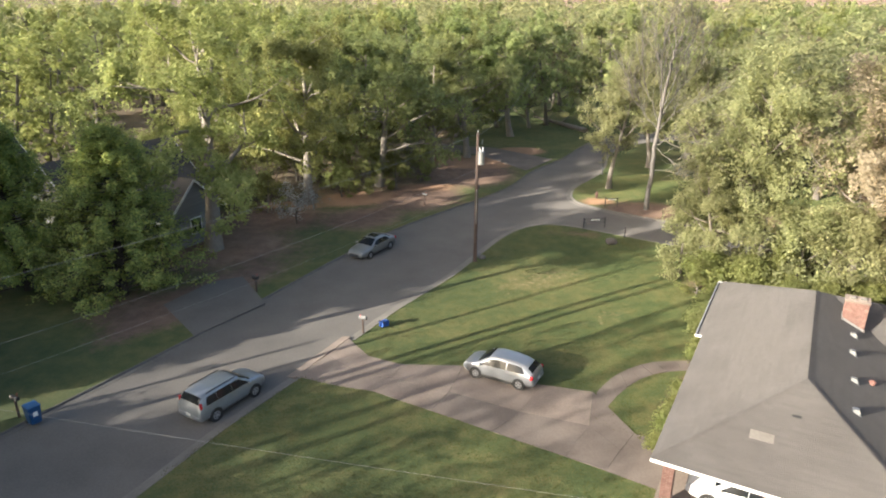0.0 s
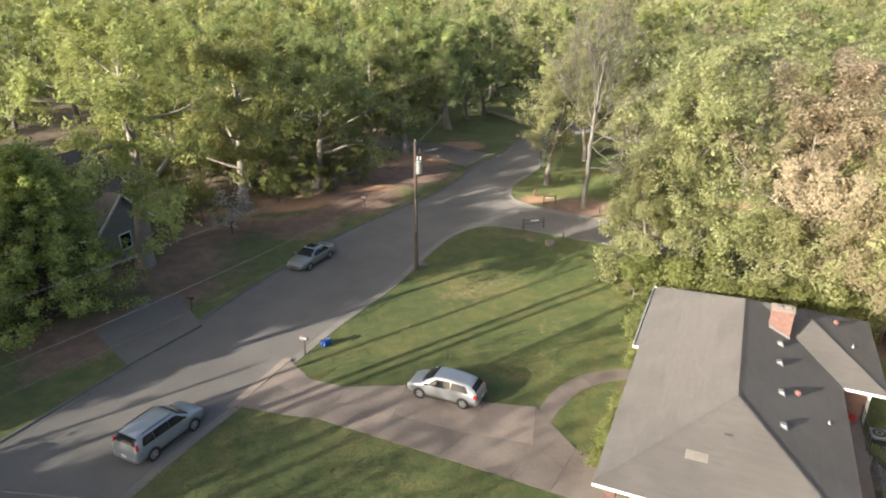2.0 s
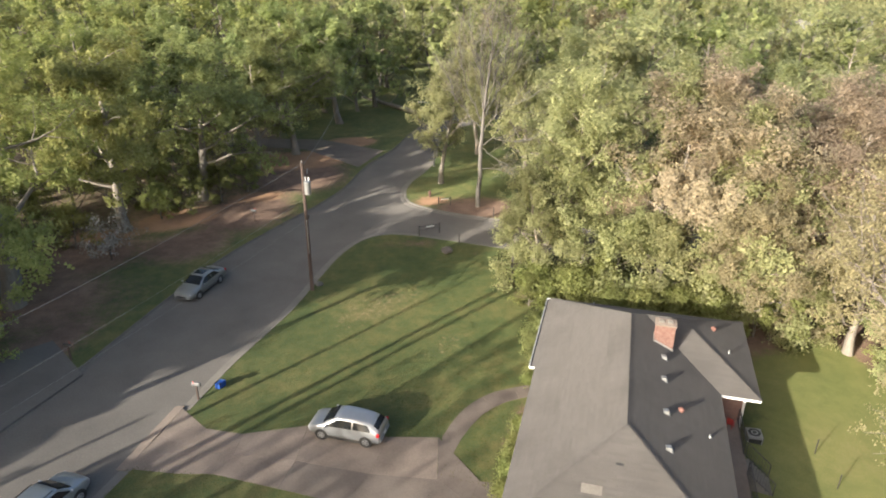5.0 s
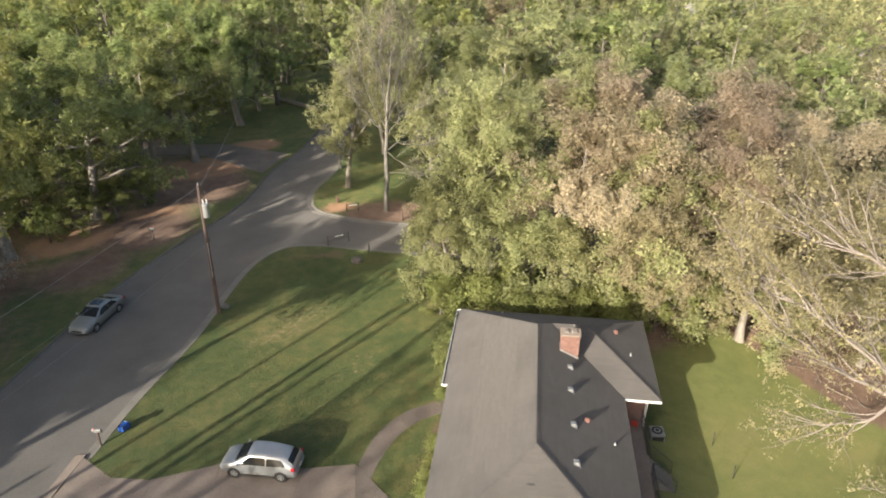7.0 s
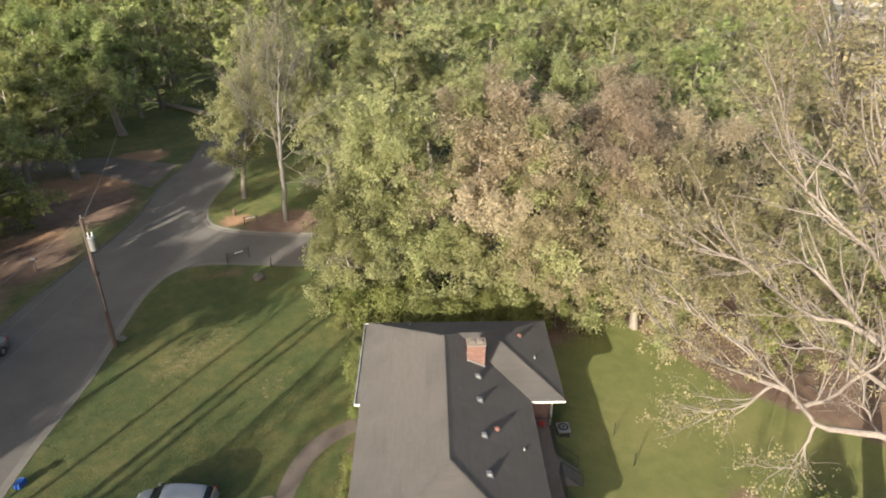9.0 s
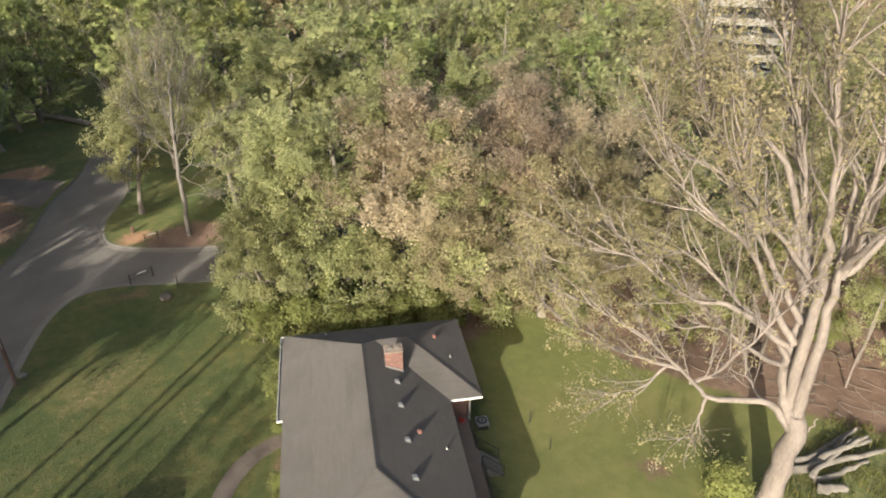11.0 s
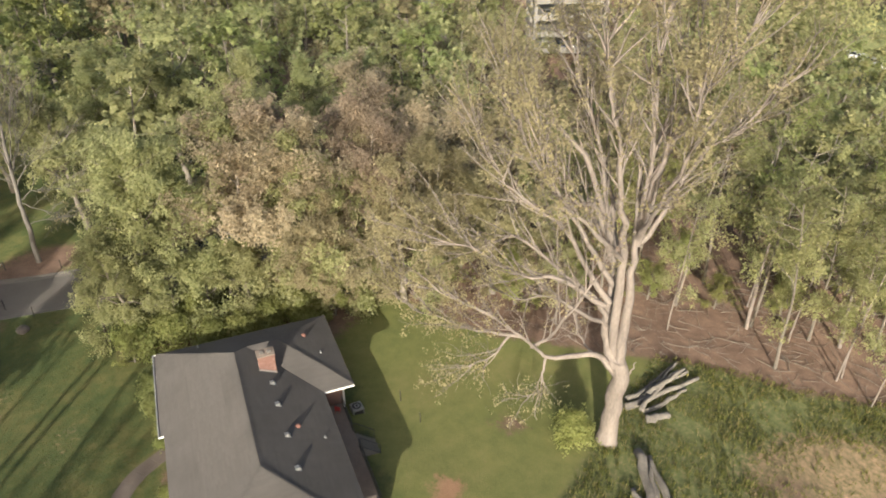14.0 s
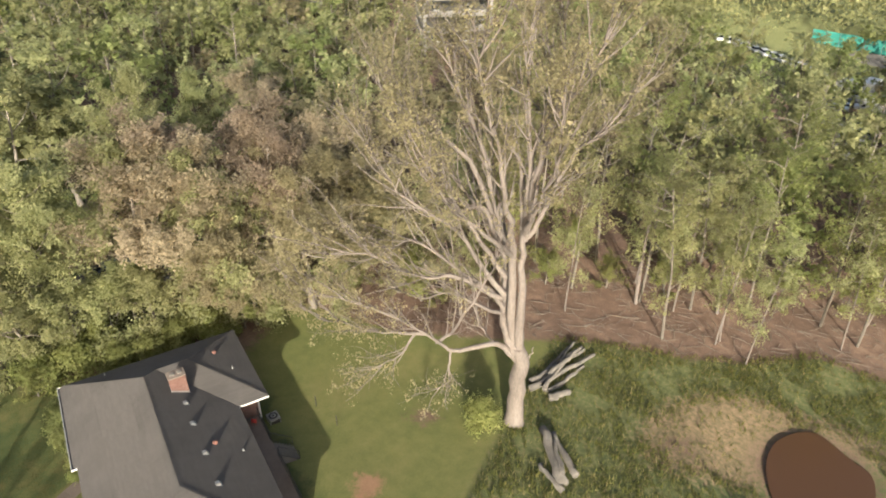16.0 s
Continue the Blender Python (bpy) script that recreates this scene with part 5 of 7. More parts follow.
for k in range(3):
    part("grille_ring", cylm((0, 0, 0.812), (0, 0, 0.818 + 0.003 * k), 0.30 - 0.09 * k, 0.28 - 0.09 * k, 24), GALV if k % 2 else BLACK_IRON, ac)
for dx, dy, sx, sy in ((0, -0.415, 0.66, 0.01), (0.415, 0, 0.01, 0.66)):
    part("louvre_panel", boxm(dx, dy, 0.4, sx, sy, 0.5), BLACK_IRON, ac)
RED_PLASTIC = rough_surface("red_plastic", (0.30, 0.03, 0.025), (0.42, 0.05, 0.04), 4, 40, 0.45, 0.1, 0.002)
chair = thing("garden_chair", HOUSE @ pose(11.25, -8.7, 0.88, 0, 0, 150) @ Matrix.Scale(0.72, 4), "small red plastic garden chair on the landing", "chair")
part("seat", boxm(0, 0, 0.38, 0.46, 0.44, 0.035, 0.012), RED_PLASTIC, chair)
bk = boxm(0, 0.2, 0.66, 0.46, 0.03, 0.5, 0.012)
part("backrest", bk, RED_PLASTIC, chair)
for sx in (-1, 1):
    part("armrest", boxm(0.23 * sx, 0, 0.6, 0.05, 0.42, 0.03, 0.01), RED_PLASTIC, chair)
    for sy in (-1, 1):
        part("leg", cylm((0.2 * sx, 0.19 * sy, 0), (0.19 * sx, 0.17 * sy, 0.37), 0.022), RED_PLASTIC, chair)

# foundation shrubs along the front and north walls
BUSH = broadleaf(52, 1.5, 0.05, 0.85, 0.05, 14, 2600, 0.12, 0.2, 0.22, 4)
bush = plant("foundation_shrub", BUSH, BARK_GREY, LEAF_FRESH, HOUSE @ pose(0.0, -11.0, 0) @ Matrix.Scale(0.62, 4), "clipped green shrub along the house front", "shrub", "foundation shrubs")
for x, y, s in ((0.0, -12.3, 0.9), (-0.05, -13.5, 1.0), (0.0, -14.8, 1.05), (-0.1, -16.0, 0.95), (-0.1, -6.6, 0.85), (0.0, -5.4, 1.0)):
    copy_thing(bush, HOUSE @ pose(x, y, 0, 0, 0, y * 97) @ Matrix.Scale(s, 4))
big_bush = plant("foundation_shrub", broadleaf(53, 2.6, 0.06, 1.5, 0.05, 14, 5200, 0.15, 0.15, 0.25, 4), BARK_GREY, LEAF_GREEN, HOUSE @ pose(-0.5, -1.0, 0) @ Matrix.Scale(0.72, 4), "tall dark green shrub at the house corner", "shrub", "foundation shrubs")
copy_thing(big_bush, HOUSE @ pose(-0.4, -3.0, 0, 0, 0, 120) @ Matrix.Scale(0.8, 4))
pale_bush = plant("garden_shrub", broadleaf(54, 3.2, 0.06, 1.7, 0.05, 14, 6500, 0.16, 0.15, 0.3, 4), BARK_GREY, LEAF_FRESH, HOUSE @ pose(6.6, 2.2, 0), "pale green rounded shrub behind the house", "shrub", "garden shrubs")
for x, y, s, a in ((4.4, 2.4, 0.85, 50), (8.8, 3.0, 1.0, 100), (11.6, 3.4, 0.9, 190), (1.5, 4.0, 1.1, 20), (-1.0, 4.6, 1.0, 200)):
    copy_thing(pale_bush, HOUSE @ pose(x, y, ground_z(*(HOUSE @ Vector((x, y, 0))).xy), 0, 0, a) @ Matrix.Scale(s, 4))


# ---- cars ----
# sections of each body: along, floor, belt and top height, half width at belt and top
HATCH = [(-2.12, 0.40, 0.70, 0.74, 0.66, 0.5), (-2.08, 0.28, 0.86, 0.92, 0.80, 0.6), (-1.98, 0.22, 0.95, 1.10, 0.84, 0.6), (-1.75, 0.2, 0.98, 1.27, 0.845, 0.55), (-1.4, 0.2, 0.97, 1.42, 0.85, 0.56), (-0.6, 0.2, 0.95, 1.515, 0.85, 0.58), (0.1, 0.2, 0.93, 1.53, 0.85, 0.58), (0.5, 0.2, 0.92, 1.46, 0.85, 0.58), (0.95, 0.2, 0.92, 1.22, 0.85, 0.61), (1.3, 0.2, 0.93, 1.0, 0.845, 0.67), (1.7, 0.22, 0.87, 0.91, 0.83, 0.62), (2.0, 0.27, 0.74, 0.78, 0.76, 0.54), (2.13, 0.34, 0.60, 0.63, 0.64, 0.45), (2.17, 0.40, 0.52, 0.54, 0.52, 0.38)]
SUV = [(-2.27, 0.45, 0.80, 0.84, 0.70, 0.55), (-2.22, 0.32, 1.0, 1.06, 0.86, 0.66), (-2.12, 0.27, 1.07, 1.30, 0.90, 0.66), (-1.95, 0.26, 1.09, 1.55, 0.905, 0.65), (-1.7, 0.25, 1.09, 1.645, 0.91, 0.66), (-0.9, 0.25, 1.07, 1.69, 0.91, 0.68), (0.0, 0.25, 1.05, 1.68, 0.91, 0.68), (0.45, 0.25, 1.05, 1.60, 0.91, 0.66), (0.9, 0.25, 1.05, 1.32, 0.905, 0.68), (1.25, 0.25, 1.05, 1.10, 0.90, 0.74), (1.7, 0.27, 1.0, 1.05, 0.88, 0.70), (2.05, 0.32, 0.88, 0.92, 0.82, 0.62), (2.22, 0.40, 0.72, 0.76, 0.70, 0.52), (2.27, 0.46, 0.62, 0.64, 0.60, 0.45)]
SEDAN = [(-2.36, 0.40, 0.66, 0.70, 0.68, 0.5), (-2.30, 0.28, 0.84, 0.9, 0.82, 0.62), (-2.1, 0.22, 0.93, 0.99, 0.87, 0.68), (-1.75, 0.2, 0.95, 1.02, 0.88, 0.70), (-1.35, 0.2, 0.93, 1.2, 0.885, 0.64), (-0.95, 0.2, 0.92, 1.37, 0.89, 0.59), (-0.4, 0.2, 0.90, 1.425, 0.89, 0.6), (0.15, 0.2, 0.89, 1.39, 0.89, 0.59), (0.7, 0.2, 0.885, 1.14, 0.885, 0.64), (1.1, 0.2, 0.88, 0.94, 0.88, 0.70), (1.7, 0.22, 0.83, 0.88, 0.87, 0.64), (2.1, 0.26, 0.74, 0.78, 0.8, 0.56), (2.3, 0.32, 0.62, 0.65, 0.68, 0.46), (2.36, 0.38, 0.54, 0.56, 0.55, 0.4)]
# side windows (from, to, slant behind, slant ahead), windscreen and rear window (low end, high end), tail lamps (along, across, height, sizes)
HATCH_GLASS = ([(-1.58, -0.56, 0.22, 0.0), (-0.48, 1.02, 0.0, 0.62)], (1.25, 0.5), (-2.0, -1.68), (-2.0, 0.76, 0.86, 0.2, 0.16, 0.22))
SUV_GLASS = ([(-1.78, -1.08, 0.14, 0.0), (-1.05, -0.14, 0.0, 0.0), (-0.11, 1.0, 0.0, 0.55)], (1.2, 0.46), (-2.15, -1.9), (-2.08, 0.775, 1.12, 0.14, 0.13, 0.52))
SEDAN_GLASS = ([(-1.38, -0.46, 0.4, 0.0), (-0.42, 0.86, 0.0, 0.52)], (1.05, 0.24), (-1.68, -1.0), (-2.22, 0.74, 0.8, 0.2, 0.26, 0.18))
LAMP_RED, _nt, _b = material("tail_lamp_red", 0.15)
_b.inputs["Base Color"].default_value = (0.35, 0.015, 0.02, 1)
LAMP_CLEAR, _nt, _b = material("head_lamp_clear", 0.08)
_b.inputs["Base Color"].default_value = (0.34, 0.345, 0.345, 1)
PLATE = rough_surface("plate_white", (0.55, 0.55, 0.53), (0.65, 0.65, 0.62), 5, 40, 0.5, 0.05, 0.001)


def ring_of(st):
    x, zb, zm, zr, w, r = st
    half = [(0, zb), (w * 0.86, zb), (w * 0.985, zb + 0.2 * (zm - zb)), (w, zb + 0.55 * (zm - zb)), (w * 0.965, zm), (r, zr - 0.035), (r * 0.86, zr - 0.002), (0, zr + 0.02)]
    return [Vector((x, y, z)) for y, z in half] + [Vector((x, -y, z)) for y, z in half[-2:0:-1]]


def car(name, m, colour, label, stations, glass, wheels, radius, extras=()):
    """A car body drawn over smooth cross-sections, with its glass, lamps and wheels."""
    c = thing(name, m, label, "car", "parked cars")
    p = np.array([stations[0], *stations, stations[-1]], float)
    fine = []
    for i in range(1, len(p) - 2):
        for t in (0.0, 1 / 3, 2 / 3):
            a, b, d, e = p[i - 1], p[i], p[i + 1], p[i + 2]
            fine.append(0.5 * (2 * b + (d - a) * t + (2 * a - 5 * b + 4 * d - e) * t * t + (3 * b - a - 3 * d + e) * t ** 3))
    fine = np.array(fine + [p[-1]])

    def section(x):
        return ring_of([x] + [float(np.interp(x, fine[:, 0], fine[:, k])) for k in range(1, 6)])

    bm = bmesh.new()
    vs = [[bm.verts.new(q) for q in ring_of(s)] for s in fine]
    n = len(vs[0])
    for a, b in zip(vs, vs[1:]):
        for k in range(n):
            bm.faces.new((a[k], a[(k + 1) % n], b[(k + 1) % n], b[k]))
    bm.faces.new(vs[0][::-1])
    bm.faces.new(vs[-1])
    bmesh.ops.recalc_face_normals(bm, faces=bm.faces[:])
    body = smooth(part("body", bm, colour, c))
    sm = body.modifiers.new("round", "SUBSURF")
    sm.levels = sm.render_levels = 1

    def sheet(nm, rows):
        b2 = bmesh.new()
        g = [[b2.verts.new(q) for q in r] for r in rows]
        for r0, r1 in zip(g, g[1:]):
            for k in range(len(r0) - 1):
                b2.faces.new((r0[k], r0[k + 1], r1[k + 1], r1[k]))
        bmesh.ops.recalc_face_normals(b2, faces=b2.faces[:])
        bmesh.ops.solidify(b2, geom=b2.faces[:], thickness=0.02)
        bmesh.ops.recalc_face_normals(b2, faces=b2.faces[:])
        return part(nm, b2, GLASS, c, "dark tinted glass")

    sides, screen, rear, tail = glass
    for sgn in (1, -1):
        for x0, x1, s0, s1 in sides:
            rows = []
            for tt in (0.08, 0.3, 0.55, 0.78):
                k = ((tt - 0.08) / 0.7) ** 1.5
                row = []
                for t in np.arange(9) / 8:
                    r = section(x0 + s0 * k + (x1 - s1 * k - x0 - s0 * k) * t)
                    q = r[4].lerp(r[5], tt)
                    row.append(Vector((q.x, sgn * (q.y + 0.014), q.z + 0.004)))
                rows.append(row)
            sheet("side_window", rows)
        x, zb, zm, zr, w, r = stations[-3]
        part("headlight", boxm(x - 0.02, sgn * w * 0.78, zm - 0.09, 0.26, 0.2, 0.12, 0.05), LAMP_CLEAR, c, "clear headlight")
        part("tail_light", boxm(tail[0], sgn * tail[1], tail[2], *tail[3:], 0.05), LAMP_RED, c, "red tail light")
        part("mirror", boxm(screen[0] - 0.26, sgn * (stations[5][4] + 0.08), stations[5][2] + 0.06, 0.12, 0.2, 0.14, 0.04), colour, c)
        for px in (-0.62, 0.3):
            part("door_handle", boxm(px, sgn * stations[5][4] * 0.985, stations[5][2] - 0.13, 0.18, 0.03, 0.03, 0.008), colour, c)
        part("sill", boxm(0, sgn * (stations[5][4] - 0.02), stations[5][1] + 0.04, wheels[1] - wheels[0] - 2.2 * radius, 0.05, 0.1, 0.015), BLACK_IRON, c, "dark sill")
    for nm, (xa, xb), drop in (("windscreen", screen, 0.0), ("rear_window", rear, 0.0)):
        rows = []
        for t in np.arange(6) / 5:
            r = section(xa + (xb - xa) * (0.06 + 0.88 * t))
            e = Vector((0.012 if nm == "windscreen" else -0.014, 0, 0.014))
            rows.append([r[5] * 1.0 + e, r[6] + e, r[7] + e, r[8] + e, r[9] + e])
        sheet(nm, rows)
    part("bumper", boxm(stations[-1][0] - 0.08, 0, stations[-1][1] + 0.06, 0.22, stations[-2][4] * 1.86, 0.2, 0.06), colour, c)
    part("bumper", boxm(stations[0][0] + 0.07, 0, stations[0][1] + 0.08, 0.22, stations[1][4] * 1.86, 0.24, 0.06), colour, c)
    part("grille", boxm(stations[-1][0] + 0.0, 0, stations[-1][2] - 0.02, 0.05, 0.8, 0.1, 0.01), BLACK_IRON, c, "black grille")
    part("number_plate", boxm(stations[0][0] - 0.035, 0, stations[0][1] + 0.2, 0.03, 0.3, 0.15, 0.005), PLATE, c, "plain pale number plate")
    for wx in wheels:
        for sgn in (1, -1):
            y = sgn * (stations[4][4] - 0.1)
            part("wheel_arch", cylm((wx, y - sgn * 0.12, radius + 0.02), (wx, sgn * (stations[4][4] + 0.004), radius + 0.02), radius + 0.045, None, 24), BLACK_IRON, c, "dark wheel arch")
            wheel = part("wheel", cylm((wx, y - sgn * 0.1, radius), (wx, y + sgn * 0.1, radius), radius, None, 28), RUBBER, c, "black tyre with alloy rim")
            part("rim", cylm((wx, y + sgn * 0.07, radius), (wx, y + sgn * 0.112, radius), radius * 0.68, radius * 0.62, 24), RIM, wheel, "silver alloy rim")
            part("hub", cylm((wx, y + sgn * 0.1, radius), (wx, y + sgn * 0.125, radius), radius * 0.16, None, 12), RIM, wheel)
            for k in range(5):
                a = k * math.tau / 5
                part("rim_gap", cylm((wx + math.cos(a) * radius * 0.4, y + sgn * 0.108, radius + math.sin(a) * radius * 0.4), (wx + math.cos(a) * radius * 0.4, y + sgn * 0.116, radius + math.sin(a) * radius * 0.4), radius * 0.13, None, 8), BLACK_IRON, wheel)
    for nm, spec, mat, lab in extras:
        part(nm, boxm(*spec), mat, c, lab)
    return c


SILVER = paint("silver_paint", (0.235, 0.25, 0.262))
PALE_SILVER = paint("pale_silver_paint", (0.235, 0.242, 0.25))
GREY_PAINT = paint("grey_gold_paint", (0.2, 0.2, 0.188))
WHITE_PAINT = paint("white_car_paint", (0.62, 0.62, 0.61), 0.0, 0.25)
NAVY_PAINT = paint("dark_blue_paint", (0.02, 0.035, 0.08))
car("hatchback_car", pose(3.2, 33.4, 0.035, 0, 0, 151.8), PALE_SILVER, "silver hatchback parked on the concrete driveway", HATCH, HATCH_GLASS, (-1.3, 1.3), 0.315)
car("suv_car", pose(-11.7, 30.9, ROAD_Z, 0, 0, 58.4), SILVER, "silver compact suv with roof rails parked at the kerb", SUV, SUV_GLASS, (-1.31, 1.31), 0.35,
    [("roof_rail", (-0.65, 0.64, 1.685, 1.9, 0.04, 0.04, 0.012), BLACK_IRON, "black roof rail"), ("roof_rail", (-0.65, -0.64, 1.685, 1.9, 0.04, 0.04, 0.012), BLACK_IRON, "black roof rail")])
car("sedan_car", pose(-6.2, 53.3, ROAD_Z, 0, 0, -121), GREY_PAINT, "grey sedan with dark sunroof parked at the far kerb", SEDAN, SEDAN_GLASS, (-1.38, 1.36), 0.315,
    [("sunroof", (-0.25, 0, 1.43, 0.7, 0.8, 0.02, 0.005), GLASS, "dark glass sunroof")])
car("suv_car", HOUSE @ pose(4.0, -18.2, 0.04, 0, 0, 182), WHITE_PAINT, "white suv parked under the brick carport", SUV, SUV_GLASS, (-1.31, 1.31), 0.36)
car("sedan_car", pose(31.6, 53.7, ROAD_Z, 0, 0, -28), NAVY_PAINT, "dark blue car on the side road under trees", SEDAN, SEDAN_GLASS, (-1.38, 1.36), 0.315)


# ---- street furniture ----
def wire(name, points, sag, label, r=0.012):
    p = []
    for a, b in zip(points, points[1:]):
        a, b = Vector(a), Vector(b)
        for k in range(20):
            t = k / 20
            q = a.lerp(b, t)
            q.z -= sag * 4 * t * (1 - t)
            p.append(q)
    p.append(Vector(points[-1]))
    V, F = tubes([(np.array(p), np.full(len(p), r), 5)])
    tagged(part(name, mesh_np(name, V, F), CABLE, None), label, "cable", "overhead cables")


CABLE = rough_surface("cable_sheath", (0.16, 0.16, 0.155), (0.26, 0.255, 0.245), 3, 30, 0.6, 0.1, 0.001)


def utility_pole(x, y, h, lean, with_can, label):
    p = thing("utility_pole", pose(x, y, 0, lean[0], lean[1], 0), label, "utility pole", "utility poles")
    part("pole", cylm((0, 0, -0.3), (0, 0, h), 0.16, 0.11, 14), POLE_WOOD, p)
    part("top_pin", cylm((0, 0, h), (0, 0, h + 0.18), 0.03, 0.05, 10), GALV, p, "porcelain insulator")
    if with_can:
        can = part("transformer", cylm((0.27, -0.12, 8.0), (0.27, -0.12, 8.95), 0.24, 0.24, 24), GALV, p, "pale grey transformer can")
        part("lid", cylm((0.27, -0.12, 8.95), (0.27, -0.12, 9.02), 0.26, 0.2, 24), GALV, can)
        for dx in (-0.1, 0.1):
            part("bushing", cylm((0.27 + dx, -0.12, 9.0), (0.27 + dx * 1.3, -0.12, 9.32), 0.035, 0.05, 10), WHITE, can)
        part("bracket", boxm(0.12, -0.05, 8.5, 0.3, 0.08, 0.08, 0.01), GALV, can)
        part("fuse", cylm((0.32, 0.15, 9.5), (0.36, 0.18, 9.85), 0.04, None, 10), GALV, p)
        part("meter_box", boxm(0.17, 0.0, 6.2, 0.12, 0.16, 0.3, 0.01), BLACK_IRON, p)
        part("guard", cylm((0.0, -0.12, 3.2), (0.0, -0.12, 6.0), 0.035, None, 8), GALV, p, "pale conduit")
    return p


utility_pole(2.3, 50.9, 10.4, (0, 0.4), True, "brown wooden utility pole with a transformer beside the lawn")
utility_pole(-30.6, 10.4, 10.4, (0, 0), False, "brown wooden utility pole on the verge")
wire("power_cable", [(2.4, 50.9, 10.3), (-30.6, 10.4, 10.3)], 1.0, "bare power cable between two poles", 0.009)
wire("power_cable", [(2.3, 50.9, 7.6), (-30.6, 10.4, 7.6)], 1.1, "thick twisted cable between two poles", 0.006)
wire("telephone_cable", [(2.3, 50.9, 5.9), (-30.6, 10.4, 6.0)], 0.8, "thin telephone cable between two poles", 0.004)
utility_pole(-33.4, 22.2, 9.5, (0, 0), False, "brown wooden utility pole in a front yard")
wire("power_cable", [(-33.4, 22.2, 8.6), (17.0, 18.0, 2.8)], 0.3, "service cable running to the house", 0.004)
wire("power_cable", [(2.4, 50.9, 10.2), (12.0, 96.0, 9.8)], 1.0, "bare power cable along the street", 0.0119)

lamp = thing("street_lamp", pose(18.4, 78.6, 0), "slim grey street lamp with a bracket arm", "street lamp")
part("pole", cylm((0, 0, -0.2), (0, 0, 9.6), 0.11, 0.08, 12), GREY_METAL, lamp)
part("arm", cylm((0, 0, 7.4), (-1.3, 0.1, 7.75), 0.04, None, 8), GREY_METAL, lamp)
part("lamp_head", boxm(-1.55, 0.1, 7.74, 0.6, 0.24, 0.14, 0.04), GREY_METAL, lamp, "pale lamp head")


def mailbox(x, y, turn, mat, label):
    b = thing("mailbox", pose(x, y, 0, 0, 0, turn), label, "mailbox", "kerbside mailboxes")
    part("post", boxm(0, 0, 0.5, 0.1, 0.1, 1.1, 0.01), POLE_WOOD, b)
    bm = bmesh.new()
    prof = [(-0.09, 0), (0.09, 0), (0.09, 0.12)] + [(0.09 * math.cos(a), 0.12 + 0.09 * math.sin(a)) for a in np.arange(1, 8) * math.pi / 8] + [(-0.09, 0.12)]
    f = [bm.verts.new((-0.26, y2, 1.05 + z2)) for y2, z2 in prof]
    g = [bm.verts.new((0.26, y2, 1.05 + z2)) for y2, z2 in prof]
    bm.faces.new(f)
    bm.faces.new(g[::-1])
    for i in range(len(prof)):
        bm.faces.new((f[i], f[(i + 1) % len(prof)], g[(i + 1) % len(prof)], g[i]))
    bmesh.ops.recalc_face_normals(bm, faces=bm.faces[:])
    box_ = part("box", bm, mat, b)
    part("flag", boxm(0.1, 0.1, 1.3, 0.03, 0.01, 0.2), RED_PLASTIC, box_)
    part("arm", boxm(-0.05, 0, 1.03, 0.5, 0.08, 0.04, 0.005), POLE_WOOD, b)
    return b


mailbox(-5.25, 38.6, 155, GREY_METAL, "grey metal mailbox on a wooden post by the driveway")
mailbox(-13.7, 44.9, -20, BLACK_IRON, "black mailbox on a post across the street")
mailbox(-2.2, 66.2, -30, GREY_METAL, "pale mailbox on a post near a driveway")
mailbox(-21.8, 29.4, -25, BLACK_IRON, "dark mailbox beside the wheeled bin")


def wheeled_bin(x, y, turn, tip, mat, label, size=1.0):
    b = thing("wheeled_bin", pose(x, y, 0.0, 0, 0, turn) @ pose(0, 0, 0.3 if tip else 0, 0, tip, 0) @ Matrix.Scale(size, 4), label, "bin")
    bm = bmesh.new()
    r = bmesh.ops.create_cone(bm, cap_ends=True, segments=4, radius1=0.36, radius2=0.44, depth=0.95, matrix=pose(0, 0, 0.55, 0, 0, 45))
    bmesh.ops.bevel(bm, geom=bm.edges[:], offset=0.03, segments=2, affect='EDGES')
    part("tub", bm, mat, b)
    part("lid", boxm(0.02, 0, 1.06, 0.68, 0.64, 0.07, 0.025), mat, b)
    part("handle", cylm((-0.34, -0.22, 1.0), (-0.34, 0.22, 1.0), 0.02), mat, b)
    part("label_panel", boxm(0.30, 0, 0.65, 0.02, 0.22, 0.24, 0.005), WHITE, b, "white printed panel")
    for sy in (-1, 1):
        part("wheel", cylm((-0.27, 0.24 * sy, 0.12), (-0.27, 0.30 * sy, 0.12), 0.12, None, 16), RUBBER, b)
    return b


wheeled_bin(-20.7, 28.9, -35, 0, PLASTIC_BLUE, "bright blue wheeled bin standing at the kerb")
wheeled_bin(-4.2, 39.2, 60, 100, PLASTIC_BRIGHT, "bright blue recycling bin lying on the lawn edge", 0.62)


def gate(x, y, turn, w):
    g = thing("entrance_rail", pose(x, y, 0, 0, 0, turn), "low black iron rail with a white panel", "rail", "entrance rails")
    for px in (0, w):
        part("post", cylm((px, 0, -0.1), (px, 0, 0.95), 0.05, None, 8), BLACK_IRON, g)
    for z in (0.45, 0.8):
        part("bar", cylm((0, 0, z), (w, 0, z), 0.025, None, 8), BLACK_IRON, g)
    part("panel", boxm(w * 0.55, 0.03, 0.72, 0.8, 0.02, 0.16, 0.004), WHITE, g, "white panel")


gate(12.6, 59.3, 8, 2.0)
gate(16.0, 66.0, -5, 1.2)
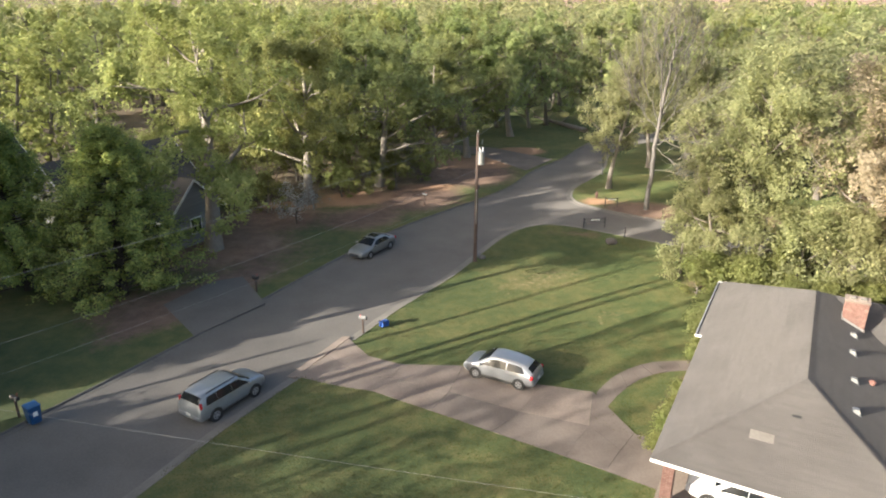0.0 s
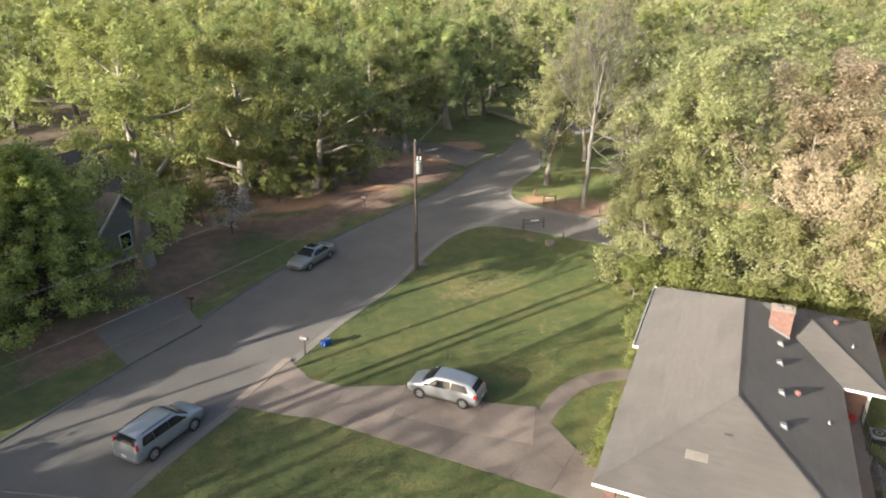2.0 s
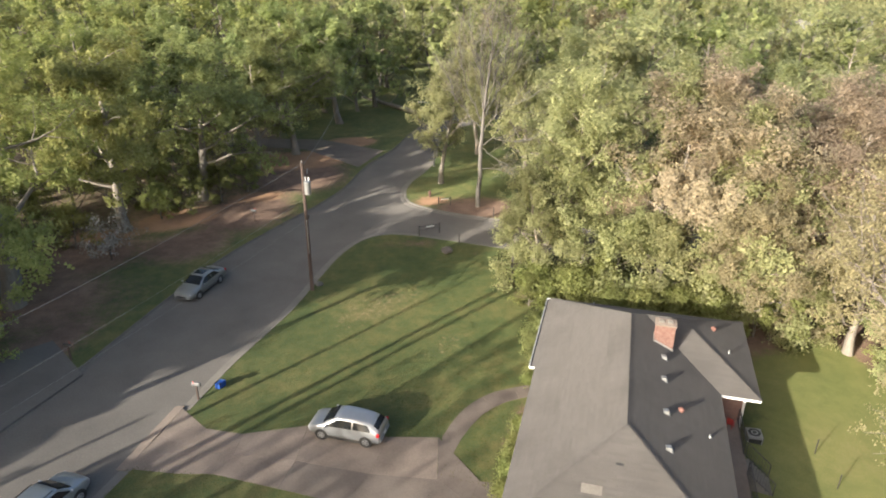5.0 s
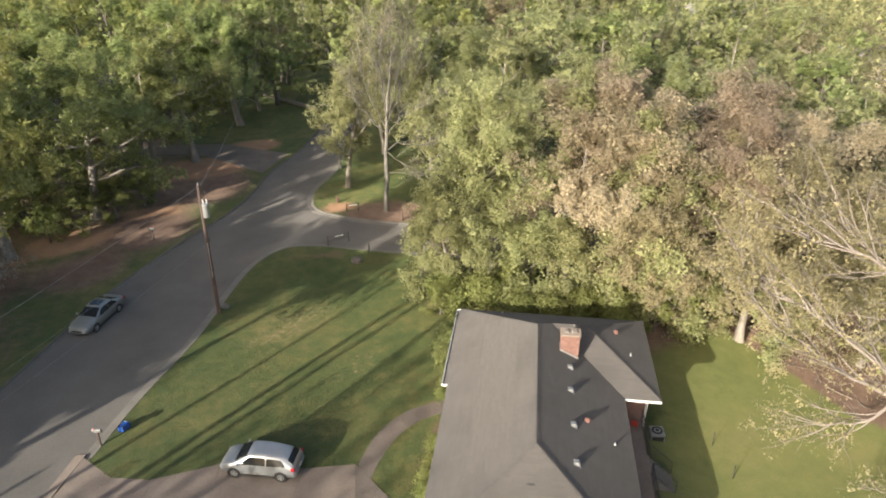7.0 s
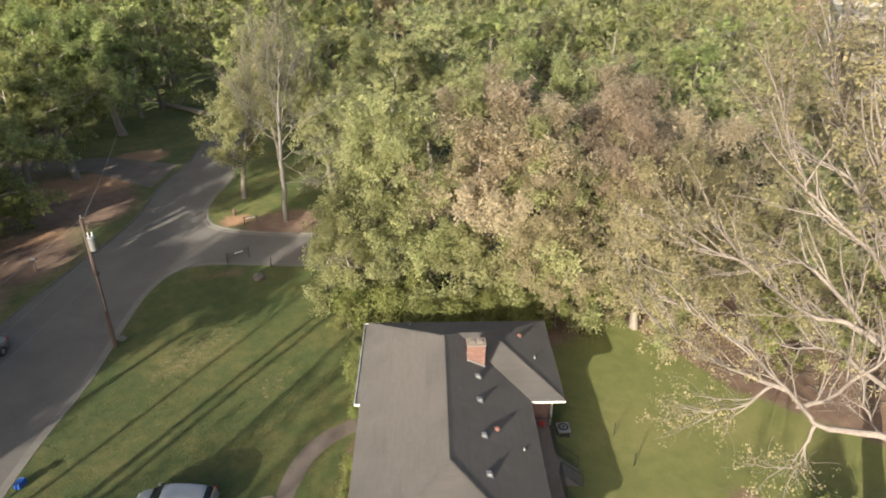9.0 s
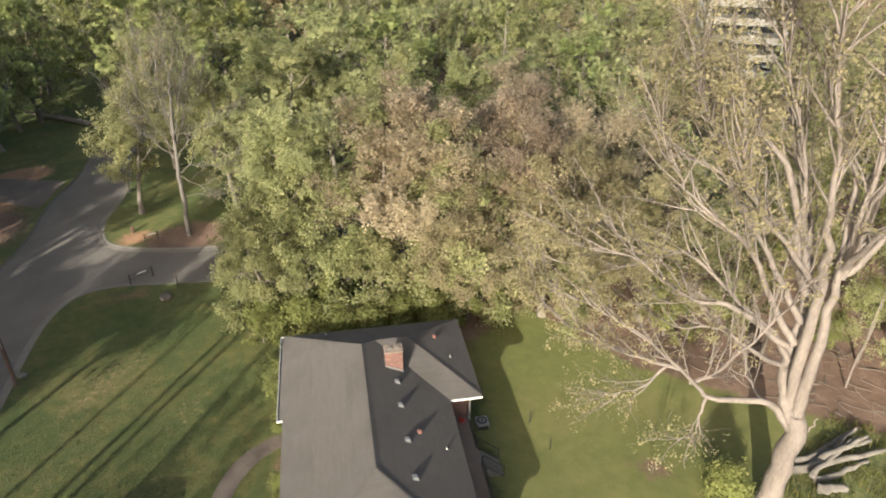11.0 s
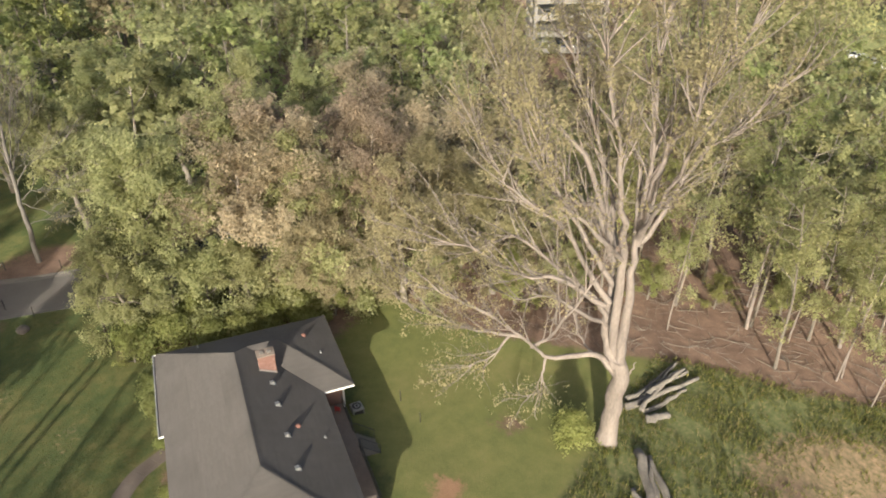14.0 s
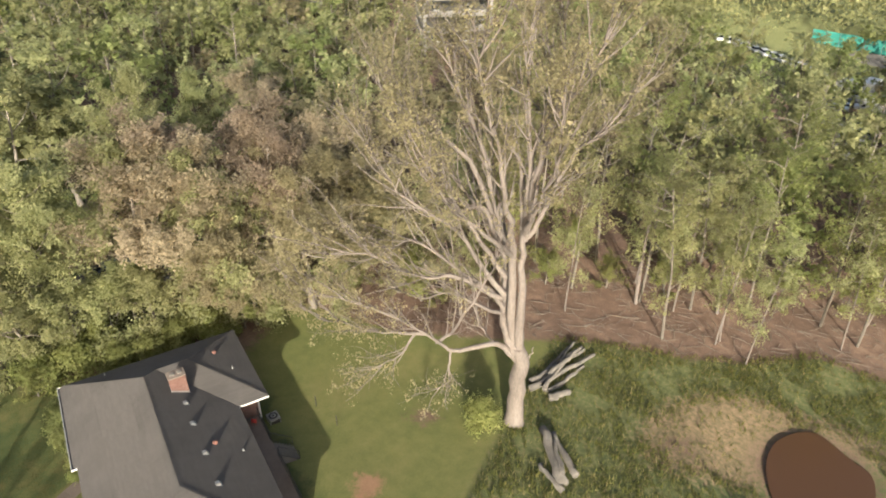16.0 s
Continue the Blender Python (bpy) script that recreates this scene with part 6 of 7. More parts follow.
for x, y in ((15.7, 56.6), (20.6, 62.0)):
    tagged(part("marker_post", cylm((x, y, -0.1), (x, y, 1.0), 0.05, 0.045, 8), BLACK_IRON, None), "short dark marker post at the side road", "post", "marker posts")


def rock(x, y, r, seed, mat, label, z=None):
    bm = bmesh.new()
    bmesh.ops.create_icosphere(bm, subdivisions=2, radius=r)
    for v in bm.verts:
        v.co *= 1 + 0.25 * noise.noise(v.co * (1.6 / r) + Vector((seed, 0, 0)))
        v.co.z *= 0.65
    return tagged(smooth(solid("boulder", bm, mat, pose(x, y, (ground_z(x, y) if z is None else z) + r * 0.3), label)), label, "stone", "lawn stones")


STONE_PINK = rough_surface("brown_stone", (0.06, 0.05, 0.044), (0.14, 0.12, 0.105), 2, 12, 0.9, 0.5, 0.02)
hydrant = thing("fire_hydrant", pose(15.7, 68.8, 0), "small red fire hydrant on the corner by the side road", "hydrant")
part("barrel", cylm((0, 0, -0.1), (0, 0, 0.55), 0.13, 0.11, 14), BRICK, hydrant)
part("bonnet", cylm((0, 0, 0.55), (0, 0, 0.72), 0.14, 0.04, 14), BRICK, hydrant)
for sx in (-1, 1):
    part("nozzle", cylm((sx * 0.1, 0, 0.42), (sx * 0.2, 0, 0.42), 0.055, None, 10), BRICK, hydrant)
rock(14.2, 55.2, 0.5, 1, STONE_PINK, "dull brown boulder at the lawn corner")
rock(2.9, 51.6, 0.3, 2, KERB, "pale stone at the pole's foot")
for x, y in ((28.2, 26.6), (27.5, 24.1)):
    z = ground_z(x, y)
    tagged(part("garden_stake", cylm((x, y, z - 0.2), (x, y, z + 1.0), 0.03, None, 8), BLACK_IRON, None), "thin dark iron stake in the back lawn", "stake", "garden stakes")


# ---- fallen logs ----
def log(x, y, turn, length, r, lift, seed, label):
    rng2 = np.random.default_rng(seed)
    pts = np.array([(t * length - length / 2, rng2.normal(0, 0.06), rng2.normal(0, 0.05)) for t in np.linspace(0, 1, 8)])
    rad = r * rng2.uniform(0.8, 1.12, 8) * np.linspace(1.05, 0.72, 8)
    V, F = tubes([(pts, rad, 11)])
    me = mesh_np("fallen_log", V, F)
    bm = bmesh.new()
    bm.from_mesh(me)
    bmesh.ops.holes_fill(bm, edges=[e for e in bm.edges if e.is_boundary])
    c, s = math.cos(radians(turn)), math.sin(radians(turn))
    za, zb = ground_z(x - c * length / 2, y - s * length / 2), ground_z(x + c * length / 2, y + s * length / 2)
    tilt = -math.degrees(math.atan2(zb - za, length))
    return tagged(smooth(solid("fallen_log", bm, LOG_WOOD, pose(x, y, (za + zb) / 2 + r * 0.75 + lift, 0, 0, turn) @ pose(0, 0, 0, 0, tilt, 0), label)), label, "log", "fallen logs")


for k, (dx, dy, ln, r, up) in enumerate(((0, 0, 8.6, 0.27, 0), (0.5, 0.7, 7.6, 0.24, 0), (-0.9, -0.55, 5.6, 0.22, 0), (1.2, 0.3, 5.6, 0.2, 0.42), (-1.6, 0.95, 3.6, 0.18, 0.1), (0.9, 1.15, 6.4, 0.2, 0), (-0.3, 0.35, 6.8, 0.17, 0.4), (2.4, 0.7, 4.2, 0.15, 0.3))):
    log(44.2 + dx, 12.9 + dy, -19 + k * 3, ln, r, up, 80 + k, "weathered grey fallen log in a pile on rough grass")
log(40.9, 12.0, -30, 2.0, 0.34, 0, 90, "short cut grey log on rough grass")
for k, (x, y, a, ln, r, up) in enumerate(((34.2, 9.9, 38, 5.4, 0.42, 0), (34.9, 9.3, 44, 4.2, 0.28, 0), (34.0, 9.4, 33, 3.2, 0.2, 0.55), (32.2, 9.2, 60, 2.6, 0.24, 0))):
    log(x, y, a, ln, r, up, 95 + k, "split grey fallen log below the giant tree")


# ---- neighbours' houses ----
ROOF_DARK = rough_surface("dark_shingle", (0.05, 0.046, 0.042), (0.12, 0.11, 0.10), 0.7, 22, 0.93, 0.4, 0.006)
SIDING = rough_surface("grey_siding", (0.13, 0.13, 0.125), (0.22, 0.215, 0.205), 0.8, 12, 0.8, 0.3, 0.005, stretch=(0.2, 0.2, 6))


def gable_house(x, y, turn, length, depth, eave, ridge, wall, label, porch=False):
    """A house with a gabled roof, overhanging eaves, white trim and windows; its front looks along local -y."""
    h = thing("neighbour_house", pose(x, y, ground_z(x, y), 0, 0, turn), label, "house", "neighbour houses")
    bm = bmesh.new()
    prism(bm, [(-length / 2, -depth / 2), (length / 2, -depth / 2), (length / 2, depth / 2), (-length / 2, depth / 2)], -0.3, eave)
    for sx in (-1, 1):
        poly(bm, [(sx * length / 2, -depth / 2, eave), (sx * length / 2, depth / 2, eave), (sx * length / 2, 0, ridge)])
    part("wall", bm, wall, h)
    o, p = 0.45, (ridge - eave) / (depth / 2)
    rf = bmesh.new()
    for sy in (-1, 1):
        lo, hi = (depth / 2 + o) * sy, 0
        zl, zh = eave - p * o, ridge
        L = length / 2 + o
        top = [(-L, lo, zl + 0.14), (L, lo, zl + 0.14), (L, hi, zh + 0.14), (-L, hi, zh + 0.14)]
        bot = [(a, b, c - 0.12) for a, b, c in top]
        q = [rf.verts.new(v) for v in top + bot]
        for f in ((0, 1, 2, 3), (4, 5, 6, 7), (0, 1, 5, 4), (1, 2, 6, 5), (2, 3, 7, 6), (3, 0, 4, 7)):
            rf.faces.new([q[i] for i in f])
    bmesh.ops.recalc_face_normals(rf, faces=rf.faces[:])
    part("roof", rf, ROOF_DARK, h)
    for sx in (-1, 1):
        for sy in (-1, 1):
            L = math.hypot(depth / 2 + o, p * (depth / 2 + o))
            a = math.atan2(p, 1) * sy
            part("bargeboard", boxm(sx * (length / 2 + o + 0.015), sy * (depth / 4 + o / 2), (eave - p * o + ridge) / 2 + 0.06, 0.04, L, 0.2, 0.0, Matrix.Rotation(-a, 4, "X")), WHITE, h, "white bargeboard")
    for sy in (-1, 1):
        part("fascia", boxm(0, sy * (depth / 2 + o + 0.02), eave - p * o + 0.06, length + 2 * o, 0.04, 0.18), WHITE, h, "white eaves board")
    n = max(2, int(length / 3.2))
    for k in range(n):
        wx = (k + 0.5) * length / n - length / 2
        w = part("window", boxm(wx, -depth / 2 - 0.03, eave * 0.55, 1.25, 0.08, 1.5, 0.01), WHITE, h, "white framed window")
        for j in (-1, 1):
            for i in (-1, 1):
                part("pane", boxm(wx + 0.28 * j, -depth / 2 - 0.075, eave * 0.55 + 0.34 * i, 0.48, 0.02, 0.6), GLASS, w)
        for j in (-1, 1):
            part("shutter", boxm(wx + 0.82 * j, -depth / 2 - 0.04, eave * 0.55, 0.34, 0.05, 1.5, 0.005), BLACK_IRON, h, "black shutter")
    for sx in (-1, 1):
        w = part("window", boxm(sx * (length / 2 + 0.03), 0, eave * 0.55, 0.08, 1.2, 1.4, 0.01), WHITE, h, "white framed window")
        part("pane", boxm(sx * (length / 2 + 0.075), 0, eave * 0.55, 0.02, 1.0, 1.2), GLASS, w)
    return h


gable_house(-29.2, 58.2, 62, 12, 8.5, 3.2, 7.4, SIDING, "grey house with white gables among the oaks")
gable_house(-24.0, 56.4, -28, 6, 5.6, 3.0, 5.6, SIDING, "small grey gabled wing with a shuttered window")
gable_house(-46.0, 60.0, 60, 13, 9, 3.2, 7.2, SIDING, "grey house half hidden behind evergreens")
gable_house(-12.0, 104.0, 40, 14, 9, 3.0, 6.4, BRICK_WALL, "low brick house behind the straw bed")


# ---- far buildings ----
PALE_CONCRETE = rough_surface("pale_concrete", (0.143, 0.134, 0.12), (0.21, 0.199, 0.18), 0.3, 4, 0.85, 0.2, 0.01)


def far_car(proto_meshes, m, mat):
    c = thing("far_car", m, "small parked car seen far off", "car", "far parked cars")
    for nm, me in proto_meshes:
        o = part(nm, me, None, c)
        if not me.materials:
            me.materials.append(mat if nm != "cabin" else GLASS)
        if nm != "cabin":
            o.material_slots[0].link = "OBJECT"
            o.material_slots[0].material = mat
    return c


def simple_car_meshes():
    bm = bmesh.new()
    box(bm, 0, 0, 0.6, 4.4, 1.76, 0.62, 0.14)
    b3 = bmesh.new()
    box(b3, -0.2, 0, 1.42, 1.75, 1.3, 0.06, 0.02)
    b2 = bmesh.new()
    box(b2, -0.2, 0, 1.12, 2.5, 1.5, 0.56, 0.0)
    for v in b2.verts:
        if v.co.z > 1.2:
            v.co.x = -0.2 + (v.co.x + 0.2) * 0.66
            v.co.y *= 0.84
    out = []
    for nm, b in (("body", bm), ("cabin", b2), ("roof", b3)):
        me = bpy.data.meshes.new("far_" + nm)
        b.to_mesh(me)
        b.free()
        out.append((nm, me))
    return out


FAR_CAR = simple_car_meshes()
CAR_TONES = [WHITE_PAINT, PALE_SILVER, SILVER, NAVY_PAINT, WHITE_PAINT, GREY_PAINT]


def parking_deck(x, y, turn, length, depth, levels):
    z = ground_z(x, y)
    d = thing("parking_deck", pose(x, y, z, 0, 0, turn), "pale concrete parking deck with open storeys", "parking deck")
    for k in range(levels):
        h = 3.3 * k
        part("floor_slab", boxm(0, 0, h, length, depth, 0.35, 0.02), PALE_CONCRETE, d)
        if k:
            for sy in (-1, 1):
                part("parapet", boxm(0, sy * (depth / 2 - 0.1), h + 0.55, length, 0.25, 1.15, 0.02), PALE_CONCRETE, d)
            for sx in (-1, 1):
                part("parapet", boxm(sx * (length / 2 - 0.1), 0, h + 0.55, 0.25, depth, 1.15, 0.02), PALE_CONCRETE, d)
        if k < levels - 1:
            for i in range(int(length / 8) + 1):
                for sy in (-1, 0, 1):
                    part("column", boxm(-length / 2 + 0.4 + i * (length - 0.8) / int(length / 8), sy * (depth / 2 - 0.4), h + 1.65, 0.6, 0.6, 3.3), PALE_CONCRETE, d)
    rng3 = random.Random(4)
    for k in range(1, levels):
        for i in range(int(length / 3.4)):
            if rng3.random() < 0.75:
                far_car(FAR_CAR, pose(x, y, z, 0, 0, turn) @ pose(-length / 2 + 3 + i * 3.3, -depth / 2 + 3.2, 3.3 * k + 0.18, 0, 0, 90), CAR_TONES[rng3.randrange(6)])
    return d


parking_deck(137, 77, -52, 15, 18, 6)


def flat_building(x, y, turn, length, depth, height, label, cols):
    z = ground_z(x, y)
    b = thing("office_building", pose(x, y, z, 0, 0, turn), label, "building", "far buildings")
    part("wall", boxm(0, 0, height / 2 - 0.5, length, depth, height + 1), PALE_CONCRETE, b)
    part("roof", boxm(0, 0, height + 0.08, length - 0.6, depth - 0.6, 0.12), KERB, b)
    for sy in (-1, 1):
        part("parapet", boxm(0, sy * (depth / 2 - 0.12), height + 0.3, length, 0.26, 0.62), PALE_CONCRETE, b)
    for sx in (-1, 1):
        part("parapet", boxm(sx * (length / 2 - 0.12), 0, height + 0.3, 0.26, depth - 0.6, 0.62), PALE_CONCRETE, b)
    part("roof_unit", boxm(length * 0.15, 0, height + 0.8, 2.6, 2.0, 1.3, 0.05), GALV, b, "grey rooftop unit")
    for st in range(max(1, int(height / 3.4))):
        for k in range(cols):
            w = part("window", boxm((k + 0.5) * length / cols - length / 2, -depth / 2 - 0.03, 1.7 + st * 3.4, length / cols * 0.7, 0.08, 1.7), GREY_METAL, b)
            part("pane", boxm((k + 0.5) * length / cols - length / 2, -depth / 2 - 0.08, 1.7 + st * 3.4, length / cols * 0.62, 0.02, 1.5), GLASS, w)
    return b


flat_building(146, 122, -40, 26, 16, 6.2, "pale flat-roofed building beyond the woods", 9)
flat_building(138, 158, -35, 22, 14, 10, "white flat-roofed building beyond the woods", 7)


# ---- the far lot with white vehicles and the playing field ----
def lot_point(u, v):
    return (LOT[0] + u, LOT[1] + v)


lot = bmesh.new()
for i in range(12):
    for j in range(8):
        q = [lot_point(LOT[2] * (2 * (i + a) / 12 - 1), LOT[3] * (2 * (j + b) / 8 - 1)) for a, b in ((0, 0), (1, 0), (1, 1), (0, 1))]
        lot.faces.new([lot.verts.new((px, py, ground_z(px, py) + 0.25)) for px, py in q])
bmesh.ops.remove_doubles(lot, verts=lot.verts[:], dist=0.001)
solid("parking_lot", lot, ASPHALT, Matrix(), "grey asphalt parking lot beyond the woods", "parking lot", kind="structure")


def box_truck(x, y, turn):
    t = thing("box_truck", pose(x, y, ground_z(x, y) + 0.25, 0, 0, turn), "white box truck parked in the far lot", "truck", "white trucks")
    part("cargo_box", boxm(-0.9, 0, 1.95, 4.8, 2.3, 2.5, 0.05), WHITE, t)
    part("cab", boxm(2.5, 0, 1.35, 1.7, 2.1, 1.7, 0.15), WHITE_PAINT, t)
    part("windscreen", boxm(3.3, 0, 1.75, 0.12, 1.8, 0.7, 0.02), GLASS, t)
    part("chassis", boxm(0, 0, 0.6, 6.4, 1.2, 0.25), BLACK_IRON, t)
    for wx in (-2, 2.3):
        for sy in (-1, 1):
            part("wheel", cylm((wx, sy * 0.75, 0.42), (wx, sy * 1.05, 0.42), 0.42, None, 14), RUBBER, t)
    return t


truck0 = box_truck(*lot_point(1, -17), 20)
rng4 = random.Random(8)
for u, v in ((5, -14), (-6, -16), (3, -10), (-2, -19)):
    px, py = lot_point(u, v)
    copy_thing(truck0, pose(px, py, ground_z(px, py) + 0.25, 0, 0, rng4.uniform(-40, 60)))
# rows of parked cars, the longest curving along the far side
for k in range(19):
    t = k / 18
    px, py = 182 - 30 * t, 27 - 31 * t - 4 * math.sin(math.pi * t)
    far_car(FAR_CAR, pose(px, py, ground_z(px, py) + 0.26, 0, 0, 20 + 30 * t), CAR_TONES[(0, 0, 1, 0, 2, 0)[k % 6]])
for v in (-19.5, -14, -9):
    for u in range(-32, 4, 3):
        if rng4.random() < 0.72:
            px, py = lot_point(u, v)
            far_car(FAR_CAR, pose(px, py, ground_z(px, py) + 0.26, 0, 0, 90 + rng4.uniform(-3, 3)), CAR_TONES[rng4.randrange(6)])
TEAL = rough_surface("teal_sheet", (0.02, 0.16, 0.13), (0.04, 0.26, 0.21), 0.5, 8, 0.6, 0.2, 0.01)
tb = thing("court_screen", pose(188.5, -3.5, ground_z(188, -3), 0, 0, 78), "long teal windscreen round a sports court", "screen")
part("sheet", boxm(0, 0, 2.0, 22, 0.12, 3.2, 0.02), TEAL, tb)
for k in range(8):
    part("post", cylm((-10.8 + k * 3.09, 0.12, -0.2), (-10.8 + k * 3.09, 0.12, 3.8), 0.06, None, 8), GALV, tb)


# ---- grass and litter ----
def tall_grass():
    """Rough grass behind the garden: single blades in tufts."""
    rng = np.random.default_rng(31)
    V = []
    for _ in range(17000):
        x, y = rng.uniform(26, 64), rng.uniform(-18, 19)
        w = wood_side(x, y)
        if w > 0.6 or rough_line(x, y) < 0.2 or math.hypot(x - POND[0], y - POND[1]) < 5.2:
            continue
        if (noise.noise((x * 0.3, y * 0.3, 3)) < -0.22 or blob(x, y, 45.0, -0.6, 6.5, 3.8, -38) > 0.55) and rng.random() < 0.82:
            continue
        z = ground_z(x, y)
        d = math.hypot(x - POND[0], y - POND[1])
        if d < 9:
            k = min(1.0, (9 - d) / 4.2)
            z += (ground_z(*POND) - 0.5 - z) * k * k * (3 - 2 * k)
        h0 = rng.uniform(0.16, 0.42)
        for _ in range(5):
            a = rng.uniform(0, math.tau)
            bx, by = x + rng.normal(0, 0.14), y + rng.normal(0, 0.14)
            h = h0 * rng.uniform(0.6, 1.3)
            lx, ly = math.cos(a) * h * 0.5, math.sin(a) * h * 0.5
            wx, wy = -math.sin(a) * 0.034, math.cos(a) * 0.034
            V += [(bx - wx, by - wy, z - 0.03), (bx + wx, by + wy, z - 0.03), (bx + lx, by + ly, z + h)]
    return mesh_np("tall_grass", V, np.arange(len(V)).reshape(-1, 3))


GRASS_BLADE = leaf_material("rough_grass_blade", (0.11, 0.125, 0.036), (0.185, 0.182, 0.055), (0.32, 0.262, 0.138), 0.55)
tagged(part("tall_grass", tall_grass(), GRASS_BLADE, None), "rough green and straw-coloured grass tufts", "grass", kind="stuff")


def lawn_tufts():
    """Short uneven tufts over the mown lawns round the house."""
    rng = np.random.default_rng(35)
    x, y = rng.uniform(-14, 22, 80000), rng.uniform(18, 60, 80000)
    c = []
    for px, py in zip(x, y):
        if not near_lawn(px, py):
            continue
        c.append((px, py, ground_z(px, py) + 0.02))
    c = np.array(c)
    k = len(c)
    a = rng.uniform(0, math.tau, k)
    h = rng.uniform(0.015, 0.035, k)
    w = 0.032
    d = np.stack([np.cos(a), np.sin(a), np.zeros(k)], 1)
    side = np.stack([-np.sin(a), np.cos(a), np.zeros(k)], 1)
    v = np.stack([c - side * w, c + side * w, c + d * (h * 2.2)[:, None] + np.stack([np.zeros(k), np.zeros(k), h], 1)], 1)
    return mesh_np("lawn_tufts", v.reshape(-1, 3), np.arange(3 * k).reshape(k, 3))


def near_lawn(x, y):
    """On the mown grass: off the street, the drive and the path, outside the house."""
    if inside(x, y, LAWN_FRONT):
        return not (inside(x, y, DRIVE_OUTLINE) or any(math.hypot(x - a, y - b) < 0.75 for a, b in PATH_LINE))
    return False


PATH_LINE = spline([(7.9, 30.6), (9.25, 32.4), (10.75, 33.8), (12.45, 34.6), (14.4, 34.8)], 0.5)
LAWN_FRONT = [(-13.0, 25.0), (-10.4, 29.6), (-7.6, 34.4), (-5.4, 38.2), (-2.9, 42.6), (0.8, 48.2), (3.6, 53.6), (5.6, 56.8), (7.4, 58.9), (9.2, 59.8), (11.5, 59.2), (15, 57), (20, 53.8), (21, 48), (17.5, 41.5), (14, 35.6), (12.6, 30), (11.6, 22.6), (7, 19.5), (-10, 20)]
LAWN_BLADE = leaf_material("lawn_blade", (0.048, 0.062, 0.015), (0.08, 0.084, 0.024), (0.116, 0.104, 0.04), 0.5)
tagged(part("lawn_tufts", lawn_tufts(), LAWN_BLADE, None), "short uneven green and yellowed lawn grass", "grass", kind="stuff")


def stick_litter():
    rng = np.random.default_rng(33)
    limbs = []
    for _ in range(2200):
        x, y = rng.uniform(40, 82), rng.uniform(-25, 34)
        if not 0.8 < wood_side(x, y) < 22:
            continue
        a, L = rng.uniform(0, math.tau), rng.uniform(0.6, 2.6)
        p = np.array([(x + math.cos(a) * L * t, y + math.sin(a) * L * t, 0) for t in (-0.5, 0, 0.5)]) + rng.normal(0, 0.06, (3, 3))
        for q in p:
            q[2] = ground_z(q[0], q[1]) + 0.05 + abs(rng.normal(0, 0.05))
        limbs.append((p, np.array([0.026, 0.022, 0.01]) * rng.uniform(0.6, 1.3), 3))
    V, F = tubes(limbs)
    return mesh_np("fallen_sticks", V, F)


tagged(part("fallen_sticks", stick_litter(), BARK_PALE, None), "dead sticks strewn over the woodland soil", "sticks", kind="stuff")


# ---- dogwood, dead stem ----
LEAF_WHITE = leaf_material("dogwood_blossom", (0.169, 0.173, 0.169), (0.262, 0.262, 0.253), (0.323, 0.323, 0.314), 0.4)
plant("dogwood_tree", broadleaf(55, 3.6, 0.08, 2.6, 0.2, 12, 1500, 0.14, 0.02, 0.3, 4), BARK_DARK, LEAF_WHITE, at_foot(-14.0, 60.3), "small dogwood with thin white blossom in the shade")
for x, y, h in ((59.5, 11.0, 9.5), (63.0, 3.5, 7.0)):
    rngd = np.random.default_rng(int(x))
    pts, rad = bough(rngd, (0, 0, -0.3), (0.05, 0.02, 1), h, 0.2, 0.1, 0.1, 0.03, 8)
    V, F = tubes([(pts, rad, 8)])
    tagged(smooth(solid("dead_stem", mesh_np("dead_stem", V, F), BARK_GIANT, at_foot(x, y), "broken pale dead stem at the wood's edge")), category="tree stump", group="dead stems")


rngd = np.random.default_rng(88)
pts, rad = bough(rngd, (0, 0, 0.3), (-0.45, 0.89, 0.0), 13.5, 0.42, 0.16, 0.0, 0.03, 9)
pts[:, 2] = np.linspace(0.36, 0.5, len(pts))
V, F = tubes([(pts, rad, 9)] + [(*bough(rngd, pts[k], (0.8 * (-1) ** k, 0.6, 0.5), 2.6, 0.09, 0.03, 0.1, 0.1, 4), 4) for k in (4, 5, 6, 7)])
tagged(smooth(solid("fallen_log", mesh_np("fallen_log", V, F), BARK_PALE, at_foot(21.2, 103.4), "pale fallen trunk lying on the shaded lawn")), category="log")


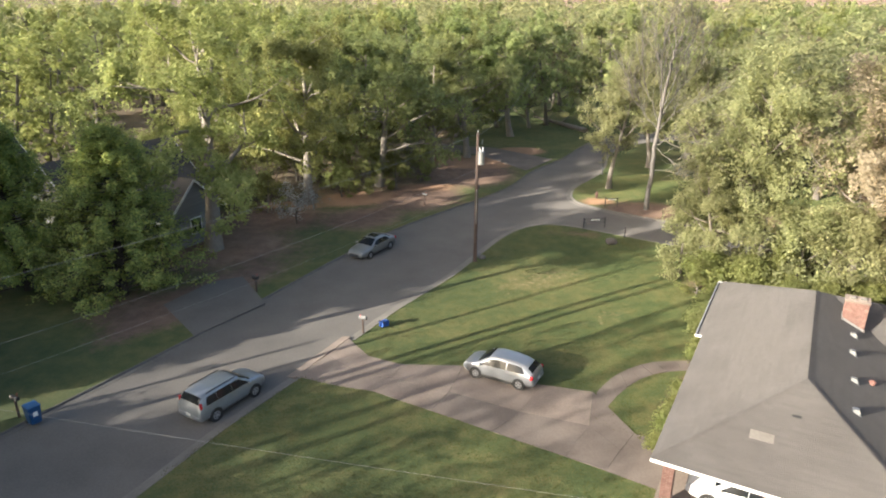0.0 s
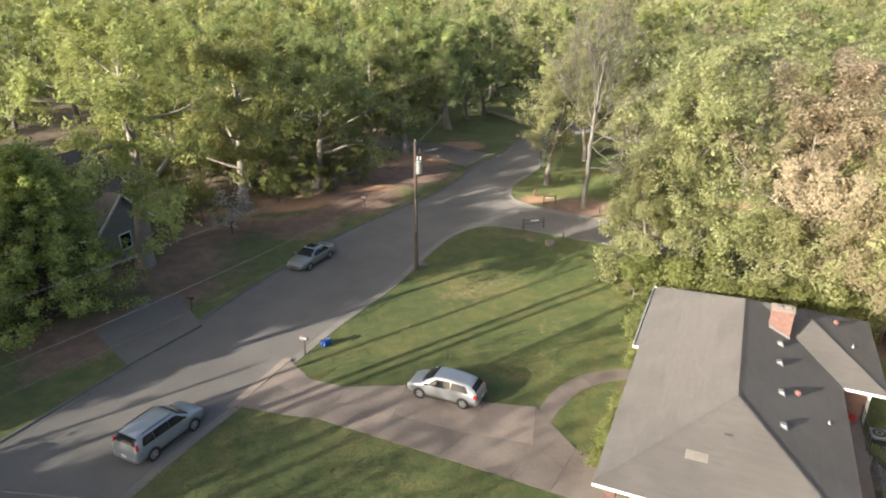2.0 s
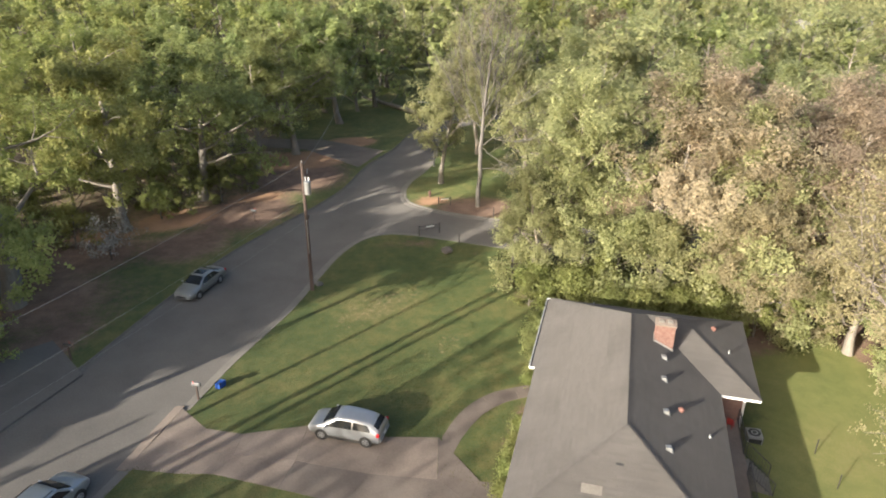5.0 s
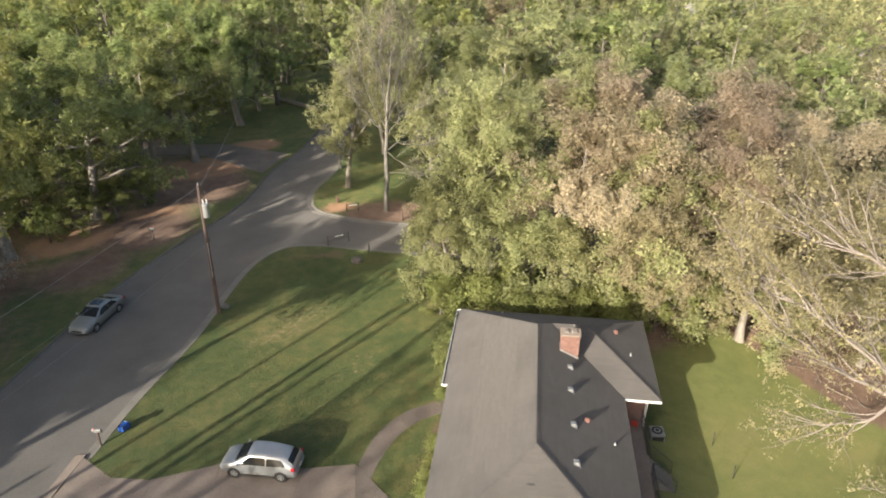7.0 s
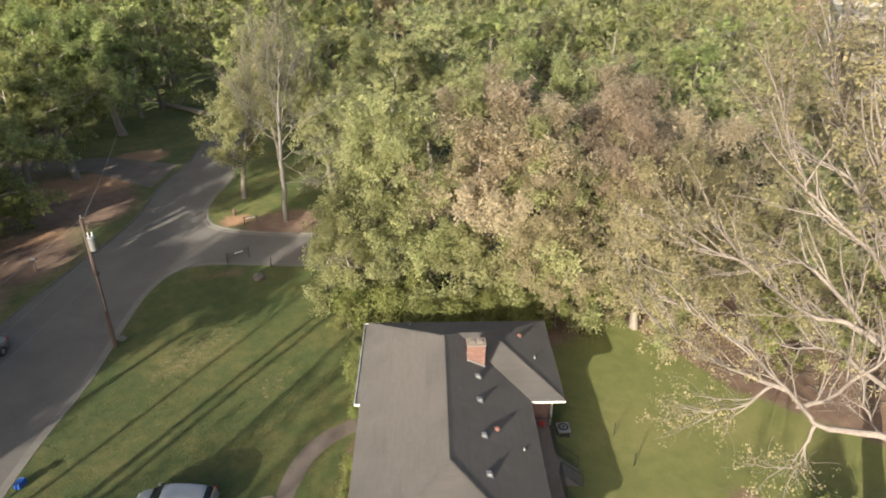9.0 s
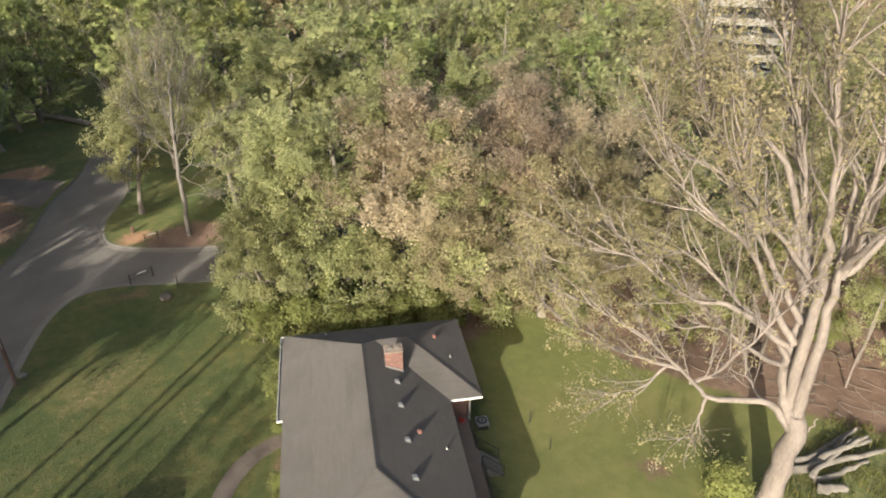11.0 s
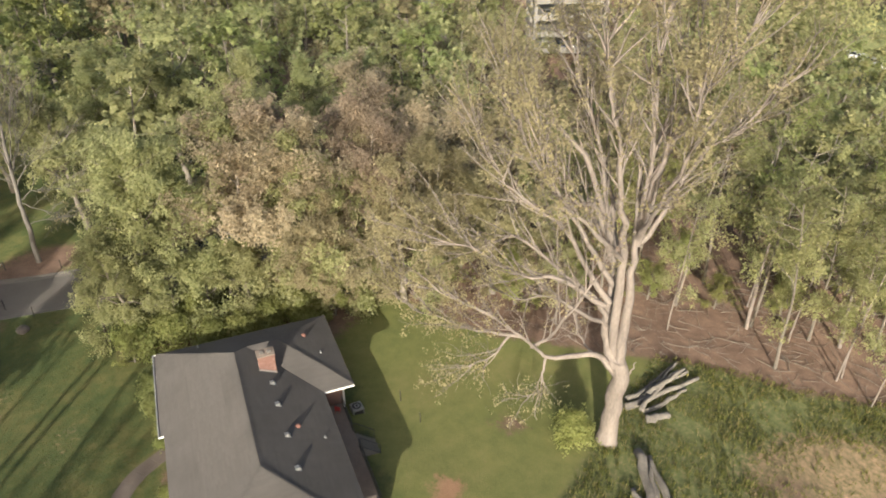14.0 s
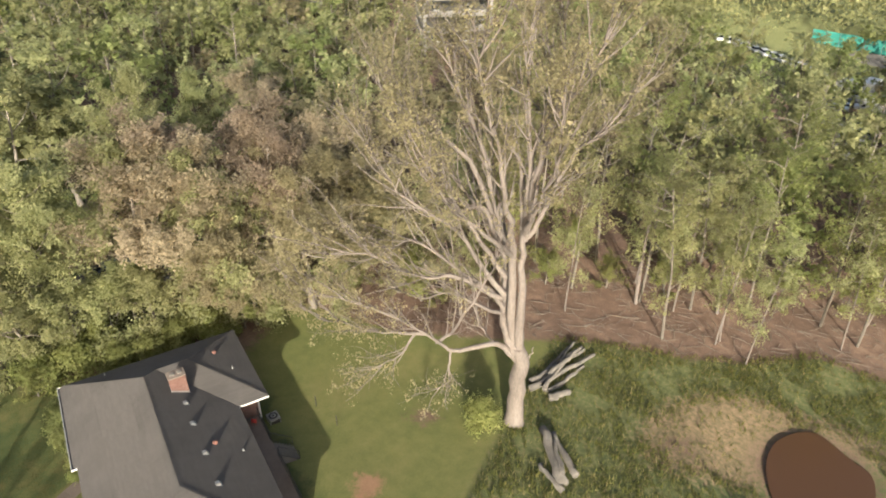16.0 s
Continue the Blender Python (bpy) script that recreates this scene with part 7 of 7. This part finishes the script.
# ---- shingles, laid in courses over each roof plane ----
def shingles():
    course, strip_len, lift = 0.145, 0.92, 0.006
    near, rest = [], []
    rng = random.Random(12)
    for name, pts in PLANES.items():
        p = [Vector(q) for q in pts]
        o = p[0]
        n = (p[1] - o).cross(p[2] - o).normalized()
        if n.z < 0:
            n = -n
        up = (Vector((0, 0, 1)) - n * n.z).normalized()
        ax = up.cross(n)
        uv = [((q - o).dot(ax), (q - o).dot(up)) for q in p]
        v0, v1 = min(v for _, v in uv), max(v for _, v in uv)
        rows = int((v1 - v0) / course)

        def span(v):
            xs = []
            for (ua, va), (ub, vb) in zip(uv, uv[1:] + uv[:1]):
                if (va - v) * (vb - v) < 0:
                    xs.append(ua + (ub - ua) * (v - va) / (vb - va))
            return (min(xs), max(xs)) if len(xs) >= 2 else None

        for r in range(rows + 1):
            va, vb = v0 + r * course + 0.002, v0 + (r + 1) * course
            lo, hi = span(va + 0.001), span(min(vb, v1 - 0.003))
            if not lo or not hi:
                continue
            u = lo[0] - rng.uniform(0, strip_len)
            while u < lo[1]:
                a, b = max(u, lo[0]), min(u + strip_len - 0.006, lo[1])
                a2, b2 = max(u, hi[0]), min(u + strip_len - 0.006, hi[1])
                u += strip_len
                if b - a < 0.05:
                    continue
                if b2 - a2 < 0.02:
                    a2 = b2 = min(max((a + b) / 2, hi[0]), hi[1])
                t = lift + rng.uniform(-0.002, 0.003)
                q = [o + ax * a + up * (va - 0.012) + n * t, o + ax * b + up * (va - 0.012) + n * t, o + ax * b2 + up * vb + n * 0.003, o + ax * a2 + up * vb + n * 0.003,
                     o + ax * a + up * (va - 0.012) - n * 0.004, o + ax * b + up * (va - 0.012) - n * 0.004]
                # the courses seen closest, half way up the street front
                if name == "west" and 14 <= r < 30 and len(near) < 290 and -15.5 < q[0].y < -3:
                    near.append(q)
                else:
                    rest.append(q)
    F = ((0, 1, 2, 3), (4, 5, 1, 0))
    for q in near:
        me = bpy.data.meshes.new("shingle")
        c = q[0]
        me.from_pydata([v - c for v in q], [], F)
        ob = part("shingle", me, SHINGLE, roof)
        ob.location = c
    V = [tuple(v) for q in rest for v in q]
    me = bpy.data.meshes.new("shingles")
    me.from_pydata(V, [], [tuple(6 * i + k for k in f) for i in range(len(rest)) for f in F])
    part("shingles", me, SHINGLE_REST, roof)["kind"] = "stuff"
    # ridge and hip caps
    caps = bmesh.new()
    for a, b in (((XR, YT, RIDGE), (XR, YR, RIDGE)), ((X0, YS, EAVE), (XR, YT, RIDGE)), ((X1, YS, EAVE), (XR, YT, RIDGE)), ((X0, YN, EAVE), (XR, YR, RIDGE)), ((XV, YM, ZM), (XR, YR, RIDGE)), ((XV, YM, ZM), (XA, YM, ZM)), ((XW, YN, EAVE), (XA, YM, ZM)), ((XW, YW, EAVE), (XA, YM, ZM))):
        a, b = Vector(a), Vector(b)
        d = (b - a).normalized()
        side = d.cross(Vector((0, 0, 1))).normalized() * 0.13
        k, L = 0.0, (b - a).length
        while k < L - 0.05:
            e = min(L, k + 0.2)
            p0, p1 = a + d * k, a + d * e
            drop = Vector((0, 0, -0.055 if abs(d.z) < 0.05 else -0.03))
            hi, lo = Vector((0, 0, 0.034)), Vector((0, 0, 0.02))
            poly(caps, [p0 - side + drop + hi, p0 + hi, p1 + lo, p1 - side + drop + lo], [p0 + hi, p0 + side + drop + hi, p1 + side + drop + lo, p1 + lo])
            k += 0.2
    part("ridge_capping", caps, SHINGLE_REST, roof)["kind"] = "stuff"


def shingle_rest_material():
    m = SHINGLE.copy()
    m.name = "grey_shingle_courses"
    nt = m.node_tree
    for n in list(nt.nodes):
        if n.bl_idname == "ShaderNodeObjectInfo":
            g = nt.nodes.new("ShaderNodeNewGeometry")
            for l in list(n.outputs["Random"].links):
                nt.links.new(g.outputs["Random Per Island"], l.to_socket)
    return m


SHINGLE_REST = shingle_rest_material()
shingles()
